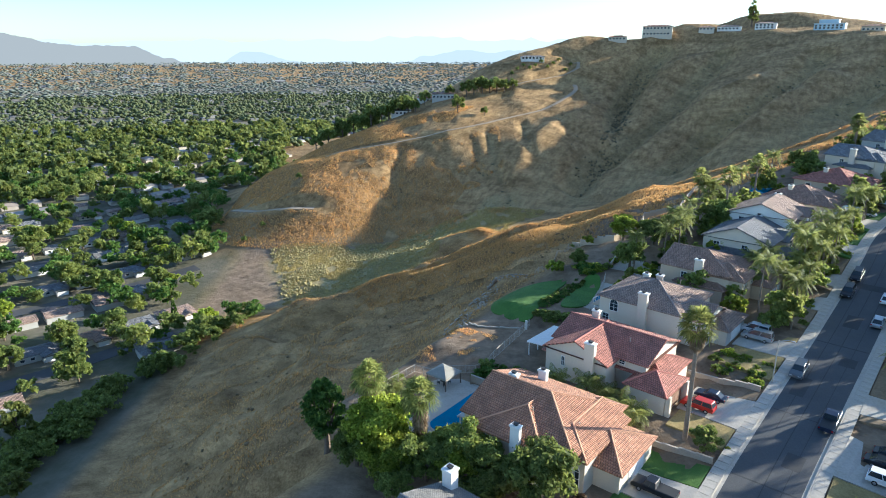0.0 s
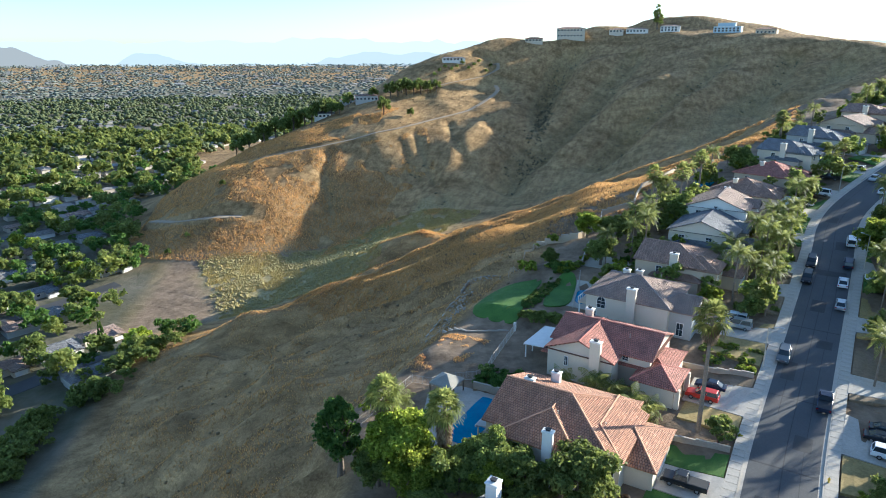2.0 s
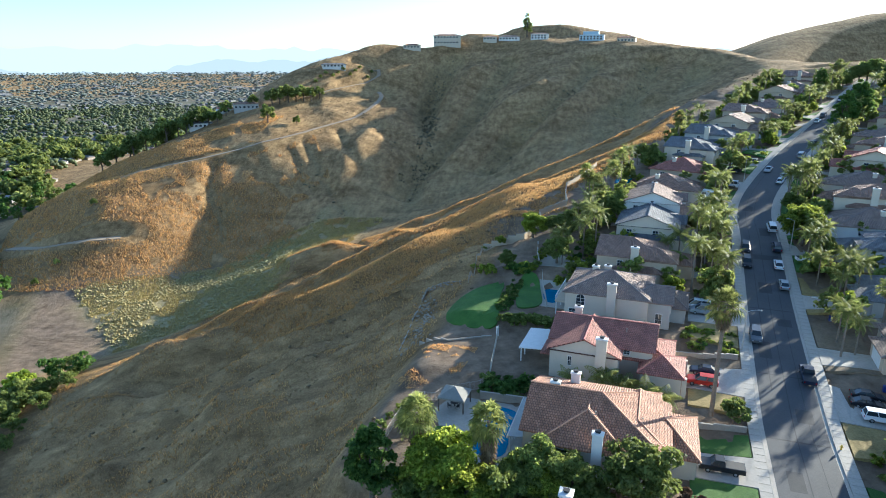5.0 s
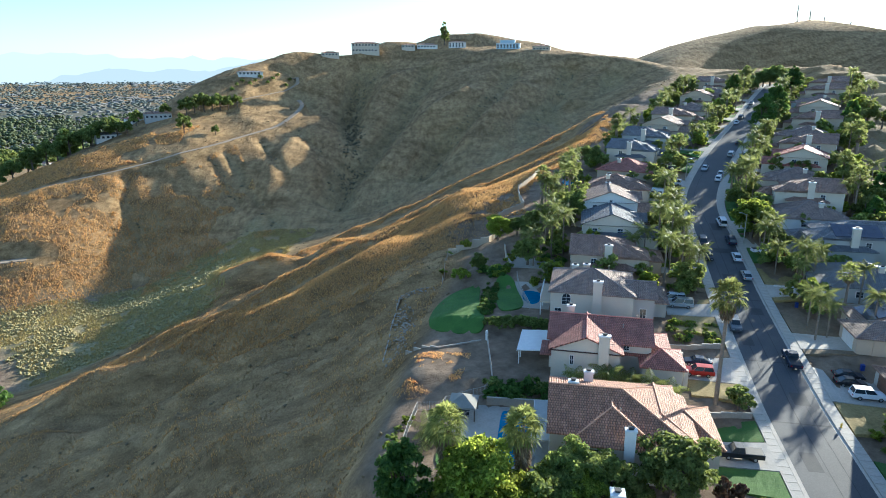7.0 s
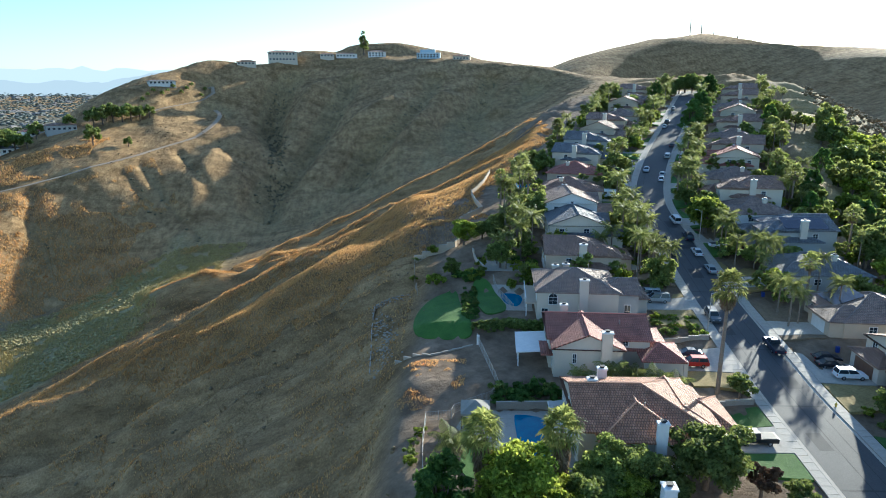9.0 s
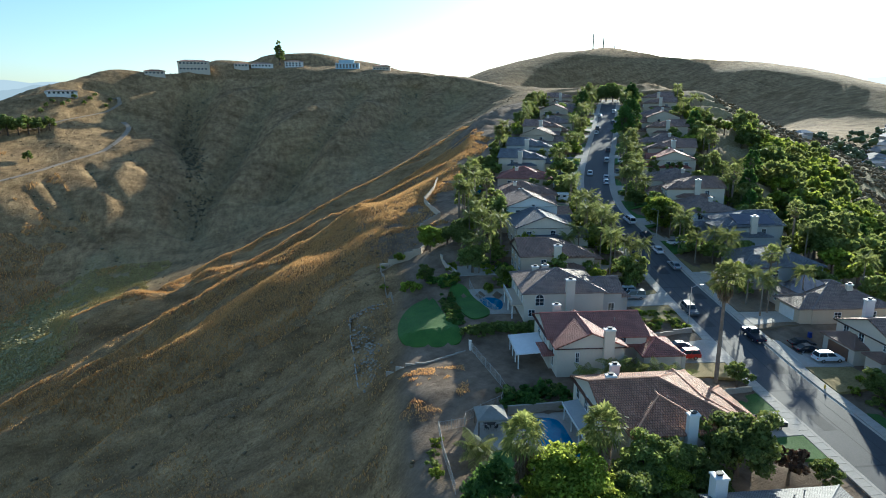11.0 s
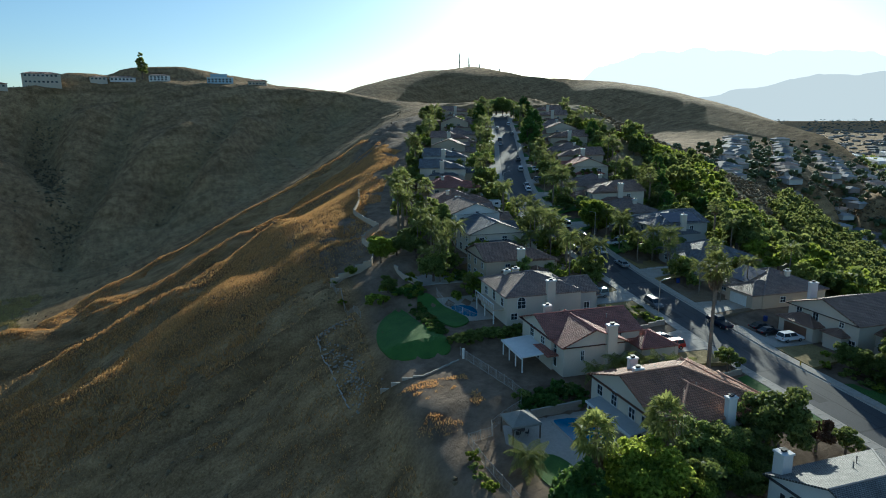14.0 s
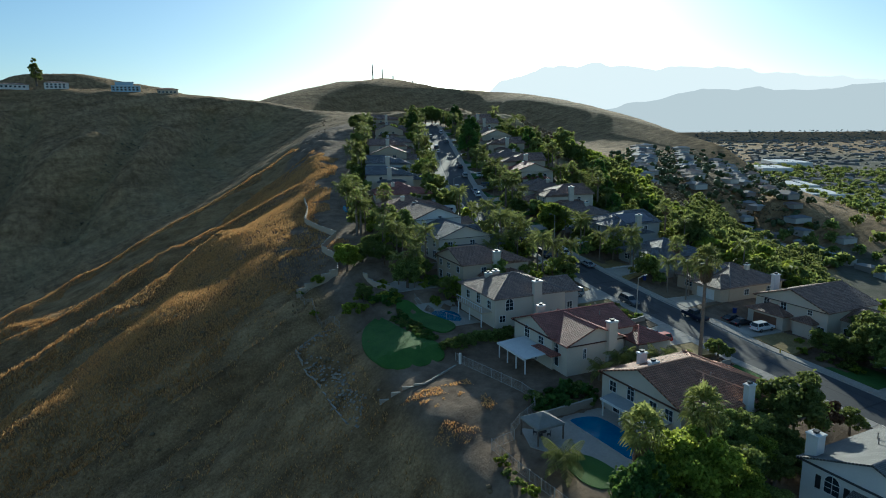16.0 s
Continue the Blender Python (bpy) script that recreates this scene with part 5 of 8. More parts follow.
# ---------------------------------------------------------------- vehicles
def make_car(kind, paint):
    """Axes: +y ahead, wheels on z = 0. kind: sedan, suv, pickup or van."""
    L, W, H = {"sedan": (4.7, 1.82, 1.45), "suv": (4.9, 1.95, 1.78), "pickup": (5.7, 2.0, 1.85), "van": (5.2, 1.98, 2.0)}[kind]
    names = {"sedan": "sedan", "suv": "sport utility car", "pickup": "pickup truck", "van": "minivan"}
    t = thing("car" if kind != "pickup" else "pickup_truck", Matrix.Identity(4), paint + " " + names[kind] + " parked beside the kerb", "car" if kind != "pickup" else "truck")
    hy, hx = L / 2, W / 2
    belt = {"sedan": 0.92, "suv": 1.10, "pickup": 1.12, "van": 1.12}[kind]
    hood = {"sedan": 0.78, "suv": 0.98, "pickup": 1.05, "van": 0.95}[kind]
    # lower body: a side outline swept across, edges drawn in
    if kind == "pickup":
        prof = [(-hy, 0.45), (-hy, 1.08), (-hy * 0.10, 1.10), (hy * 0.42, belt), (hy * 0.92, hood), (hy, 0.8), (hy, 0.40)]
    else:
        prof = [(-hy, 0.42), (-hy * 0.985, belt - 0.08), (-hy * 0.85, belt), (hy * 0.42, belt), (hy * 0.86, hood), (hy * 0.99, hood - 0.2), (hy, 0.38)]
    bm = bmesh.new()
    rings = []
    for x in (-hx + 0.0, -hx + 0.07, hx - 0.07, hx):
        k = 0.06 if abs(x) > hx - 0.01 else 0.0
        rings.append([bm.verts.new((x, y * (1 - k * 0.25), z - k * 0.9 * (z > 0.6))) for y, z in prof])
    for a, b in zip(rings[:-1], rings[1:]):
        for i in range(len(prof)):
            j = (i + 1) % len(prof)
            bm.faces.new((a[i], a[j], b[j], b[i]))
    bm.faces.new(rings[0][::-1])
    bm.faces.new(rings[-1])
    bmesh.ops.recalc_face_normals(bm, faces=bm.faces)
    body = part("body", bm, M_PAINT[paint], t)
    # cabin of glass with a painted roof
    y0, y1, y2, y3 = {"sedan": (-hy * 0.78, -hy * 0.42, hy * 0.12, hy * 0.45), "suv": (-hy * 0.95, -hy * 0.84, hy * 0.15, hy * 0.45),
                      "pickup": (-hy * 0.12, -hy * 0.08, hy * 0.30, hy * 0.50), "van": (-hy * 0.96, -hy * 0.9, hy * 0.25, hy * 0.62)}[kind]
    lo = [(-hx + 0.09, y0), (hx - 0.09, y0), (hx - 0.09, y3), (-hx + 0.09, y3)]
    hi = [(-hx + 0.27, y1), (hx - 0.27, y1), (hx - 0.27, y2), (-hx + 0.27, y2)]
    for i, nm in enumerate(("rear_window", "side_window", "windscreen", "side_window")):
        bm = bmesh.new()
        j = (i + 1) % 4
        vs = [bm.verts.new(q) for q in ((*lo[i], belt - 0.04), (*lo[j], belt - 0.04), (*hi[j], H - 0.06), (*hi[i], H - 0.06))]
        bm.faces.new(vs)
        mid = [bm.verts.new(q.co * 0.985 + Vector((0, 0, 0.01))) for q in vs]
        bm.faces.new(mid[::-1])
        for q in range(4):
            bm.faces.new((vs[q], mid[q], mid[(q + 1) % 4], vs[(q + 1) % 4]))
        part(nm, bm, M_GLASS, t, "dark tinted car glass")
    part("roof", boxed(-hx + 0.24, hx - 0.24, y1 - 0.05, y2 + 0.05, H - 0.075, H, 0.03), M_PAINT[paint], t)
    for sx in (-1, 1):
        for (xa, ya), (xb, yb) in (((sx * (hx - 0.09), y0), (sx * (hx - 0.27), y1)), ((sx * (hx - 0.09), y3), (sx * (hx - 0.27), y2)),
                                   ((sx * (hx - 0.085), (y0 + y3) / 2), (sx * (hx - 0.262), (y1 + y2) / 2))):
            part("pillar", tube(bmesh.new(), (xa, ya, belt - 0.04), (xb, yb, H - 0.05), 0.06, 0.05, 4), M_PAINT[paint], t)
    if kind == "pickup":
        bed = bmesh.new()
        box(bed, -hx + 0.14, hx - 0.14, -hy + 0.12, -hy * 0.16, 1.085, 1.11)
        part("load_bed", bed, M_DARK, t, "black open load bed")
    for sx in (-1, 1):
        for wy in (-hy * 0.58, hy * 0.60):
            bm = tube(bmesh.new(), (sx * (hx - 0.2), wy, 0.34), (sx * (hx + 0.015), wy, 0.34), 0.34, 0.34, 14)
            w = part("wheel", bm, M_TYRE, t)
            part("rim", tube(bmesh.new(), (sx * (hx - 0.05), wy, 0.34), (sx * (hx + 0.03), wy, 0.34), 0.21, 0.19, 10), M_RIM, w)
        part("headlight", boxed(sx * hx * 0.62 - 0.2, sx * hx * 0.62 + 0.2, hy - 0.12, hy + 0.01, hood - 0.32, hood - 0.18, 0.02), M_RIM, t, "clear headlight")
        part("tail_light", boxed(sx * hx * 0.82 - 0.12, sx * hx * 0.82 + 0.12, -hy - 0.012, -hy + 0.06, 0.72, 0.95, 0.02), M_LAMP_RED, t, "red tail light")
    return t


def grove(name, label, kind, places, seed, leaves, leaf):
    """Many trees of one sort joined: their boughs of leaves."""
    r, h, trunk, mat = kind
    rng = np.random.default_rng(seed)
    P, U, W = [], [], []
    shapes = [crown_points(np.random.default_rng(seed + 7 * i), 12, r, h - trunk, trunk, leaves)[:2] for i in range(6)]
    for i, (x, y, z, k) in enumerate(places):
        p, d = shapes[i % 6]
        R = rot_z(rng.uniform(0, 6.28))
        p, d = (p * np.array([1, 1, rng.uniform(0.85, 1.2)])) @ R.T, d @ R.T
        nrm = d + rng.normal(size=d.shape) * 0.7
        u = np.cross(nrm, rng.normal(size=d.shape))
        u /= np.linalg.norm(u, axis=1)[:, None]
        w = np.cross(nrm, u)
        w /= np.linalg.norm(w, axis=1)[:, None]
        sz = leaf * rng.uniform(0.6, 1.35, (leaves, 1)) * k
        P.append(p * k + np.array([x, y, z]))
        U.append(u * sz)
        W.append(w * sz * 0.65)
    return tagged(quads_mesh(name, np.concatenate(P), np.concatenate(U), np.concatenate(W), mat), label, "trees", kind="stuff")

# ================================================================ the place: street and lots
for side in (-1, 1):
    build_pavement(side)

west_house_one()
west_house_two()
west_house_three()
west_house_zero()
east_house_one()
WEST_ROW = [(50.5, "tan", "brown", 0), (68.5, "cream", "grey", 1), (85.5, "white", "greybrown", 1), (102.5, "sand", "brown", 2), (119.5, "tan", "red", 2), (137, "sand", "grey", 0), (155.5, "grey", "grey", 0),
            (175, "tan", "greybrown", 1), (195.5, "tan", "brown", 0), (217, "sand", "greybrown", 2), (239, "tan", "brown", 1), (262, "grey", "greybrown", 2), (287, "tan", "brown", 0), (-59, "cream", "greybrown", 0)]
EAST_ROW = [(-41, "cream", "brown", 2), (-19, "blue", "shingle", 1), (26.5, "tan", "greybrown", 2), (48, "grey", "grey", 2), (67.5, "grey", "grey", 0), (85.5, "white", "greybrown", 2), (102.5, "sand", "brown", 0),
            (120, "cream", "greybrown", 2), (138, "sand", "red", 1), (156.5, "tan", "brown", 0), (176, "tan", "greybrown", 2), (197, "tan", "brown", 0), (219, "sand", "brown", 1), (241, "grey", "greybrown", 2), (264, "tan", "brown", 0), (288, "tan", "brown", 0)]
for i, (s, wall, roof, kind_of) in enumerate(WEST_ROW):
    generic_house(s, -1, 100 + i, wall, roof, kind_of)
for i, (s, wall, roof, kind_of) in enumerate(EAST_ROW):
    h = generic_house(s, 1, 200 + i, wall, roof, kind_of)
    if s == 26.5:
        solar(h, 18.2, 23.5, -1.0, 6.0, 3.75, 5.85, 3, 5, "x")
    if s == 67.5:
        solar(h, 23.0, 33.0, -7.2, -2.2, 5.75, 7.55, 6, 3, "y")

# driveways and front gardens
rnd = random.Random(5)
for side, row in ((-1, WEST_ROW + [(-12, "", "", 6), (9, "", "", 7), (30, "", "", 9), (-38, "", "", 2)]), (1, EAST_ROW + [(3.5, "", "", 5)])):
    for s, wall, roof, kind_of in row:
        d0 = {0: 3.2, 1: -3.4, 2: -3.4, 9: 3.3, 7: 1.4, 6: 0.2, 5: 5.4}[kind_of]
        z = lot_z(s, side)
        v = sorted((side * (HALF + 1.7), side * 15.2))
        wide = 5.0 if kind_of == 5 else (4.2 if kind_of == 7 else 3.0)
        apron("driveway", s + d0 - wide, s + d0 + wide, *v, M_CONCRETE, "pale concrete driveway", "driveway", 0.05, lot=z)
        g = sorted((side * (HALF + 1.9), side * 14.6))
        lawn = rnd.random() < 0.5 if s not in (-12, 9, 30) else s == -12
        for a, b in ((s - 8.2, s + d0 - wide - 0.2), (s + d0 + wide + 0.2, s + 8.4)):
            if b - a > 1.5:
                apron("front_lawn" if lawn else "front_garden", a, b, *g, M_LAWN if lawn else (M_DRYLAWN if rnd.random() < 0.6 else M_DIRT),
                      "short green front lawn" if lawn else "dry front garden with patchy straw-coloured grass", "lawn" if lawn else "garden", 0.03, lot=z)


def far_clumps(name, label, spots, size, mat, rng, lumps=4, squash=0.85, kind="stuff"):
    """Many far trees joined: each of several small leafy lumps."""
    t = (1 + 5 ** 0.5) / 2
    base = np.array([(-1, t, 0), (1, t, 0), (-1, -t, 0), (1, -t, 0), (0, -1, t), (0, 1, t), (0, -1, -t), (0, 1, -t), (t, 0, -1), (t, 0, 1), (-t, 0, -1), (-t, 0, 1)]) / math.hypot(1, t)
    tri = np.array([(0, 11, 5), (0, 5, 1), (0, 1, 7), (0, 7, 10), (0, 10, 11), (1, 5, 9), (5, 11, 4), (11, 10, 2), (10, 7, 6), (7, 1, 8), (3, 9, 4), (3, 4, 2), (3, 2, 6), (3, 6, 8), (3, 8, 9), (4, 9, 5), (2, 4, 11), (6, 2, 10), (8, 6, 7), (9, 8, 1)])
    n = len(spots)
    r = size * rng.uniform(0.55, 1.25, n)
    V, F = [], []
    for k in range(lumps):
        off = rng.normal(size=(n, 3)) * np.array([0.5, 0.5, 0.28]) * (0 if lumps == 1 else 1)
        rr = r * (1 if lumps == 1 else 1) * rng.uniform(0.45, 0.8, n)
        c = spots + (off + np.array([0, 0, 0.75])) * r[:, None]
        jit = 1 + rng.uniform(-0.28, 0.28, (n, 12, 1))
        v = c[:, None, :] + base[None] * jit * rr[:, None, None] * np.array([1, 1, squash])
        V.append(v.reshape(-1, 3))
        F.append((tri[None] + (np.arange(n) * 12)[:, None, None] + k * n * 12).reshape(-1, 3))
    V, F = np.concatenate(V), np.concatenate(F)
    me = bpy.data.meshes.new(name)
    me.vertices.add(len(V))
    me.vertices.foreach_set("co", V.ravel())
    me.loops.add(F.size)
    me.loops.foreach_set("vertex_index", F.ravel())
    me.polygons.add(len(F))
    me.polygons.foreach_set("loop_start", np.arange(len(F)) * 3)
    me.polygons.foreach_set("loop_total", np.full(len(F), 3))
    me.update()
    return tagged(link_mesh(name, me, mat), label, "trees", kind=kind)


# ---------------------------------------------------------------- gardens behind the western houses
def inside(px, py, poly):
    x, y = np.array(poly).T
    ok = np.zeros(px.shape, bool)
    j = len(poly) - 1
    for i in range(len(poly)):
        ok ^= ((y[i] > py) != (y[j] > py)) & (px < (x[j] - x[i]) * (py - y[i]) / (y[j] - y[i] + 1e-9) + x[i])
        j = i
    return ok


def rounded(poly, times=2):
    p = np.array(poly, float)
    for _ in range(times):
        q = np.roll(p, -1, axis=0)
        p = np.stack([0.75 * p + 0.25 * q, 0.25 * p + 0.75 * q], axis=1).reshape(-1, 2)
    return p


def draped(name, sv, mat, label, category, lift=0.10, step=0.8, z=None, kind="structure", thick=0.3, smooth_edge=2):
    """A sheet over the ground inside an outline given along and across the street."""
    poly = rounded([tuple(street(s, v))[:2] for s, v in sv], smooth_edge) if smooth_edge else np.array([tuple(street(s, v))[:2] for s, v in sv])
    bm = bmesh.new()
    vs = [bm.verts.new((x, y, 0)) for x, y in poly]
    bm.faces.new(vs)
    bmesh.ops.triangulate(bm, faces=bm.faces[:])
    if z is None:
        for _ in range(5):
            long = [e for e in bm.edges if e.calc_length() > 2.2]
            if not long:
                break
            bmesh.ops.subdivide_edges(bm, edges=long, cuts=1)
            bmesh.ops.triangulate(bm, faces=bm.faces[:])
        zz = ground_z([v.co.x for v in bm.verts], [v.co.y for v in bm.verts])
        for v, h in zip(bm.verts, zz):
            v.co.z = h + lift
    else:
        for v in bm.verts:
            v.co.z = z
    ex = bmesh.ops.extrude_face_region(bm, geom=bm.faces[:])
    for g in ex["geom"]:
        if isinstance(g, bmesh.types.BMVert):
            g.co.z -= thick
    bmesh.ops.recalc_face_normals(bm, faces=bm.faces)
    return tagged(part(name, bm, mat), label, category, kind=kind)


def on_ground(s, v, turn=0.0, dz=0.0, scale=1.0):
    p = street(s, v)
    return pose(p.x, p.y, ground_at(p.x, p.y) + dz, 0, 0, heading(s) + turn) @ Matrix.Diagonal((scale, scale, scale, 1))


def iron_fence(pts, height, label, spacing=2.4, name="fence", picket=0.22, mat=None, solid=False):
    """Posts, rails and thin pickets along a line on the ground."""
    P = [street(s, v) for s, v in pts]
    t = thing(name, Matrix.Translation((P[0].x, P[0].y, ground_at(P[0].x, P[0].y))), label, "fence")
    inv = t.matrix_world.inverted()
    mat, rod = mat or M_FENCE, None
    for a, b in zip(P[:-1], P[1:]):
        n = max(1, round((b - a).xy.length / spacing))
        for i in range(n):
            ends = []
            for k in (i / n, (i + 1) / n):
                q = a.lerp(b, k)
                q.z = ground_at(q.x, q.y)
                ends.append(inv @ q)
            p, q = ends
            part("post", tube(bmesh.new(), p - Vector((0, 0, 0.3)), p + Vector((0, 0, height + 0.08)), 0.05, 0.05, 5), mat, t)
            up = Vector((0, 0, 1))
            for zz in (0.12, height - 0.05):
                part("rail", tube(bmesh.new(), p + up * zz, q + up * zz, 0.032, 0.032, 4), mat, t)
            m = max(2, int((q - p).length / picket))
            for j in range(1, m):
                if rod is None:
                    rod = part("picket", tube(bmesh.new(), up * 0.12, up * (height - 0.05), 0.016, 0.016, 3), mat, t)
                    rod.location = p.lerp(q, j / m)
                else:
                    o = new("picket", rod.data)
                    o.parent, o.location = t, p.lerp(q, j / m)
    return t


def block_wall(pts, height, label, thick=0.2, mat=None, name="block_wall"):
    P = [street(s, v) for s, v in pts]
    t = thing(name, Matrix.Translation((P[0].x, P[0].y, ground_at(P[0].x, P[0].y))), label, "wall")
    inv = t.matrix_world.inverted()
    for a, b in zip(P[:-1], P[1:]):
        n = max(1, round((b - a).xy.length / 2.0))
        for i in range(n):
            p, q = a.lerp(b, i / n), a.lerp(b, (i + 1) / n)
            z = 0.5 * (ground_at(p.x, p.y) + ground_at(q.x, q.y))
            d = (q - p).xy.normalized()
            m = inv @ Matrix.Translation((p.x, p.y, z)) @ Euler((0, 0, math.atan2(d.y, d.x))).to_matrix().to_4x4()
            L = (q - p).xy.length
            bm = boxed(0, L, -thick / 2, thick / 2, -0.8, height, m=m)
            w = part("wall_panel", bm, mat or M_BLOCK, t)
            part("coping", boxed(0, L, -thick / 2 - 0.04, thick / 2 + 0.04, height, height + 0.08, m=m), M_CONCRETE, w)
    return t


draped("patio", [(-22, -47.5), (-22, -36), (-4.6, -36), (-4.6, -50.5), (-9, -52), (-13, -50), (-13, -46.5), (-22, -45.5)], M_CONCRETE, "pale concrete pool patio", "patio", 0.10, smooth_edge=0)
zp = lot_z(-12, -1)
draped("pool_coping", [(-19.6, -43.8), (-19.6, -38.1), (-14, -38.35), (-7.2, -38.35), (-5.8, -39.8), (-5.4, -43.0), (-6.0, -43.9), (-14.5, -43.7)], M_CONCRETE, "pale coping round the swimming pool", "pool", z=zp + 0.03, thick=0.5)
draped("swimming_pool", [(-19.2, -43.4), (-19.2, -38.5), (-14, -38.75), (-7.4, -38.75), (-6.2, -40.0), (-5.8, -42.9), (-6.3, -43.5), (-14.5, -43.3)], M_WATER, "blue water of a long garden swimming pool", "pool", z=zp + 0.06, thick=0.4)
draped("back_lawn", [(-21.5, -51.5), (-21.5, -46.2), (-13.4, -46.8), (-13.4, -51.0)], M_LAWN, "short green lawn beside the pool patio", "lawn", 0.12)
draped("terrace_lawn", [(18.5, -61.8), (27, -62.8), (34.5, -60.6), (39.6, -56.8), (39.8, -54.6), (33, -53.8), (26, -52.4), (20.2, -50.2), (17.6, -50.8), (17.4, -56)], M_LAWN, "bright green lawn on the slope behind the red-roofed house", "lawn", 0.3)
draped("terrace_lawn", [(42.4, -51.8), (42.6, -47.6), (35, -45.2), (27.8, -43.2), (24.6, -47.4), (27.5, -49.0), (34, -50.4)], M_LAWN, "green lawn above the planted bank", "lawn", 0.3)
draped("pool_deck", [(41, -47), (41, -38.5), (28, -38.5), (28, -44)], M_CONCRETE, "concrete deck round a freeform pool", "patio", 0.10, smooth_edge=0)
z3 = lot_z(30, -1)
draped("swimming_pool", [(38.9, -45.2), (37.9, -41.0), (34.4, -40.2), (30.0, -41.4), (30.6, -43.2), (33.6, -44.6)], M_WATER, "blue water of a freeform swimming pool", "pool", z=z3 + 0.02, thick=0.4)
draped("swimming_pool", [(116, -44), (116, -38.5), (108, -38.5), (108, -44)], M_WATER, "blue water of a garden swimming pool", "pool", lift=0.25, thick=0.3)
draped("side_yard", [(58, -50), (58, -38), (48, -38), (48, -49)], M_CONCRETE, "pale concrete yard behind the brown-roofed house", "patio", 0.10, smooth_edge=0)

iron_fence([(16.6, -49.4), (-0.9, -45.6), (-2.6, -46.6), (-3.6, -50.0), (-5.0, -52.4), (-6.4, -52.8)], 1.6, "tan iron fence with pickets round the lower garden")
iron_fence([(-6.4, -52.8), (-6.8, -56.6), (-13.0, -56.6), (-22, -56.0)], 1.5, "tan iron fence along the garden edge")
iron_fence([(27.6, -42.4), (42.2, -46.8)], 1.5, "white iron fence beside the freeform pool")
iron_fence([(39.2, -63.6), (50, -65.6), (62.5, -67.4)], 1.4, "tan fence along the top of the slope", mat=M_BLOCK)
block_wall([(62.5, -67.4), (65.5, -57), (76, -54.5), (84, -56.5), (90, -50.2), (96, -53), (103, -56.2), (112, -55), (124, -56.5)], 1.5, "tan block wall behind the gardens", mat=M_WALL["tan"])
block_wall([(-4.4, -46), (-4.0, -37.5)], 1.4, "tan block retaining wall between two gardens")
block_wall([(-3.2, -15.5), (-2.6, -6.6)], 0.9, "low tan block wall between two front gardens")
block_wall([(17.6, -18), (18.2, -6.8)], 0.9, "low tan block wall with planting behind")
block_wall([(19.5, -24), (19.5, -37)], 1.0, "tan block wall between two houses")
block_wall([(47, 8), (47, 15), (40, 15)], 0.6, "low pale block planter wall", mat=M_TRIM)
for s in (60, 77, 94, 111, 128, 146):
    block_wall([(s, -15), (s, -36)], 1.5, "tan block wall between two houses")
for s in (38, 58, 77, 94, 111, 129):
    block_wall([(s, 15), (s, 36)], 1.5, "tan block wall between two houses")


block_wall([(12.8, -64.5), (10.8, -57.5), (14.8, -50.2)], 0.22, "low pale concrete edging across the garden slope", 0.14, M_BLOCK, "garden_edging")
block_wall([(14.0, -69.6), (22, -70.8), (30, -72.2), (36.5, -72.8)], 0.25, "low pale concrete edging below the rubble bank", 0.14, M_BLOCK, "garden_edging")
block_wall([(61.0, -52.2), (54.5, -50.8), (48.5, -49.0)], 1.2, "tan block retaining wall beside the concrete yard", mat=M_WALL["tan"])
_p = street(15.3, -49.2)
part("pillar", boxed(-0.2, 0.2, -0.2, 0.2, -0.6, 1.9, 0.03), M_WALL["white"], thing("gate_pillar", pose(_p.x, _p.y, ground_at(_p.x, _p.y)), "white stucco pillar at the end of the fence", "pillar"))


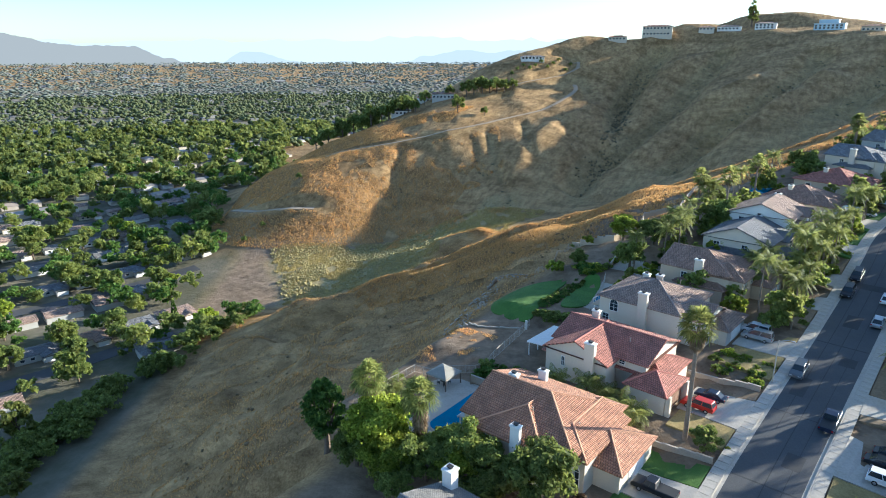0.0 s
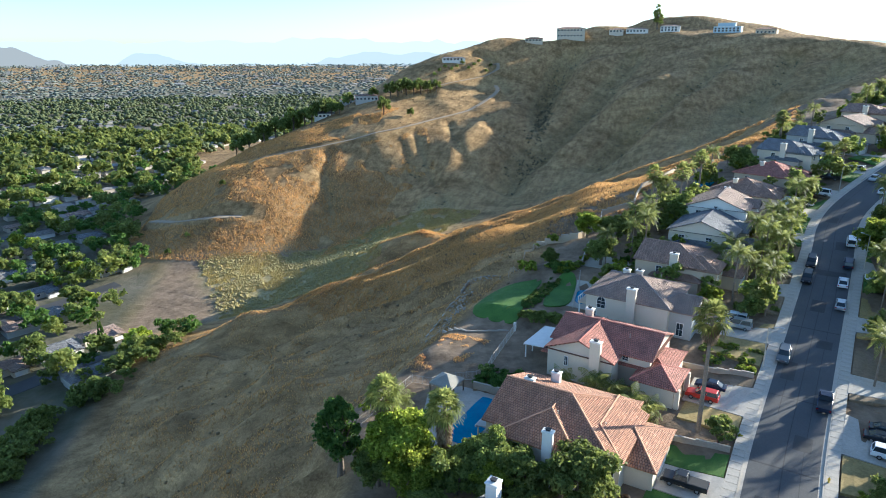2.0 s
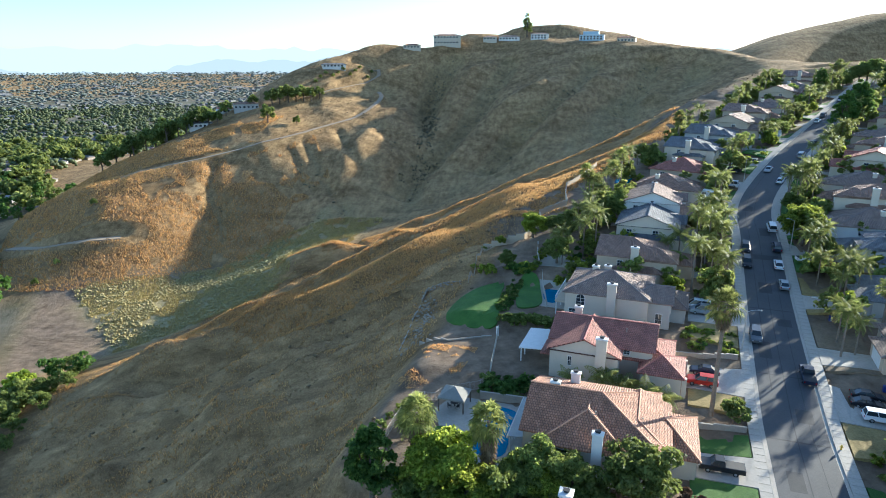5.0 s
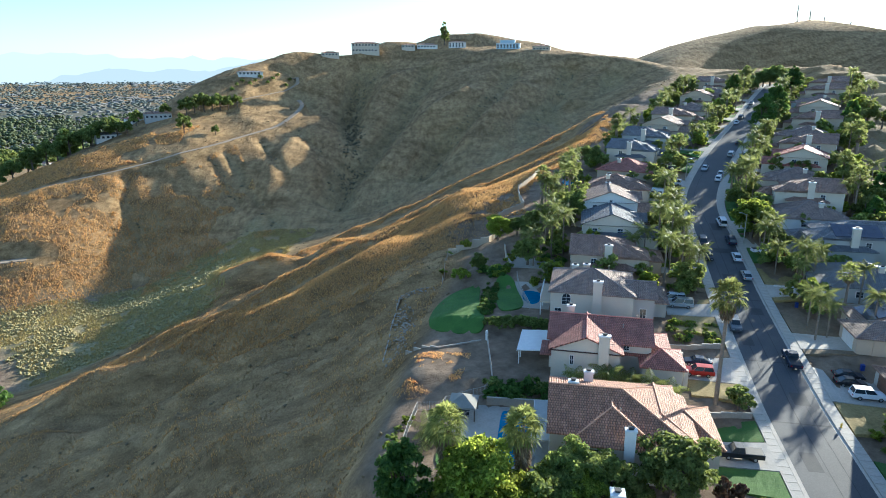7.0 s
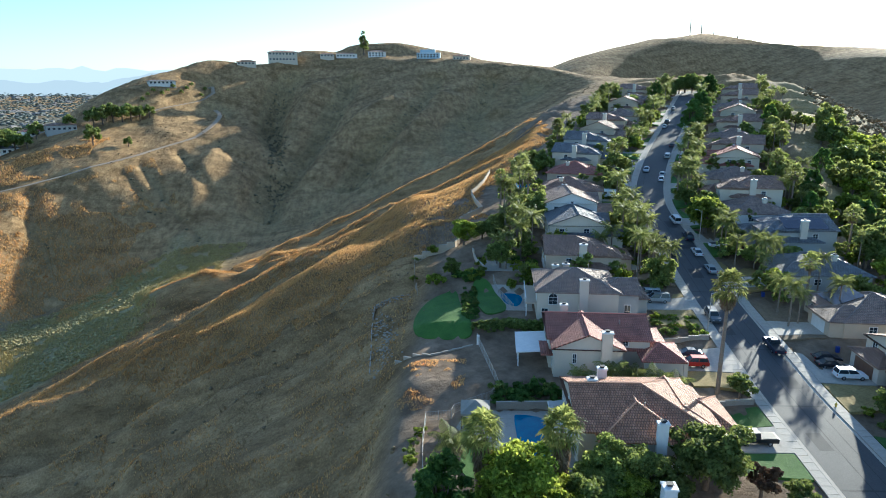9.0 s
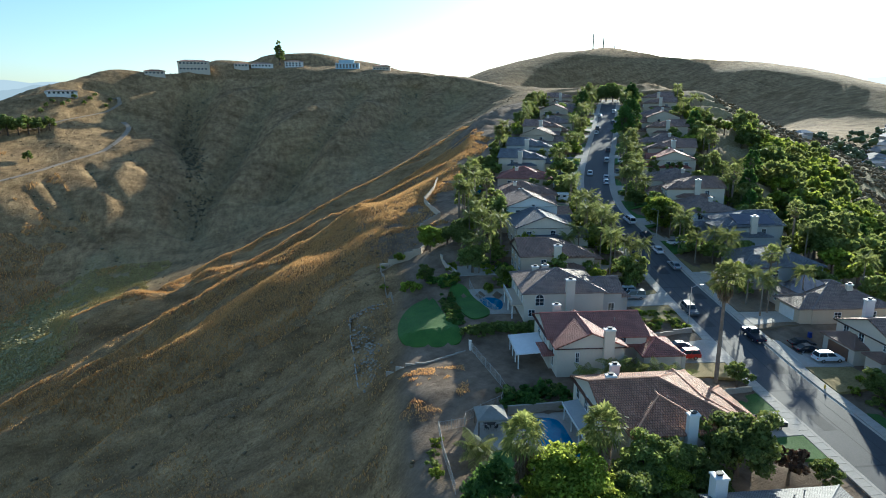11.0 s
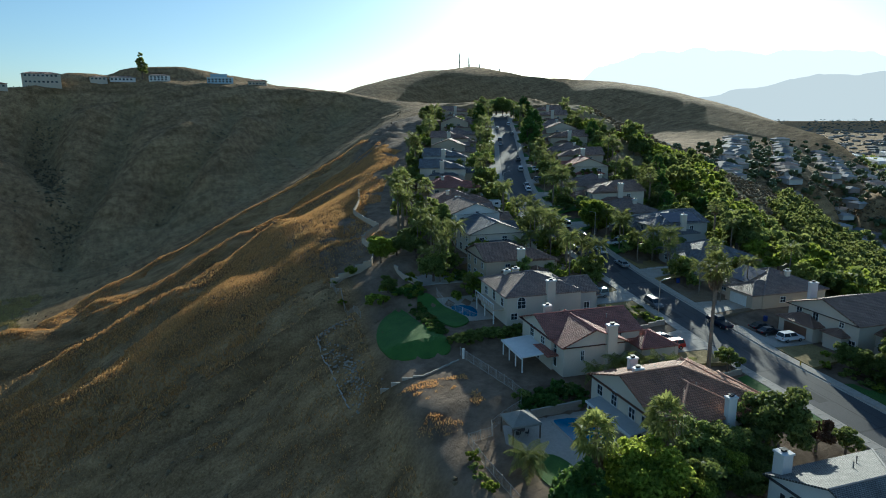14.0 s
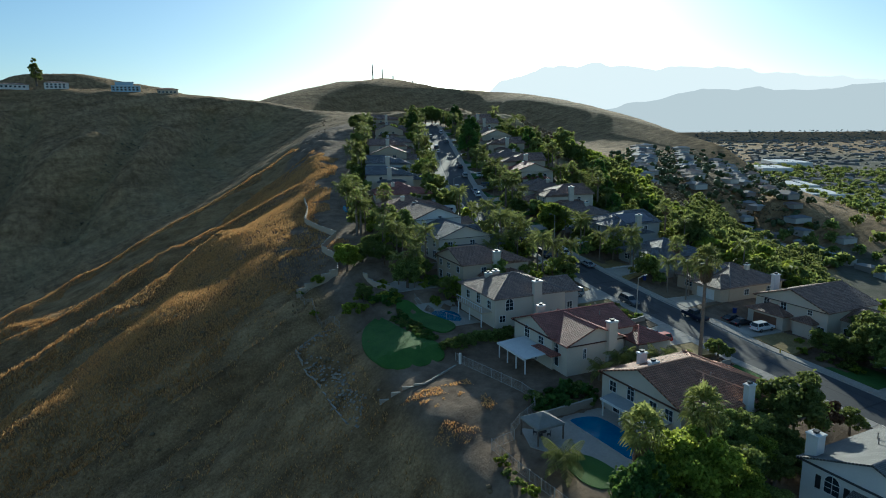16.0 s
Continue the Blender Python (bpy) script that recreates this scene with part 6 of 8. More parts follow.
def gazebo():
    t = thing("gazebo", street_pose(-7.6, -49.2, ground_at(*street(-7.6, -49.2).xy) + 0.12), "grey canvas gazebo on four dark posts over a patio table", "gazebo")
    bm = bmesh.new()
    r, h = 2.0, 2.35
    for (k0, z0), (k1, z1) in (((2.15, h), (0.75, h + 0.75)), ((0.8, h + 0.8), (0.05, h + 1.15))):
        a = [bm.verts.new((sx * k0, sy * k0, z0)) for sx, sy in ((-1, -1), (1, -1), (1, 1), (-1, 1))]
        b = [bm.verts.new((sx * k1, sy * k1, z1)) for sx, sy in ((-1, -1), (1, -1), (1, 1), (-1, 1))]
        for i in range(4):
            bm.faces.new((a[i], a[(i + 1) % 4], b[(i + 1) % 4], b[i]))
        bm.faces.new(b)
    part("canopy", bm, material("canvas", (0.25, 0.24, 0.21), (0.34, 0.32, 0.28), 1.5, 0.9), t)
    val = bmesh.new()
    for sx, sy, lx, ly in ((-1, 0, 0.03, 2.15), (1, 0, 0.03, 2.15), (0, -1, 2.15, 0.03), (0, 1, 2.15, 0.03)):
        box(val, sx * 2.12 - lx, sx * 2.12 + lx, sy * 2.12 - ly, sy * 2.12 + ly, h - 0.28, h)
    part("valance", val, bpy.data.materials["canvas"], t)
    for sx in (-1, 1):
        for sy in (-1, 1):
            part("post", boxed(sx * r - 0.09, sx * r + 0.09, sy * r - 0.09, sy * r + 0.09, -0.3, h, 0.02), M_TRUNK, t)
    tb = thing("patio_table", t.matrix_world.copy(), "round dark patio table under the gazebo", "table")
    bm = tube(bmesh.new(), (0, 0, 0.70), (0, 0, 0.74), 0.65, 0.65, 18)
    part("tabletop", bm, M_DARK, tb)
    part("pedestal", tube(bmesh.new(), (0, 0, 0), (0, 0, 0.7), 0.12, 0.06, 8), M_DARK, tb)
    ch = thing("patio_chair", Matrix.Identity(4), "dark metal patio chair at the table", "chair", "chairs round the patio table")
    part("seat", boxed(-0.24, 0.24, -0.24, 0.24, 0.40, 0.45, 0.02), M_DARK, ch)
    part("backrest", boxed(-0.24, 0.24, 0.20, 0.25, 0.45, 0.95, 0.02), M_DARK, ch)
    for sx in (-1, 1):
        for sy in (-1, 1):
            part("leg", boxed(sx * 0.2 - 0.02, sx * 0.2 + 0.02, sy * 0.2 - 0.02, sy * 0.2 + 0.02, 0, 0.4), M_DARK, ch)
    for k in range(4):
        m = t.matrix_world @ pose(0, 0, 0, 0, 0, 45 + 90 * k) @ pose(0, 0.95, 0)
        if k == 0:
            ch.matrix_world = m
        else:
            copy_thing(ch, m)


gazebo()


def rock_mesh(seed):
    rng = np.random.default_rng(seed)
    bm = bmesh.new()
    bmesh.ops.create_icosphere(bm, subdivisions=1, radius=0.5)
    for v in bm.verts:
        v.co *= rng.uniform(0.7, 1.15)
        v.co.z *= 0.65
    return bm


rock = part("rock", rock_mesh(3), M_ROCK)
tagged(rock, "grey rock on the rubble bank", "rock", "rocks on the bank")
rr = random.Random(8)
line = [(14.0, -67.6), (18, -67.0), (24, -68.8), (30, -70.2), (36, -71.4), (38, -66.5)]
for i in range(290):
    k = rr.random() * (len(line) - 1)
    a, b = line[int(k)], line[int(k) + 1]
    u = k - int(k)
    s, v = a[0] + (b[0] - a[0]) * u + rr.gauss(0, 1.2), a[1] + (b[1] - a[1]) * u + rr.gauss(0, 1.2)
    p = street(s, v)
    m = pose(p.x, p.y, ground_at(p.x, p.y) + 0.05, rr.uniform(-20, 20), rr.uniform(-20, 20), rr.uniform(0, 360)) @ Matrix.Diagonal((*[rr.uniform(0.3, 0.8)] * 3, 1))
    if i == 0:
        rock.matrix_world = m
    else:
        o = new("rock", rock.data)
        o.matrix_world = m
        tagged(o, "grey rock on the rubble bank", "rock", "rocks on the bank")

# ---------------------------------------------------------------- street lamps, hydrant, bins
def street_lamp(s, v, reach):
    t = thing("street_lamp", street_pose(s, v, street(s, v).z + 0.15), "pale concrete street lamp with curved arm beside the kerb", "street lamp")
    bm = bmesh.new()
    tube(bm, (0, 0, -0.3), (0, 0, 7.4), 0.12, 0.07, 8)
    part("pole", bm, M_CONCRETE, t)
    bm = bmesh.new()
    prev = Vector((0, 0, 7.2))
    for i in range(1, 6):
        q = Vector((reach * i / 5, 0, 7.2 + 0.55 * math.sin(math.pi / 2 * i / 5)))
        tube(bm, prev, q, 0.045, 0.045, 6)
        prev = q
    part("arm", bm, M_RIM, t)
    part("lamp_head", boxed(reach - 0.1, reach + 0.6, -0.14, 0.14, 7.66, 7.82, 0.05), M_RIM, t)


street_lamp(21.5, -6.0, 1.7)
street_lamp(118, -6.0, 1.7)
street_lamp(70, 6.2, -1.7)
t = thing("fire_hydrant", street_pose(-3.2, 5.2, street(-3.2, 5.2).z + 0.16), "yellow fire hydrant at the kerb", "hydrant")
bm = tube(bmesh.new(), (0, 0, 0), (0, 0, 0.55), 0.13, 0.12, 10)
tube(bm, (0, 0, 0.55), (0, 0, 0.75), 0.15, 0.05, 10)
tube(bm, (-0.22, 0, 0.42), (0.22, 0, 0.42), 0.06, 0.06, 8)
part("barrel", bm, plain("hydrant_yellow", (0.7, 0.48, 0.05), 0.5), t)
M_BIN = plain("bin_blue", (0.02, 0.04, 0.22), 0.5)
for s, v in ((14.8, 14.2), (46.5, 19.0), (37.5, 10.0)):
    t = thing("wheelie_bin", street_pose(s, v, lot_z(s, 1) if v > 12 else street(s, v).z + 0.2), "dark blue plastic wheelie bin", "bin")
    part("body", boxed(-0.28, 0.28, -0.3, 0.3, 0, 0.95, 0.03), M_BIN, t)
    part("lid", boxed(-0.31, 0.31, -0.34, 0.34, 0.95, 1.05, 0.03), M_BIN, t)

# ---------------------------------------------------------------- vehicles
CARS = {}


def park(kind, paint, s, v, turn=0.0, z=None):
    key = (kind, paint)
    p, q = street(s - 1.4, v), street(s + 1.4, v)
    pitch = math.degrees(math.atan2(q.z - p.z, 2.8)) if z is None else 0.0
    c = street(s, v)
    m = pose(c.x, c.y, (c.z + 0.03) if z is None else z, 0, 0, heading(s)) @ pose(0, 0, 0, pitch, 0, 0) @ pose(0, 0, 0, 0, 0, turn)
    if key in CARS:
        return copy_thing(CARS[key], m)
    CARS[key] = make_car(kind, paint)
    CARS[key].matrix_world = m
    return CARS[key]


park("pickup", "black", -12.4, -10.6, 90, lot_z(-12, -1) + 0.15)
park("suv", "red", 7.9, -12.6, 90, lot_z(9, -1) + 0.12)
park("sedan", "navy", 12.0, -12.2, 90, lot_z(9, -1) + 0.12)
park("van", "silver", 34.9, -12.4, 90, lot_z(30, -1) + 0.12)
park("van", "white", 37.6, -13.6, 90, lot_z(30, -1) + 0.12)
park("suv", "grey", 26.8, -3.5, 180)
park("pickup", "navy", 15.2, 3.5)
park("suv", "white", 6.2, 12.0, -90, lot_z(3.5, 1) + 0.12)
park("sedan", "black", 10.3, 11.0, -90, lot_z(3.5, 1) + 0.12)
park("sedan", "black", 13.0, 11.6, -90, lot_z(3.5, 1) + 0.12)
park("suv", "black", 60.5, -3.5, 180)
park("suv", "black", 68.5, -3.5, 180)
park("sedan", "white", 61.0, 3.0)
park("sedan", "silver", 51.0, 3.3)
park("suv", "navy", 70.5, 3.4)
park("van", "white", 82.5, 3.4)
park("pickup", "white", 63.5, 9.4, -80, lot_z(63, 1) + 0.1)
park("pickup", "red", 58.8, 12.0, -90, lot_z(63, 1) + 0.1)
park("sedan", "white", 105.0, -10.4, 90, lot_z(103, -1) + 0.1)
park("van", "white", 112.6, -9.0, 90, lot_z(112, -1) + 0.1)
park("pickup", "black", 128.5, -12.0, 90, lot_z(128, -1) + 0.1)
park("suv", "silver", 142.0, -10.0, 90, lot_z(142, -1) + 0.1)
park("sedan", "silver", 133.5, -2.2, 180)
park("suv", "silver", 152.0, 3.4)
park("sedan", "black", 169.0, 3.4)
park("sedan", "silver", 128.5, 3.4)
park("sedan", "white", 123.0, 3.3)
park("suv", "grey", 130.5, 8.6, -90, lot_z(131, 1) + 0.1)
park("suv", "white", 148.0, 10.0, -90, lot_z(148, 1) + 0.1)
park("suv", "navy", 78.0, 11.5, -90, lot_z(80, 1) + 0.1)
park("pickup", "grey", 165.5, -10.5, 90, lot_z(166, -1) + 0.1)
park("sedan", "white", 205, -3.4)
park("suv", "grey", 216, -3.4)
park("sedan", "grey", 232, 3.4)
park("sedan", "silver", 250, -3.4)
park("suv", "white", 263, 3.4)


def camper(s, v, z):
    t = thing("camper_trailer", street_pose(s, v, z, 90), "white camper trailer parked beside a house", "trailer")
    part("body", boxed(-1.2, 1.2, -3.4, 3.4, 0.5, 2.9, 0.25), M_PAINT["white"], t)
    for y in (-2.0, 0.0, 2.0):
        part("window", boxed(-1.23, 1.23, y - 0.5, y + 0.5, 1.6, 2.2, 0.02), M_GLASS, t)
    for sx in (-1, 1):
        for y in (-0.5, 0.5):
            part("wheel", tube(bmesh.new(), (sx * 1.0, y, 0.36), (sx * 1.2, y, 0.36), 0.36, 0.36, 12), M_TYRE, t)


camper(100.5, -13.6, lot_z(101, -1) + 0.05)
camper(176, -12.5, lot_z(176, -1) + 0.05)

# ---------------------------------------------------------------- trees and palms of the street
big_bright = make_tree("tree", "broad bright green tree with dense crown in a front garden", 1, 4.8, 9.0, 1.8, 12000, 0.165, M_LEAFBRIGHT_SUNLIT, 46)
big_dark = make_tree("tree", "dense dark green garden tree", 2, 4.4, 8.2, 1.2, 9500, 0.175, M_LEAF, 42)
conifer = make_tree("pine_tree", "tall dark pine with feathery uneven crown", 3, 3.9, 12.0, 1.2, 6500, 0.19, M_LEAFDARK, 50, taper=0.75)
small_tree = make_tree("tree", "small round green tree beside the street", 4, 2.5, 4.4, 1.1, 3000, 0.15, M_LEAF, 18)
olive_tree = make_tree("tree", "grey-green tree with loose crown on the slope", 6, 4.0, 8.5, 2.2, 3000, 0.26, M_LEAFOLIVE, 22)
plum = make_tree("tree", "small tree with reddish brown leaves", 7, 2.4, 5.2, 1.4, 1500, 0.22, leaf_material("leaves_plum", (0.05, 0.03, 0.02), (0.11, 0.075, 0.04)), 8)
queen = [make_feather_palm("tall queen palm with arching green fronds", 20 + i, 7.5 + 1.2 * i, 22 + 2 * i) for i in range(3)]
low_palm = make_feather_palm("low feathery palm with yellow-green fronds", 31, 1.6, 18, 2.0)
tall_fan = make_fan_palm("very tall slender fan palm beside the street", 40, 17.6, 3.2, 40, 1.5)
fan_a = make_fan_palm("fan palm with shaggy skirt of dead fronds", 41, 9.8, 6.5, 46, 1.55)
fan_far = make_fan_palm("tall fan palm in a garden", 43, 11.0, 1.6, 34, 1.3)
used = set()


def plant(kind, s, v, scale=1.0, turn=None, dz=0.0):
    m = on_ground(s, v, rr.uniform(0, 360) if turn is None else turn, dz, 1.0)
    if kind.name not in used:
        used.add(kind.name)
        kind.matrix_world = m @ Matrix.Diagonal((scale, scale, scale, 1))
        return kind
    o = copy_thing(kind, m)
    o.scale = (scale,) * 3
    return o


plant(tall_fan, -0.3, -11.3)
plant(fan_a, -25.0, -39.2, 1.0)
plant(fan_a, -25.5, -48.6, 1.0)
plant(big_dark, -22.8, -21.0, 1.18)
plant(big_bright, -28.0, -44.5, 1.2)
plant(big_bright, -30.5, -40.0, 0.85)
plant(big_dark, -24.2, -33.6, 0.9)
plant(big_dark, -27.5, -36.0, 0.95)
plant(big_dark, -24.0, -29.0, 0.85)
plant(big_dark, -28.0, -27.0, 0.7)
plant(big_bright, -26.3, -31.5, 0.7)
plant(big_dark, -31.0, -46.0, 0.85)
plant(big_dark, -32.5, -37.0, 0.6)
plant(conifer, -30.5, -53.0, 1.15)
plant(olive_tree, -28.8, -30.5, 0.62)
plant(olive_tree, -25.5, -25.5, 0.6)
plant(plum, -24.5, -15.0, 0.95)
plant(small_tree, -25.5, -11.0, 0.9)
# Garden trees; those further down, out of view, are added for street shade.
for s, v, k in ((-7.5, 11.2, 0.66), (-10.8, 12.8, 0.75), (-13.5, 17.0, 1.25), (-18, 13.5, 1.0), (-27, 13.0, 1.15), (-33, 12.0, 1.1), (-39, 13.5, 1.1), (-24, 24.0, 1.1), (-31, 26.0, 1.2), (-11, 21.5, 1.2), (-9.5, 27.0, 0.8), (-46, 12, 1.2)):
    plant(big_dark, s, v, k)
plant(small_tree, -1.3, -8.3, 1.0)
plant(small_tree, 52.0, -19.0, 1.35)
plant(big_bright, 66.0, -54.6, 0.82)
plant(big_bright, 74.5, 9.0, 1.2)
plant(big_dark, 66.5, 12.5, 0.75)
plant(big_dark, 96, 9.5, 0.8)
for s, v, k in ((306, -5, 1.3), (309, 2, 1.1), (304, 7, 1.4), (312, -2, 1.5), (300, -9, 1.0), (301, 11, 1.2), (315, 5, 1.4), (292, 9, 0.9), (288, -9, 0.9)):
    plant(big_dark, s, v, k)
plant(conifer, 186, 9.0, 1.5)
plant(conifer, 196, 11.0, 1.7)
plant(conifer, 268, 12.0, 1.5)
plant(conifer, 255, -13.0, 1.2)
for s, v in ((56.9, -21.2), (57.8, -18.3), (63.5, -14.8), (66.1, -11.6), (60.5, -9.5), (58.5, -12.5), (55.5, -9.8), (68.0, -14.0), (70.5, -10.5), (75.5, -10.0), (78.5, -13.5),
             (81, -9.5), (57.4, -40.2), (49.7, -43.8), (54, -46), (62, -42), (65, -39), (58.5, -37.5), (69, -41), (84, -40), (90, -43)):
    plant(rr.choice(queen), s, v, rr.uniform(0.85, 1.15))
for s, v in ((23.9, 9.6), (25.5, 12.0), (27.0, 19.8), (47.1, 13.6), (54.9, 14.5), (54.5, 9.9), (50.5, 16.5), (44.0, 12.0), (30, 10.0), (40, 22), (33, 37), (52, 36), (-21, 9.5)):
    plant(rr.choice(queen), s, v, rr.uniform(0.8, 1.1))
for s, v in ((106.2, -40.0), (62.6, 39.2), (88, -37), (150, -38), (95, 38), (120, 37), (36, 18)):
    plant(fan_far, s, v, rr.uniform(0.85, 1.15))
for i in range(95):
    s, side = rr.uniform(60, 300), rr.choice((-1, 1))
    plant(rr.choice(queen), s, side * rr.choice((rr.uniform(7.5, 14), rr.uniform(7.5, 14), rr.uniform(34, 44))), rr.uniform(0.7, 1.15))
for i in range(70):
    s = rr.uniform(80, 300)
    side = rr.choice((-1, -1, 1))
    v = side * rr.choice((rr.uniform(8, 13), rr.uniform(36, 46)))
    plant(rr.choice(queen + [big_dark, small_tree, olive_tree, fan_far]), s, v, rr.uniform(0.7, 1.1))
for s, v in ((0.5, -24.0), (-1.0, -21.0), (1.0, -27.5), (-1.5, -18.5), (0.0, -32.5), (-1.8, -24.5), (-16.5, -52.5)):
    plant(low_palm, s, v, rr.uniform(1.3, 1.9))

bush = bush_mesh(50, 0.9, 1.2, 800, 0.12, M_LEAF, "rounded leafy green garden shrub")
bush_b = bush_mesh(51, 0.9, 1.2, 420, 0.13, M_LEAFBRIGHT_SUNLIT, "bright green garden shrub")
bush_d = bush_mesh(52, 1.0, 1.3, 420, 0.14, M_LEAFDARK, "dense dark green garden shrub")
used_b = set()


def shrub(kind, s, v, scale=1.0):
    m = on_ground(s, v, rr.uniform(0, 360), 0.0, scale) @ Matrix.Diagonal((1, 1, rr.uniform(0.7, 1.1), 1))
    if kind.name in used_b:
        o = new("bush", kind.data)
        tagged(o, kind["label"], kind["category"])
    else:
        o = kind
        used_b.add(kind.name)
    o.matrix_world = m
    return o


for i in range(26):                                   # hedge between the red and the grey-brown house
    shrub(bush, 20.2 + rr.uniform(-0.7, 0.7), -50.0 + 0.55 * i, rr.uniform(1.3, 1.75))
for i in range(24):                                   # planting under the retaining wall
    shrub(rr.choice((bush_d, bush_d, bush)), -2.2 + rr.uniform(-1.2, 1.6), -46.0 + 0.42 * i, rr.uniform(1.2, 1.8))
for i in range(80):                                   # planted bank between the lawns
    k = rr.random()
    shrub(rr.choice((bush, bush_d, bush_d)), 22.5 + 18 * k, -52.2 - 1.6 * k + 3.0 * rr.random(), rr.uniform(0.45, 0.9))
for i in range(46):                                   # beds by the drives
    shrub(rr.choice((bush, bush_b, bush_b, bush_d)), 19.3 + 8.0 * rr.random(), -16 + 8.8 * rr.random(), rr.uniform(0.5, 1.2))
for s, v, k in ((-10.5, -57.3, 1.3), (-13, -58.0, 1.0), (-15.5, -58.2, 1.1), (-18, -58, 1.2), (42.5, -61.0, 1.9), (41.5, -58.5, 1.8), (44.5, -60, 1.5), (51, -66.2, 1.2), (62.5, -62.5, 1.9), (61.5, -66.8, 1.0), (46, -51.5, 1.7),
                (1.5, 22 - 28, 0.5), (-5, 9, 1.2), (-12, 10, 1.5), (-2, 12, 1.0), (-8.5, 10.0, 1.7), (-11, 12.5, 1.6), (-13.5, 10.5, 1.4), (-6, 14.5, 1.1), (-9.5, 16, 1.5), (48, -57, 1.3), (52, -50, 1.5), (55, -49.5, 1.5)):
    shrub(rr.choice((bush, bush_b)), s, v, k)
for i in range(70):                                   # planting behind the brown-roofed house
    shrub(rr.choice((bush, bush_b, bush_d)), rr.uniform(42, 48) if i % 2 else rr.uniform(48, 66), rr.uniform(-56, -49) if i % 2 else rr.uniform(-42, -37), rr.uniform(0.7, 1.5))
for s, v, k in ((50.5, -45.2, 0.95), (64.5, -46, 0.75), (69, -50, 0.7), (46.5, -56.5, 0.5), (75, -46, 0.7)):
    plant(big_dark, s, v, k)
for s, v in ((41.5, -8.6), (44.2, -11.5), (46.5, -9.0), (43.0, -15.0), (47.5, -13.5), (71, -44), (76, -42)):
    plant(rr.choice(queen), s, v, rr.uniform(0.85, 1.1))
# shrubs of the gardens further up the street
spots_ = []
for i in range(170):
    if i < 60:
        s, v = rr.uniform(41, 100), -rr.uniform(7.2, 15)
    else:
        s, v = rr.uniform(40, 250), rr.choice((-1, 1)) * rr.choice((rr.uniform(7.5, 14), rr.uniform(36, 44)))
    q = street(s, v)
    spots_.append((q.x, q.y, ground_at(q.x, q.y), rr.uniform(0.6, 1.5)))
for k, mat in enumerate((M_LEAF, M_LEAFBRIGHT_SUNLIT)):
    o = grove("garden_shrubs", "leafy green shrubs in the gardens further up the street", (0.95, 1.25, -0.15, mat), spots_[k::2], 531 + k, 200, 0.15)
    tagged(o, "leafy green shrubs in the gardens further up the street", "shrubs", kind="stuff")
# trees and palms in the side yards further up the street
for k, (kind_, seed_) in enumerate((((2.9, 6.0, 0.8, M_LEAF), 541), ((2.4, 5.0, 0.6, M_LEAFBRIGHT_SUNLIT), 542), ((2.6, 7.5, 1.2, M_LEAFOLIVE), 543))):
    spots_ = []
    for lots, side in ((WEST, -1), (EAST, 1)):
        for edge in lots:
            if edge < 38:
                continue
            for j in range(4):
                q = street(edge + rr.uniform(-2.6, 2.6), side * rr.choice((rr.uniform(9, 15), rr.uniform(15, 36), rr.uniform(35, 43))))
                spots_.append((q.x, q.y, ground_at(q.x, q.y) - 0.2, rr.uniform(0.6, 1.25)))
    grove("garden_trees", "leafy trees in the side yards of the houses up the street", kind_, spots_, seed_, 520, 0.3)
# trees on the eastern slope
slope_trees = [make_tree("tree", "leafy yellow-green tree on the eastern slope", 70, 4.4, 8.5, 2.0, 1300, 0.45, M_LEAFBRIGHT_SUNLIT, 20),
               make_tree("tree", "loose grey-green tree on the eastern slope", 71, 4.2, 9.5, 2.4, 1200, 0.45, M_LEAFOLIVE, 20),
               make_tree("tree", "dense green tree on the eastern slope", 72, 4.6, 8.0, 2.0, 1300, 0.45, M_LEAF, 20),
               make_tree("pine_tree", "tall narrow pine on the eastern slope", 73, 3.2, 12.5, 1.6, 1300, 0.40, M_LEAFDARK, 30, taper=0.8)]
for i in range(100):
    s, v = rr.uniform(-50, 215), 37 + 42 * rr.random()
    plant(rr.choice((slope_trees[0], slope_trees[0], slope_trees[1], slope_trees[1], slope_trees[2], slope_trees[3])), s, v, rr.uniform(0.6, 1.15))
for n_, kind, seed_ in ((400, (4.6, 9.0, 1.6, M_LEAFBRIGHT_SUNLIT), 501), (380, (4.3, 10.0, 2.0, M_LEAFOLIVE), 502), (280, (4.8, 9.0, 1.6, M_LEAF), 503)):
    spots_ = []
    while len(spots_) < n_:
        s, v = rr.uniform(-80, 235), 58 + 170 * rr.random() ** 1.1
        if s > 165 and v > 105:
            continue
        q = street(s, v)
        spots_.append((q.x, q.y, ground_at(q.x, q.y) - 0.4, rr.uniform(0.65, 1.25)))
    grove("slope_trees", "leafy yellow-green trees covering the eastern slope", kind, spots_, seed_, 340, 0.56)
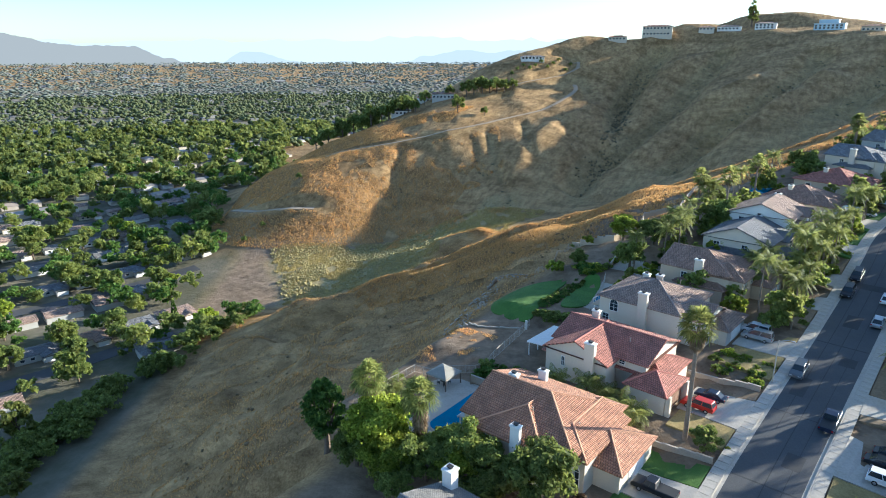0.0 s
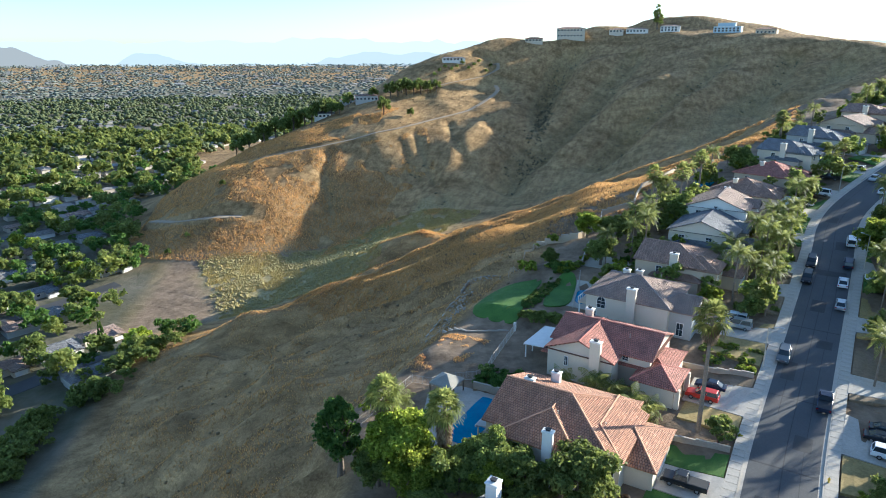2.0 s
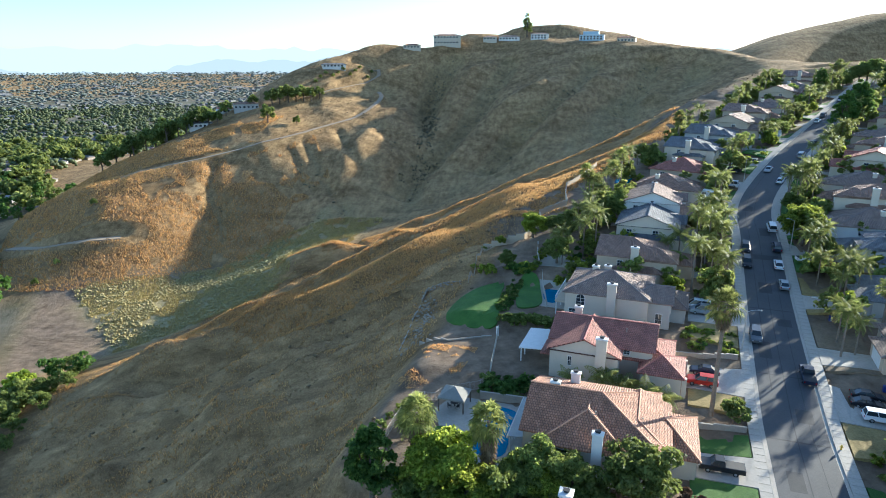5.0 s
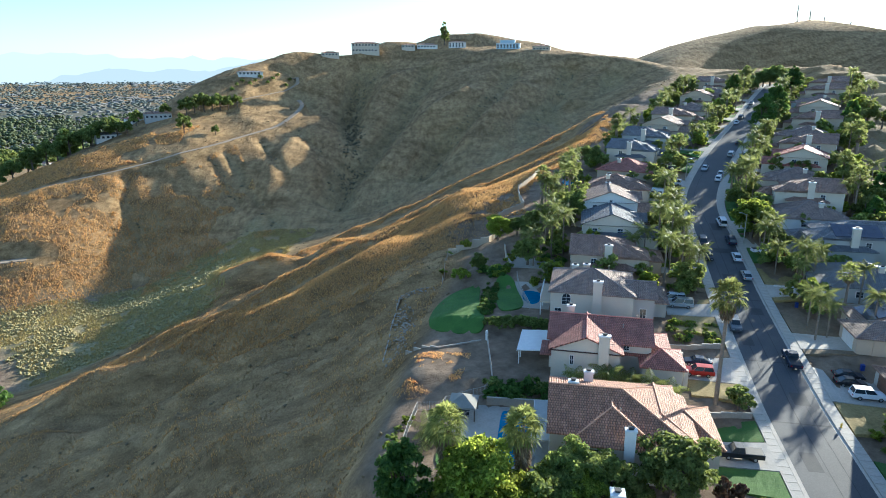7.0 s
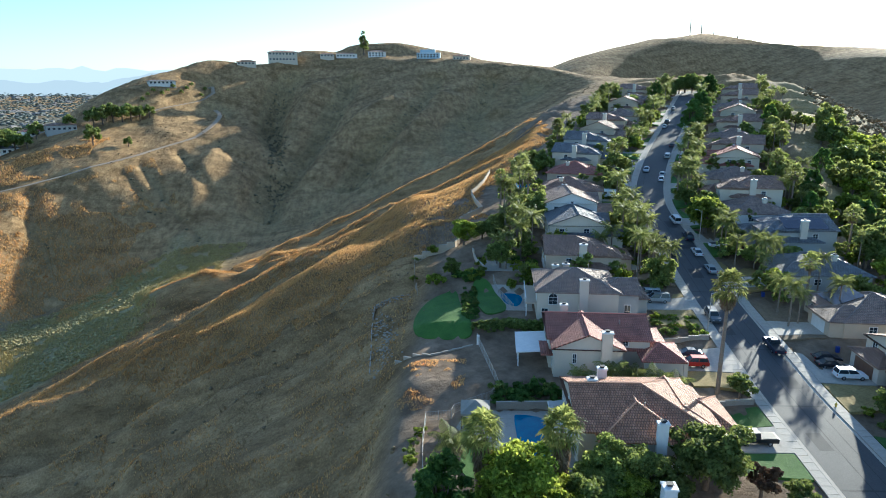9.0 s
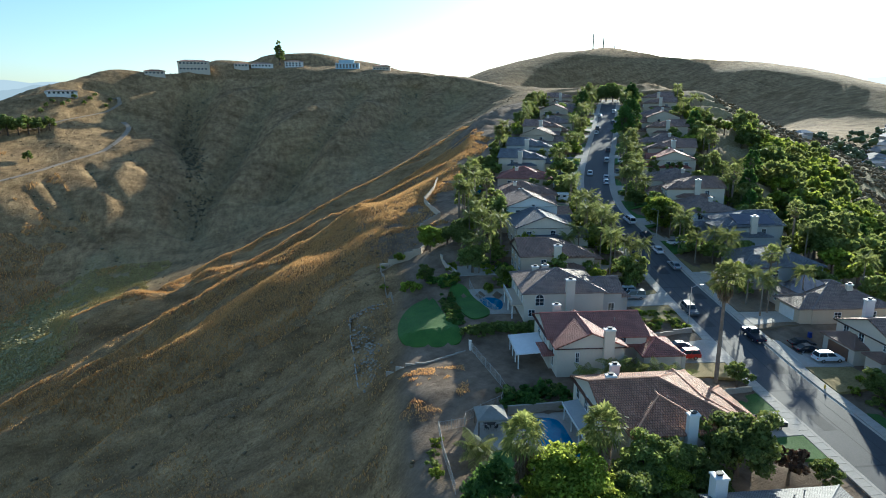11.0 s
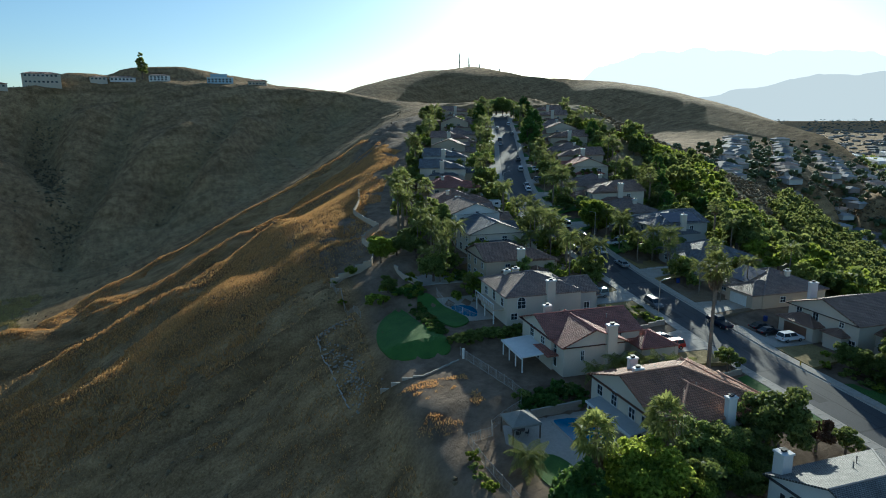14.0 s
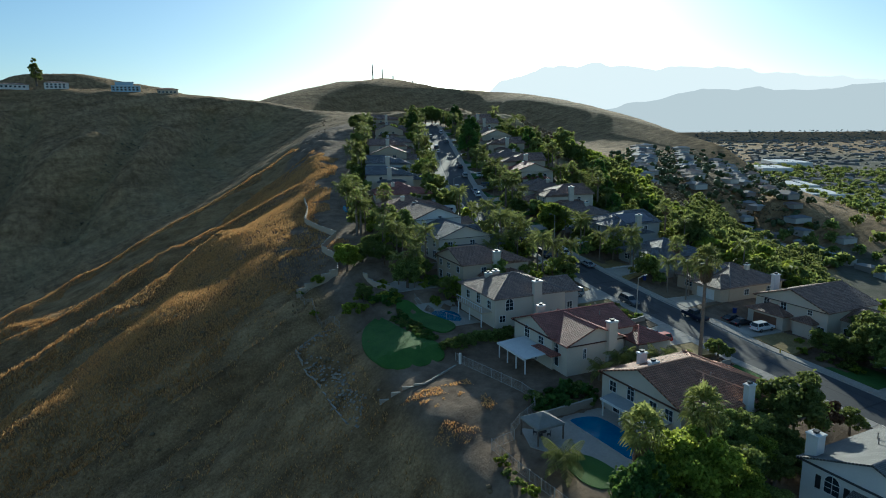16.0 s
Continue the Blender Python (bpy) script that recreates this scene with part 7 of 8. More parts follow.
# ---------------------------------------------------------------- the far hill: track, houses, tree, masts
def ribbon(name, pts, width, mat, label, category, lift=0.25):
    P = spline([(x, y, 0) for x, y in pts], 3.0)[:, :2]
    T = np.gradient(P, axis=0)
    T /= np.linalg.norm(T, axis=1)[:, None]
    N = np.stack([T[:, 1], -T[:, 0]], axis=1)
    rows = [P + N * width * k for k in (-0.5, 0, 0.5)]
    zs = np.max([ground_z(r[:, 0], r[:, 1]) for r in rows], axis=0) + lift
    verts, faces = [], []
    for r in rows:
        verts += [(x, y, z) for (x, y), z in zip(r, zs)]
    n = len(P)
    for k in range(2):
        for i in range(n - 1):
            faces.append((k * n + i, k * n + i + 1, (k + 1) * n + i + 1, (k + 1) * n + i))
    base = len(verts)
    for k in (0, 2):
        verts += [(x, y, z - 1.2) for (x, y), z in zip(rows[k], zs)]
    for q, k in enumerate((0, 2)):
        for i in range(n - 1):
            faces.append((k * n + i, base + q * n + i, base + q * n + i + 1, k * n + i + 1))
    return tagged(raw(name, verts, faces, mat), label, category, kind="structure")


M_TRACK = material("track", (0.30, 0.23, 0.155), (0.42, 0.33, 0.23), 0.3, 0.95)
ribbon("track", [q[:2] for q in TRACK], 3.4, M_TRACK, "pale dirt track across the dry hill", "road", 0.12)
ribbon("track", [q[:2] for q in UPPER_TRACK], 3.0, M_TRACK, "pale dirt track climbing the dry hill", "road", 0.12)
ribbon("track", [q[:2] for q in PAD], 5.6, M_TRACK, "pale bare pad on the nose of the hill", "road", 0.12)


def hill_house(x, y, w, d, h, wall, roof, turn, flat=False):
    z = ground_at(x, y)
    t = thing("house", pose(x, y, z - 0.5, 0, 0, turn), ("flat-roofed " if flat else "") + wall + " house on the crest of the dry hill", "house")
    if flat:
        part("wall", boxed(-w / 2, w / 2, -d / 2, d / 2, -4, h), M_WALL[wall], t)
        part("wall", boxed(-w / 2 + 3, w / 2 - 5, -d / 2 + 2, d / 2, h, h + 3), M_WALL[wall], t)
        part("roof", boxed(-w / 2 - 0.3, w / 2 + 0.3, -d / 2 - 0.3, d / 2 + 0.3, h - 0.01, h + 0.4), M_TRIM, t)
        part("roof", boxed(-w / 2 + 2.7, w / 2 - 4.7, -d / 2 + 1.7, d / 2 + 0.3, h + 3, h + 3.4), M_TRIM, t)
    else:
        add_block(t, (-w / 2, w / 2, -d / 2, d / 2, h, 0.25, "x" if w > d else "y", "hip"), wall, roof, 4)
    for zz in ([1.8] if h < 4.5 else [1.8, h - 1.4]):
        for i in range(int(w / 3)):
            add_window(t, -w / 2 + 1.6 + 3 * i, -d / 2 - 0.03, zz, 1.6, 1.4, "-y", bars=False)
    return t


hill_house(198, 616, 26, 12, 8.0, "sand", "brown", -20)
hill_house(160, 609, 16, 9, 3.2, "sand", "terracotta", -18)
hill_house(258, 602, 20, 9, 3.4, "white", "greybrown", -26)
hill_house(283, 586, 17, 9, 5.2, "white", "greybrown", -30)
hill_house(240, 608, 13, 9, 3.0, "cream", "brown", -24)
hill_house(315, 544, 22, 10, 5.0, "blue", "grey", -40, True)
hill_house(334, 517, 16, 9, 4.0, "tan", "terracotta", -45)
hill_house(0, 531, 18, 10, 4.0, "grey", "brown", 0)
hill_house(-14, 545, 14, 9, 3.6, "white", "red", 10)
hill_house(78, 575, 20, 6, 2.8, "white", "grey", 0, False)
hill_house(-34, 524, 16, 9, 3.6, "white", "grey", 5)
tall = make_tree("tree", "tall airy tree standing alone on the hilltop", 61, 6.0, 25, 2, 4200, 0.45, M_LEAFOLIVE, 40, taper=0.5)
tall.matrix_world = pose(278, 603, ground_at(278, 603) - 0.3)
far_tree = make_tree("tree", "broad green tree on the hill terrace", 62, 6.0, 12, 3, 1500, 0.6, M_LEAF, 11)
hr = random.Random(12)
spots = [(-80, 508, 1.2), (-72, 514, 1.4), (-66, 522, 1.1), (-58, 518, 1.45), (-50, 524, 1.3), (-44, 516, 1.0), (-36, 522, 1.35), (-28, 519, 1.0), (-22, 513, 0.8), (-60, 534, 1.3), (-45, 538, 1.4), (-30, 534, 1.2),
         (-84, 524, 1.3), (-92, 510, 1.2), (-100, 500, 1.1), (19, 525, 1.0), (25, 527, 1.15), (32, 528, 1.1), (38, 529, 0.95), (44, 530, 1.05), (50, 531, 0.9), (57, 532, 0.8), (29, 533, 1.0), (11, 482, 1.1), (31, 482, 0.6),
         (-147, 470, 0.6), (-60, 545, 1.2), (-15, 528, 0.9), (5, 532, 0.8)]
spots += [(58 + 5.4 * i, 554 + 2.1 * i + (i % 3) * 3, 0.32) for i in range(11)]
spots += [(-94, 409, 0.42), (-110, 372, 0.3), (-118, 360, 0.35)]
for i, (x, y, k) in enumerate(spots):
    m = pose(x, y, ground_at(x, y) - 0.3, 0, 0, hr.uniform(0, 360))
    o = far_tree if i == 0 else copy_thing(far_tree, m)
    o.matrix_world = m
    o.scale = (k * hr.uniform(0.8, 1.0), k, k * hr.uniform(0.9, 1.15))


def mast(x, y, h):
    t = thing("radio_mast", pose(x, y, float(ground_z([x], [y])[0]) - 3.5), "steel radio mast on the far hilltop, thickened to show from the camera", "mast")
    for sx, sy in ((-1, -1), (1, -1), (0, 1)):
        # Legs are made thick enough to show in the camera's view.
        part("leg", tube(bmesh.new(), (sx * 1.2, sy * 1.2, -12), (sx * 0.3, sy * 0.3, h), 0.45, 0.3, 5), M_DARK, t)
    bm = bmesh.new()
    for i in range(-4, 8):
        z = h * (i + 0.5) / 8
        r = 1.2 - 0.9 * z / h
        tube(bm, (-r, -r, z), (r, -r, z + 1), 0.2, 0.2, 4)
        tube(bm, (r, -r, z), (0, r, z + 1), 0.2, 0.2, 4)
    part("bracing", bm, M_DARK, t)
    for z in (0.6, 0.8):
        part("antenna", boxed(-1.6, 1.6, -0.4, 0.4, h * z - 1, h * z + 1, 0.1), M_RIM, t)


for x, y, h in ((940, 668, 24), (952, 655, 20), (965, 640, 10), (985, 610, 8)):
    mast(x, y, h)

# ---------------------------------------------------------------- scrub on the slopes
rng = np.random.default_rng(77)


def scatter(n, x0, x1, y0, y1):
    p = np.stack([rng.uniform(x0, x1, n), rng.uniform(y0, y1, n)], axis=1)
    return p, ground_z(p[:, 0], p[:, 1])


M_SCRUB = material("dry_scrub", (0.13, 0.095, 0.05), (0.26, 0.19, 0.10), 0.5, 0.95, space="Object")
M_SCRUBGREEN = material("green_scrub", (0.22, 0.20, 0.075), (0.46, 0.38, 0.175), 0.5, 0.95)
# The straw tufts carry the sun's gold in their colour.
M_TUFT = [leaf_material("sun_gold_straw", (0.50, 0.305, 0.105), (0.78, 0.50, 0.20), 0.5, 0.495, 1.2), leaf_material("brown_tufts", (0.30, 0.21, 0.11), (0.48, 0.35, 0.18), 0.4, 0.5, 1.0)]


def tufts(name, label, spots, size, mat):
    """Leaning blades of grass in crossed pairs, joined."""
    n = len(spots)
    V, F = [], []
    for k in range(2):
        a = rng.uniform(0, 6.28, n)
        r = size * rng.uniform(0.5, 1.3, n)
        side = np.column_stack([np.cos(a) * r * 0.42, np.sin(a) * r * 0.42, np.zeros(n)])
        low = spots - np.array([0, 0, 0.1])
        tip = spots + np.column_stack([rng.normal(size=(n, 2)) * size * 0.45, r * rng.uniform(0.9, 1.9, n)])
        V.append(np.stack([low - side, low + side, tip + side * 0.5, tip - side * 0.5], axis=1).reshape(-1, 3))
        F.append(np.arange(4 * n).reshape(-1, 4) + 4 * n * k)
    V, F = np.concatenate(V), np.concatenate(F)
    me = bpy.data.meshes.new(name)
    me.vertices.add(len(V))
    me.vertices.foreach_set("co", V.ravel())
    me.loops.add(F.size)
    me.loops.foreach_set("vertex_index", F.ravel())
    me.polygons.add(len(F))
    me.polygons.foreach_set("loop_start", np.arange(len(F)) * 4)
    me.polygons.foreach_set("loop_total", np.full(len(F), 4))
    me.update()
    return tagged(link_mesh(name, me, mat), label, "grass", kind="stuff")


for m_, seed_, n_ in ((M_TUFT[0], 91, 120000), (M_TUFT[1], 92, 60000)):
    p, z = scatter(n_, -100, 110, 85, 290)
    s_, v_ = nearest_street(p[:, 0], p[:, 1])
    keep = (z > -56) & (v_ < -64 + 12 * smooth(60, 90, s_)) & (fbm(p[:, 0] / 9, p[:, 1] / 9, seed_, 3) > -0.15)
    tufts("grass_tufts", "tufts of dry golden grass on the near slope", np.column_stack([p[keep], z[keep]]), 0.2, m_)
# Straw added along crests the sun strikes, with its gold in the colour.
p, z = scatter(300000, -70, 200, 165, 322)
s_, v_ = nearest_street(p[:, 0], p[:, 1])
gap = np.min([line_distance(p[:, 0], p[:, 1], q) / w for q, w in ((BENCH, 24.0), (SPURS[0][0], 9.0), (SPURS[1][0], 9.0), (SPURS[2][0], 6.0), (SPURS[3][0], 7.0))], axis=0) + 0.7 * fbm(p[:, 0] / 7, p[:, 1] / 7, 93, 3)
keep = (z > -50) & (v_ < -48) & (gap < 0.95)
tufts("grass_tufts", "straw grass along the sunlit spur crests, coloured with the sun's gold", np.column_stack([p[keep], z[keep]]), 0.25, M_TUFT[0])
# The lit nose gets the same sun-coloured straw, in larger clumps.
p, z = scatter(60000, -150, 40, 345, 500)
keep = (z > -56) & (fbm(p[:, 0] / 16, p[:, 1] / 16, 94, 3) > -0.35 + 0.6 * smooth(-40, 40, p[:, 0])) & (line_distance(p[:, 0], p[:, 1], [(-140, 412), (-104, 386), (-72, 384)]) > 6) & (line_distance(p[:, 0], p[:, 1], [(-75, 451), (-35, 444.5), (3, 450), (28, 460), (46, 474)]) > 5)
tufts("grass_tufts", "grass clumps on the sunlit nose of the hill, coloured with the sun's gold", np.column_stack([p[keep], z[keep]]), 0.42, M_TUFT[0])
p, z = scatter(4200, -100, 330, 90, 640)
s_, v_ = nearest_street(p[:, 0], p[:, 1])
keep = (z > -54) & ((v_ < -60) | (v_ > 1e3)) & (fbm(p[:, 0] / 30, p[:, 1] / 30, 51, 3) > -0.05)
far_clumps("dry_scrub", "low dry shrubs scattered over the slopes", np.column_stack([p[keep], z[keep] - 0.25]), 0.55, M_SCRUB, rng, 2, 0.7)
# dry grass on the bank below the edging, a sunlit patch in the gold straw
q = np.array([tuple(street(rng.uniform(-4, 9), rng.uniform(-65, -51)))[:2] for _ in range(5200)])
z = ground_z(q[:, 0], q[:, 1])
keep = fbm(q[:, 0] / 3.5, q[:, 1] / 3.5, 96, 3) > 0.12
tufts("grass_tufts", "dry grass on the garden bank", np.column_stack([q[keep], z[keep]]), 0.11, M_TUFT[0])
# dark brush in the main gully of the far hill; sparse brush added elsewhere for gully shade
p, z = scatter(60000, -50, 340, 360, 620)
near_gully = np.min([line_distance(p[:, 0], p[:, 1], q) / w for q, _, w in SPURS if _ < 0], axis=0) + 0.22 * fbm(p[:, 0] / 8, p[:, 1] / 8, 55, 3)
main = line_distance(p[:, 0], p[:, 1], [(174, 576), (153, 545), (136, 495), (117, 448), (103, 424)]) < 9
keep = (near_gully < np.where(main, 0.34, 0.5)) & (rng.uniform(size=len(p)) < np.where(main, 0.30, 0.035))
far_clumps("gully_brush", "dark grey-green brush along the gullies of the dry hill", np.column_stack([p[keep], z[keep] - 0.3]), 0.9, material("gully_brush", (0.10, 0.09, 0.05), (0.20, 0.17, 0.095), 0.5, 0.95), rng, 2, 0.7)
bx, by, bz = densify(WASH, 6).T
p, z = scatter(14000, -120, 60, 268, 368)
dist = np.sqrt(np.min((p[:, :1] - bx) ** 2 + (p[:, 1:] - by) ** 2, axis=1))
keep = (dist < 38) & (z < -44) & (p[:, 0] + 0.35 * (p[:, 1] - 320) > -90) & (fbm(p[:, 0] / 14, p[:, 1] / 14, 52, 3) > -0.1)
far_clumps("wash_scrub", "green and grey scrub on the canyon floor", np.column_stack([p[keep], z[keep] - 0.2]), 0.75, M_SCRUBGREEN, rng, 2, 0.7)

p, z = scatter(80000, -100, 60, 268, 372)
dist = np.sqrt(np.min((p[:, :1] - bx) ** 2 + (p[:, 1:] - by) ** 2, axis=1))
keep = (dist < 40) & (z < -36) & (p[:, 0] + 0.35 * (p[:, 1] - 320) + 9 * fbm(p[:, 0] / 12, p[:, 1] / 12, 33, 3) > -88) & (fbm(p[:, 0] / 6, p[:, 1] / 6, 57, 3) > -0.25)
tufts("wash_grass", "yellow-green weeds and low scrub on the canyon floor", np.column_stack([p[keep], z[keep]]), 0.36, material("wash_weeds", (0.34, 0.275, 0.09), (0.62, 0.49, 0.20), 0.4, 0.95))

# ---------------------------------------------------------------- towns on the plains
M_TOWNTREE = leaf_material("town_trees", (0.10, 0.125, 0.055), (0.205, 0.235, 0.105), 0.35)
# Far foliage: haze is put into the colour as a flat grey-green.
M_HAZETREE = leaf_material("haze_grey_trees", (0.115, 0.135, 0.115), (0.18, 0.20, 0.17), 0.1)
eye_xy = np.array([-20.0, 30.0])


def plain_spots(n, r0, r1, a0, a1, power=1.0):
    r = r0 + (r1 - r0) * rng.uniform(0, 1, n) ** power
    a = np.radians(rng.uniform(a0, a1, n))
    p = np.stack([eye_xy[0] + r * np.sin(a), eye_xy[1] + r * np.cos(a)], axis=1)
    return p


TOWN_U, TOWN_N = np.array([0.745, 0.667]), np.array([-0.667, 0.745])


def grid_street(p):
    """True on the town's street lines."""
    u, n = p @ TOWN_U, p @ TOWN_N
    return (np.abs((u + 60) % 220 - 110) < 6) | (np.abs((n - 264 + 37.5) % 75 - 37.5) < 6)


def far_houses(name, label, p, mat_walls, mat_roofs, size=(12, 9, 3.2)):
    """Joined small houses: walls and hipped roofs, turned with the streets."""
    z = ground_z(p[:, 0], p[:, 1], False)
    n = len(p)
    w, d, h = size[0] * rng.uniform(0.7, 1.5, n), size[1] * rng.uniform(0.8, 1.2, n), size[2] * rng.uniform(0.9, 1.3, n)
    turn = np.radians(41.8) + np.where(rng.uniform(size=n) < 0.5, 0, math.pi / 2)
    c, s = np.cos(turn), np.sin(turn)
    cor = np.array([(-1, -1), (1, -1), (1, 1), (-1, 1)]) * 0.5

    def ring(k, zz):
        lx, ly = cor[None, :, 0] * (w * k)[:, None], cor[None, :, 1] * (d * k)[:, None]
        return np.stack([p[:, :1] + lx * c[:, None] - ly * s[:, None], p[:, 1:] + lx * s[:, None] + ly * c[:, None], np.repeat(zz[:, None], 4, axis=1)], axis=2)
    one = np.ones(n)
    a, b = ring(one, z - 1), ring(one, z + h)
    e, g = ring(one * 1.1, z + h), None
    rl = np.array([(-0.45, 0), (0.45, 0)])
    rx, ry = rl[None, :, 0] * (w * 0.55)[:, None], rl[None, :, 1] * d[:, None]
    rid = np.stack([p[:, :1] + rx * c[:, None], p[:, 1:] + rx * s[:, None], np.repeat((z + h + d * 0.16)[:, None], 2, axis=1)], axis=2)
    V = np.concatenate([a, b, e, rid], axis=1).reshape(-1, 3)
    o = np.arange(n) * 14
    walls, roofs = [], []
    for i in range(4):
        j = (i + 1) % 4
        walls.append(np.stack([o + i, o + j, o + 4 + j, o + 4 + i], axis=1))
    quads = np.concatenate(walls + [np.stack([o + 8, o + 9, o + 13, o + 12], axis=1), np.stack([o + 10, o + 11, o + 12, o + 13], axis=1)])
    tris = np.concatenate([np.stack([o + 9, o + 10, o + 13], axis=1), np.stack([o + 11, o + 8, o + 12], axis=1)])
    me = bpy.data.meshes.new(name)
    me.from_pydata(V.tolist(), [], quads.tolist() + tris.tolist())
    me.update()
    idx = np.zeros(len(me.polygons), np.int32)
    idx[4 * n:] = 1
    me.polygons.foreach_set("material_index", idx)
    return tagged(link_mesh(name, me, [mat_walls, mat_roofs]), label, "houses", kind="stuff")


def island_material(name, cols, rough=0.85):
    m = bpy.data.materials.new(name)
    m.use_nodes = True
    nt, n = m.node_tree, m.node_tree.nodes
    geo, ramp = n.new("ShaderNodeNewGeometry"), n.new("ShaderNodeValToRGB")
    ramp.color_ramp.interpolation = "CONSTANT"
    e = ramp.color_ramp.elements
    while len(e) < len(cols):
        e.new(0.5)
    for i, c in enumerate(cols):
        e[i].position, e[i].color = i / len(cols), (*c, 1)
    nt.links.new(geo.outputs["Random Per Island"], ramp.inputs["Fac"])
    nt.links.new(ramp.outputs["Color"], n["Principled BSDF"].inputs["Base Color"])
    n["Principled BSDF"].inputs["Roughness"].default_value = rough
    return m


M_TOWNWALL = island_material("town_walls", [(0.50, 0.45, 0.38), (0.62, 0.58, 0.52), (0.40, 0.35, 0.30), (0.56, 0.50, 0.42)])
M_TOWNROOF = island_material("town_roofs", [(0.27, 0.24, 0.22), (0.34, 0.32, 0.30), (0.24, 0.17, 0.14), (0.40, 0.39, 0.38), (0.20, 0.19, 0.19), (0.31, 0.25, 0.20)])
# Far roofs and walls: haze painted in as dull, low-contrast greys.
M_HAZEROOF = island_material("haze_grey_roofs", [(0.14, 0.14, 0.14), (0.18, 0.18, 0.175), (0.13, 0.125, 0.12), (0.23, 0.23, 0.225), (0.16, 0.15, 0.14)])
M_HAZEWALL = island_material("haze_grey_walls", [(0.20, 0.195, 0.185), (0.26, 0.25, 0.235), (0.17, 0.165, 0.155)])


def flat_enough(p, zmax=-54):
    z = ground_z(p[:, 0], p[:, 1], False)
    return z, z < zmax


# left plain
for name, n, r0, r1, size, lumps, a0, a1, mat in (("valley_trees", 900, 700, 900, 5.0, 5, -62, 22, M_TOWNTREE), ("valley_trees", 11000, 850, 2000, 5.6, 3, -50, 26, M_TOWNTREE), ("far_woods", 15000, 1850, 4700, 10.0, 2, -46, 30, M_HAZETREE),
                                                  ("far_woods", 2600, 1700, 4600, 9.0, 2, 60, 112, M_HAZETREE)):
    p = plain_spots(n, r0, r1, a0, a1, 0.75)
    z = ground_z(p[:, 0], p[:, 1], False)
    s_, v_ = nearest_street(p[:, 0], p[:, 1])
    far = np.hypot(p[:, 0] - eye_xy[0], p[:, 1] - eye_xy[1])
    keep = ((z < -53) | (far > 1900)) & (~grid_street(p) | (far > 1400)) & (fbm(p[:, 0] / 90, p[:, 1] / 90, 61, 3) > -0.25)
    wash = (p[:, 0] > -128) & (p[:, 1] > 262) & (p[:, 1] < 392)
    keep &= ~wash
    # Far crowns are flattened to soften their contrast as haze would.
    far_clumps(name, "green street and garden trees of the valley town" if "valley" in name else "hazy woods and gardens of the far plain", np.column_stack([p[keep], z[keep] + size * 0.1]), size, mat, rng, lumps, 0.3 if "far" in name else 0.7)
for n, r0, r1, a0, a1 in ((900, 500, 900, -62, 15), (1200, 850, 2600, -48, 22), (420, 2500, 4500, -44, 25), (1500, 450, 1500, 62, 114), (900, 1400, 3500, 62, 112)):
    p = plain_spots(n, r0, r1, a0, a1, 0.8)
    u, n_ = np.round(p @ TOWN_U / 17) * 17, p @ TOWN_N
    n_ = np.round((n_ - 264) / 75) * 75 + 264 + np.where(rng.uniform(size=len(n_)) < 0.5, -19, 19)
    p = u[:, None] * TOWN_U + n_[:, None] * TOWN_N
    p = np.unique(np.round(p, 1), axis=0)
    z, ok = flat_enough(p)
    far = np.hypot(p[:, 0] - eye_xy[0], p[:, 1] - eye_xy[1])
    wash = (p[:, 0] > -130) & (p[:, 1] > 285) & (p[:, 1] < 372)
    k = (ok | (far > 1900)) & ~wash
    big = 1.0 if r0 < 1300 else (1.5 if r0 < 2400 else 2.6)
    far_houses("valley_houses", "low houses of the valley town with pale and brown roofs", p[k], M_TOWNWALL if r0 < 800 else M_HAZEWALL, M_TOWNROOF if r0 < 800 else M_HAZEROOF, (13 * big, 9.5 * big, 3.3 * (1 + 0.3 * (big - 1))))
# the hillside town behind the eastern spur
p = np.array([(470 + 17.5 * i + rng.uniform(-2, 2), 10 + (27 if j % 2 else 21) * j + 0.12 * 17.5 * i + rng.uniform(-1.5, 1.5)) for i in range(20) for j in range(8) if rng.random() < 0.88])
z = ground_z(p[:, 0], p[:, 1], False)
k = (z < 12) & (p[:, 1] < 215 - 0.13 * (p[:, 0] - 500))
far_houses("valley_houses", "close rows of tan houses with tile roofs in the eastern valley", p[k], M_TOWNWALL, M_TOWNROOF, (13, 11.5, 3.2))
p = np.stack([rng.uniform(440, 860, 420), rng.uniform(0, 200, 420)], axis=1)
z = ground_z(p[:, 0], p[:, 1], False)
k = z < 10
far_clumps("valley_trees", "garden trees between the houses of the eastern valley", np.column_stack([p[k], z[k]]), 3.6, M_TOWNTREE, rng, 4, 0.9)
# streets, houses and trees of the near town
for k in range(-2, 6):
    pts = [tuple(u * TOWN_U + (264 + 75 * k) * TOWN_N) for u in range(-300, 330, 20)]
    pts = [q for q in pts if ground_at(*q) < -59.2 and q[0] < -116]
    if len(pts) > 4:
        ribbon("valley_street", pts, 9.0, M_ASPHALT, "grey street of the valley town", "road", 0.12)
for u in (-50, 170):
    pts = [tuple(u * TOWN_U + n * TOWN_N) for n in range(100, 700, 25)]
    pts = [q for q in pts if ground_at(*q) < -59.2 and q[0] < -116]
    if len(pts) > 4:
        ribbon("valley_street", pts, 9.0, M_ASPHALT, "grey street of the valley town", "road", 0.14)


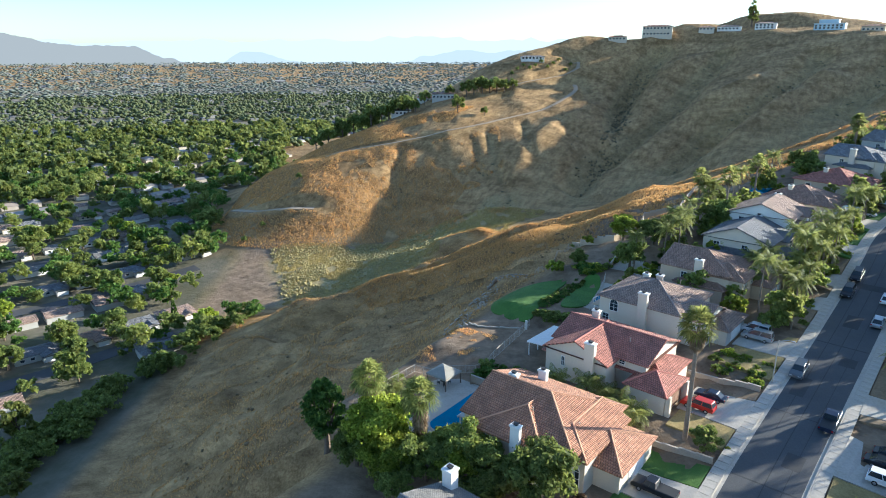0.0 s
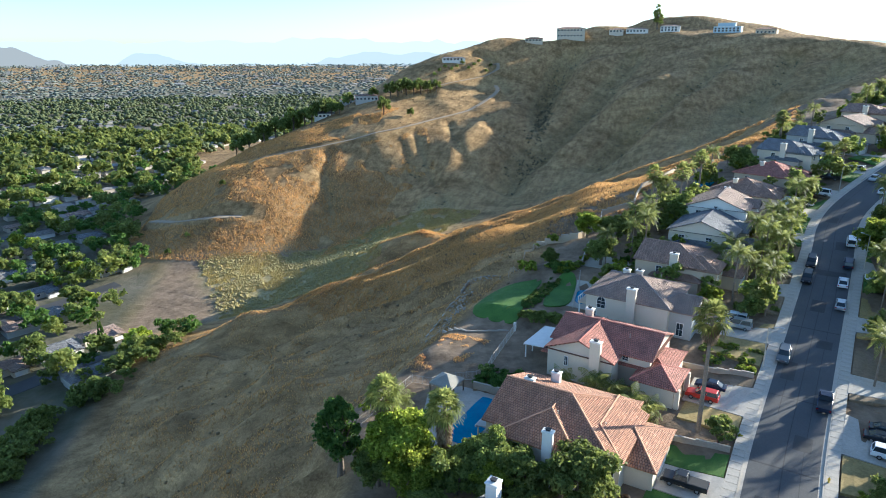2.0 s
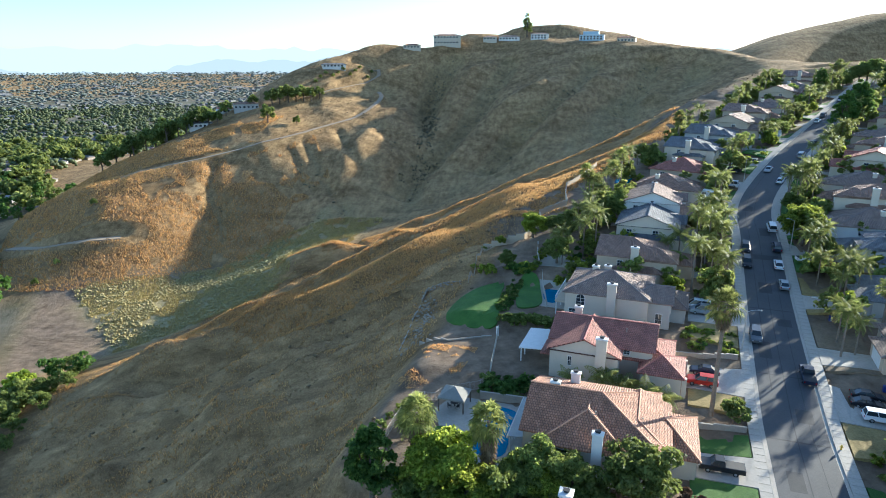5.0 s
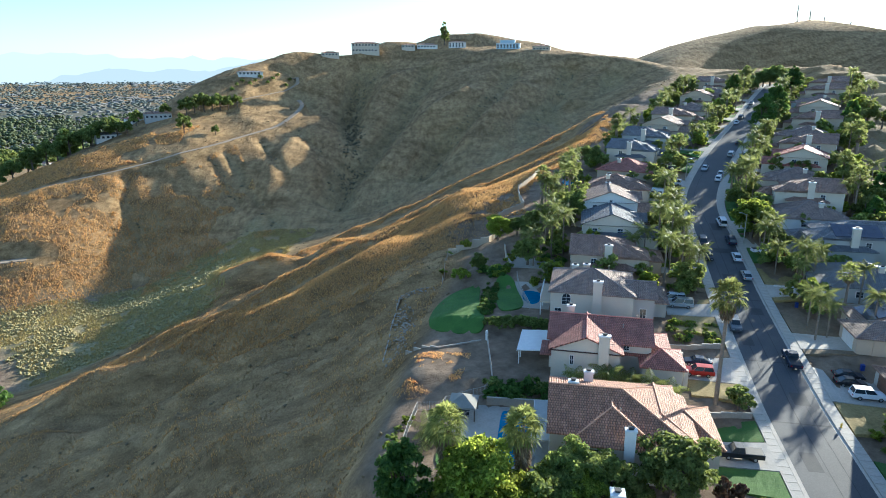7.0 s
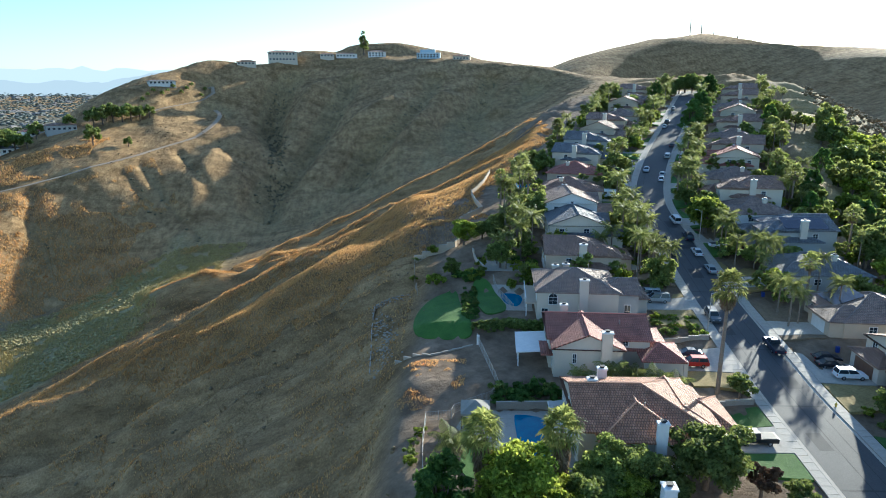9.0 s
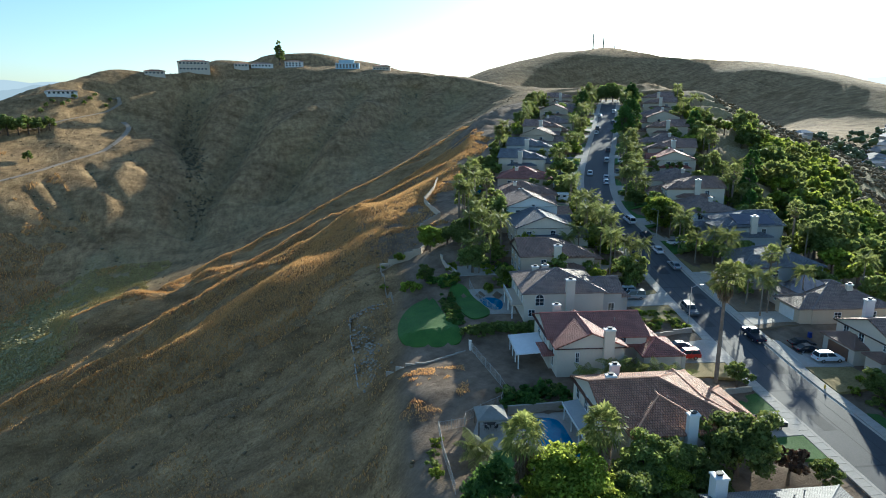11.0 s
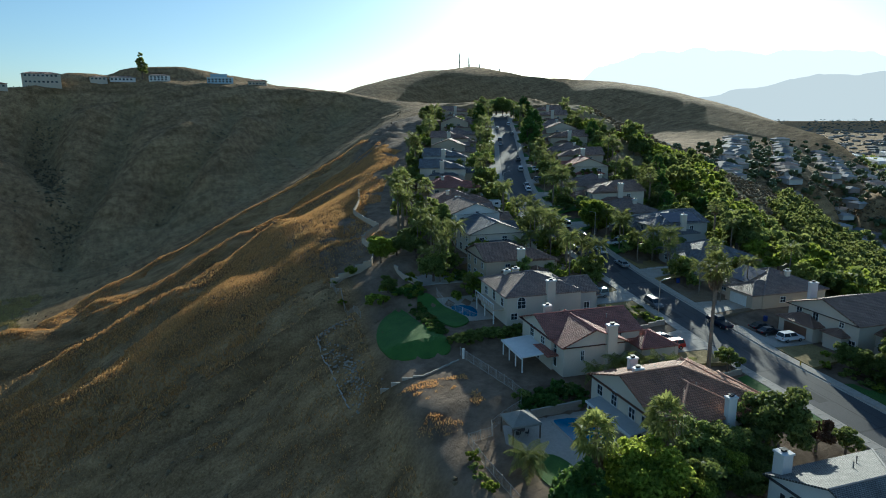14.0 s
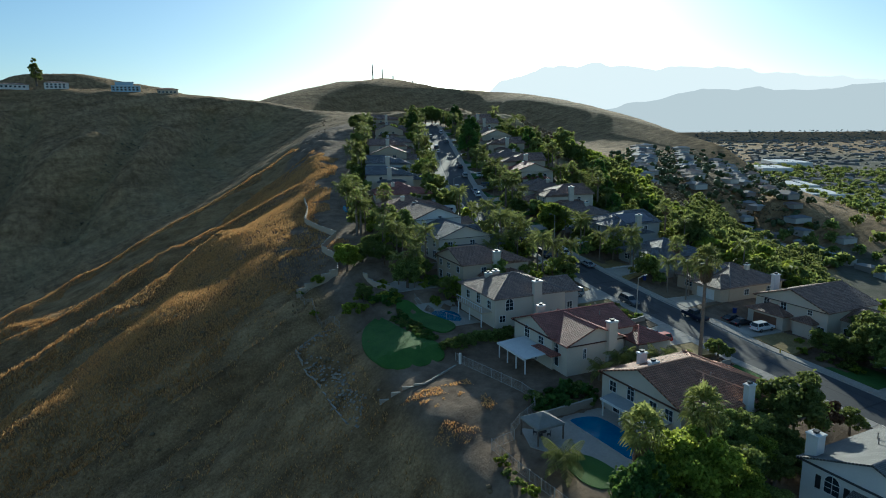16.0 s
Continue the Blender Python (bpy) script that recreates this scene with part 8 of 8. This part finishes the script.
def valley_house(seed, wall, roof):
    r = random.Random(seed)
    t = thing("house", Matrix.Identity(4), "low " + {"white": "white", "sand": "sand-coloured", "grey": "grey"}[wall] + " bungalow in the valley town", "house")
    add_block(t, (-7.5, 7.5, -4.5, 4.5, 2.9, 0.28, "x", "gable" if seed % 2 else "hip"), wall, roof, 1.0)
    add_block(t, (1.5, 7.0, -8.5, 0.0, 2.7, 0.28, "y", "gable"), wall, roof, 1.0)
    for x in (-5.0, -1.5):
        add_window(t, x, -4.53, 1.5, 1.5, 1.1, "-y", bars=False)
    add_garage_door(t, 4.2, -8.53, 0.05, 4.2, 2.1, "-y", M_TRIM)
    return t


homes = [valley_house(1, "white", "shingle"), valley_house(2, "sand", "greybrown"), valley_house(3, "grey", "greybrown"), valley_house(4, "grey", "grey")]
fresh = [True] * 4
town_xy = []
for k in range(-1, 5):
    for side in (-1, 1):
        for u in range(-330, 330, 19):
            q = (u + hr.uniform(-2, 2)) * TOWN_U + (264 + 75 * k + side * 19) * TOWN_N
            wash = q[0] > -140 and 285 < q[1] < 372
            if ground_at(*q) < -58 and q[0] < -112 and np.hypot(*(q - eye_xy)) < 520 and not wash and hr.random() < 0.9 and not (q[1] < 222 and q[0] > -150):
                i = hr.randrange(4)
                m = pose(q[0], q[1], ground_at(*q) + 0.1, 0, 0, 41.8 + (0 if side > 0 else 180))
                if fresh[i]:
                    homes[i].matrix_world, fresh[i] = m, False
                else:
                    copy_thing(homes[i], m)
                town_xy.append(q)
town_xy = np.array(town_xy)
count = 0
while count < 100:
    q = np.array([hr.uniform(-430, -100), hr.uniform(130, 480)])
    if np.hypot(*(q - eye_xy)) > 560 or ground_at(*q) > -56.5 or grid_street(q[None])[0] or (q[0] > -128 and 262 < q[1] < 392):
        continue
    if len(town_xy) and np.min(np.hypot(*(town_xy - q).T)) < 7.5:
        continue
    kind = hr.choice(slope_trees[:3] + [slope_trees[0]])
    o = copy_thing(kind, pose(q[0], q[1], ground_at(*q) - 0.2, 0, 0, hr.uniform(0, 360)))
    k = hr.uniform(0.9, 1.5)
    o.scale = (k, k, k)
    o["label"] = "leafy street tree in the valley town"
    count += 1
for x, y in ((-117, 255), (-163, 300), (-190, 250)):
    o = copy_thing(slope_trees[3], pose(x, y, ground_at(x, y) - 0.2))
    o.scale = (0.5, 0.5, 1.3)
    o["label"] = "tall narrow dark cypress in the valley town"
for n_, kind, seed_, r0_, r1_, lv, lf in ((330, (5.6, 9.5, 1.6, M_LEAF), 601, 200, 640, 620, 0.5), (330, (5.0, 9.5, 2.0, M_LEAFDARK), 602, 200, 700, 620, 0.5), (240, (4.8, 11.0, 2.0, M_LEAFOLIVE), 603, 220, 750, 560, 0.5),
                                          (800, (6.6, 13.0, 2.0, M_LEAF), 604, 540, 1050, 100, 1.5), (750, (6.4, 12.5, 2.0, M_LEAFOLIVE), 605, 540, 1150, 100, 1.5),
                                          (900, (5.0, 8.5, 1.0, M_LEAFOLIVE), 606, 420, 1700, 70, 1.3), (700, (5.0, 8.0, 1.0, M_LEAF), 607, 420, 1700, 70, 1.3)):
    p = plain_spots(n_ * 3, r0_, r1_, *((-64, 14) if seed_ < 606 else (60, 114)), 0.7)
    z = ground_z(p[:, 0], p[:, 1], False)
    keep = (z < (-54 if seed_ < 606 else -46)) & ~grid_street(p) & ~((p[:, 0] > -128) & (p[:, 1] > 262) & (p[:, 1] < 392))
    if r0_ < 300 and len(town_xy):
        keep &= np.array([np.min(np.hypot(*(town_xy - q).T)) > 8.0 for q in p])
    p, z = p[keep][:n_], z[keep][:n_]
    grove("valley_trees", "broad green street and garden trees of the valley town", kind, np.column_stack([p, z - 0.3, rng.uniform(0.65, 1.35, len(p))]), seed_, lv, lf)
FOOT = [(-124, 152), (-128, 160), (-130, 168), (-124, 176), (-119, 187), (-114, 198), (-107, 208),
        (-101, 217), (-100, 227), (-99, 236), (-92, 246), (-133, 150), (-122, 168), (-117, 180)]
foot = [(x + rng.normal() * 5, y + rng.normal() * 5) for x, y in FOOT for _ in range(7)]
grove("slope_trees", "dark green trees at the foot of the slope", (4.6, 8.0, 1.0, M_LEAF), [(x, y, ground_at(x, y) - 0.4, rng.uniform(0.6, 1.1)) for x, y in foot], 611, 600, 0.42)
# warehouses and car park in the eastern valley
for x, y, w, d, h in ((1158, -35, 92, 42, 8), (900, -36, 88, 40, 8), (930, -62, 50, 26, 6), (1500, -10, 120, 60, 9), (1780, -60, 150, 80, 10), (1650, 60, 90, 40, 9)):
    t = thing("warehouse", pose(x, y, ground_at(x, y), 0, 0, 12), "large pale flat-roofed warehouse in the valley", "warehouse")
    part("wall", boxed(-w / 2, w / 2, -d / 2, d / 2, -3, h, 0.3), M_WALL["white"], t)
    part("roof", boxed(-w / 2 + 1, w / 2 - 1, -d / 2 + 1, d / 2 - 1, h - 0.5, h + 0.3), M_TRIM, t)
    for k in range(5):
        part("roof_unit", boxed(-w / 3 + k * w / 7, -w / 3 + k * w / 7 + 3, -3, 0, h + 0.3, h + 1.8), M_RIM, t)


ribbon("car_park", [(985, -160), (1040, -125), (1100, -92)], 75.0, M_ASPHALT, "grey asphalt car park in the valley", "car park", 0.3)
q = np.array([(985 + 115 * i / 22 - 9 * (j - 2.5) * 0.52 - 4, -160 + 68 * i / 22 + 9 * (j - 2.5) * 0.86) for i in range(23) for j in range(6) if rng.random() < 0.75])
far_houses("parked_cars", "rows of cars in the valley car park", q, island_material("car_colours", [(0.6, 0.6, 0.62), (0.05, 0.05, 0.06), (0.25, 0.26, 0.28), (0.3, 0.05, 0.04)], 0.4), M_GLASS, (4.4, 1.9, 1.1))
p, z = scatter(5200, 230, 560, 20, 230)
s_, v_ = nearest_street(p[:, 0], p[:, 1])
keep = (z > -52) & (v_ > 60) & (fbm(p[:, 0] / 14, p[:, 1] / 14, 57, 3) > -0.25)
far_clumps("dry_scrub", "brown and grey-green shrubs on the eastern spur", np.column_stack([p[keep], z[keep] - 0.3]), 1.5, M_SCRUB, rng, 3, 0.75)
q = np.array([(rng.uniform(290, 470), rng.uniform(10, 95)) for _ in range(520)])
z = ground_z(q[:, 0], q[:, 1], False)
keep = z < -16
grove("slope_trees", "green trees at the foot of the eastern spur", (4.6, 8.5, 1.0, M_LEAFOLIVE), np.column_stack([q[keep], z[keep] - 0.4, rng.uniform(0.6, 1.2, keep.sum())]), 621, 220, 0.6)


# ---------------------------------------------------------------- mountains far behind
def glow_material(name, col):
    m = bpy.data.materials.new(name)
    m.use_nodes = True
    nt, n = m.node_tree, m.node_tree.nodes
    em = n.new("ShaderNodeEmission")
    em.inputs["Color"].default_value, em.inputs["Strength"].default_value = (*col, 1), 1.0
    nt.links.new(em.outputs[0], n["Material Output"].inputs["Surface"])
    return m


def skyline(name, r, a0, a1, base, peaks, rough, seed, mat):
    """A glowing upright sheet cut as far mountains: heights along bearings a0 to a1."""
    n = 160
    a = np.linspace(a0, a1, n)
    h = np.interp(a, [q[0] for q in peaks], [q[1] for q in peaks]) + rough * fbm(a / 1.6, a * 0 + 0.3, seed, 5)
    x, y = eye_xy[0] + r * np.sin(np.radians(a)), eye_xy[1] + r * np.cos(np.radians(a))
    verts = [(px, py, base) for px, py in zip(x, y)] + [(px, py, 52 + r * math.tan(math.radians(hh))) for px, py, hh in zip(x, y, h)]
    faces = [(i, i + 1, n + i + 1, n + i) for i in range(n - 1)]
    return tagged(raw(name, verts, faces, mat), "pale blue hazy mountains on the horizon", "mountains", kind="structure")


# Glow colours that stand in for haze and sunlight on the mountains.
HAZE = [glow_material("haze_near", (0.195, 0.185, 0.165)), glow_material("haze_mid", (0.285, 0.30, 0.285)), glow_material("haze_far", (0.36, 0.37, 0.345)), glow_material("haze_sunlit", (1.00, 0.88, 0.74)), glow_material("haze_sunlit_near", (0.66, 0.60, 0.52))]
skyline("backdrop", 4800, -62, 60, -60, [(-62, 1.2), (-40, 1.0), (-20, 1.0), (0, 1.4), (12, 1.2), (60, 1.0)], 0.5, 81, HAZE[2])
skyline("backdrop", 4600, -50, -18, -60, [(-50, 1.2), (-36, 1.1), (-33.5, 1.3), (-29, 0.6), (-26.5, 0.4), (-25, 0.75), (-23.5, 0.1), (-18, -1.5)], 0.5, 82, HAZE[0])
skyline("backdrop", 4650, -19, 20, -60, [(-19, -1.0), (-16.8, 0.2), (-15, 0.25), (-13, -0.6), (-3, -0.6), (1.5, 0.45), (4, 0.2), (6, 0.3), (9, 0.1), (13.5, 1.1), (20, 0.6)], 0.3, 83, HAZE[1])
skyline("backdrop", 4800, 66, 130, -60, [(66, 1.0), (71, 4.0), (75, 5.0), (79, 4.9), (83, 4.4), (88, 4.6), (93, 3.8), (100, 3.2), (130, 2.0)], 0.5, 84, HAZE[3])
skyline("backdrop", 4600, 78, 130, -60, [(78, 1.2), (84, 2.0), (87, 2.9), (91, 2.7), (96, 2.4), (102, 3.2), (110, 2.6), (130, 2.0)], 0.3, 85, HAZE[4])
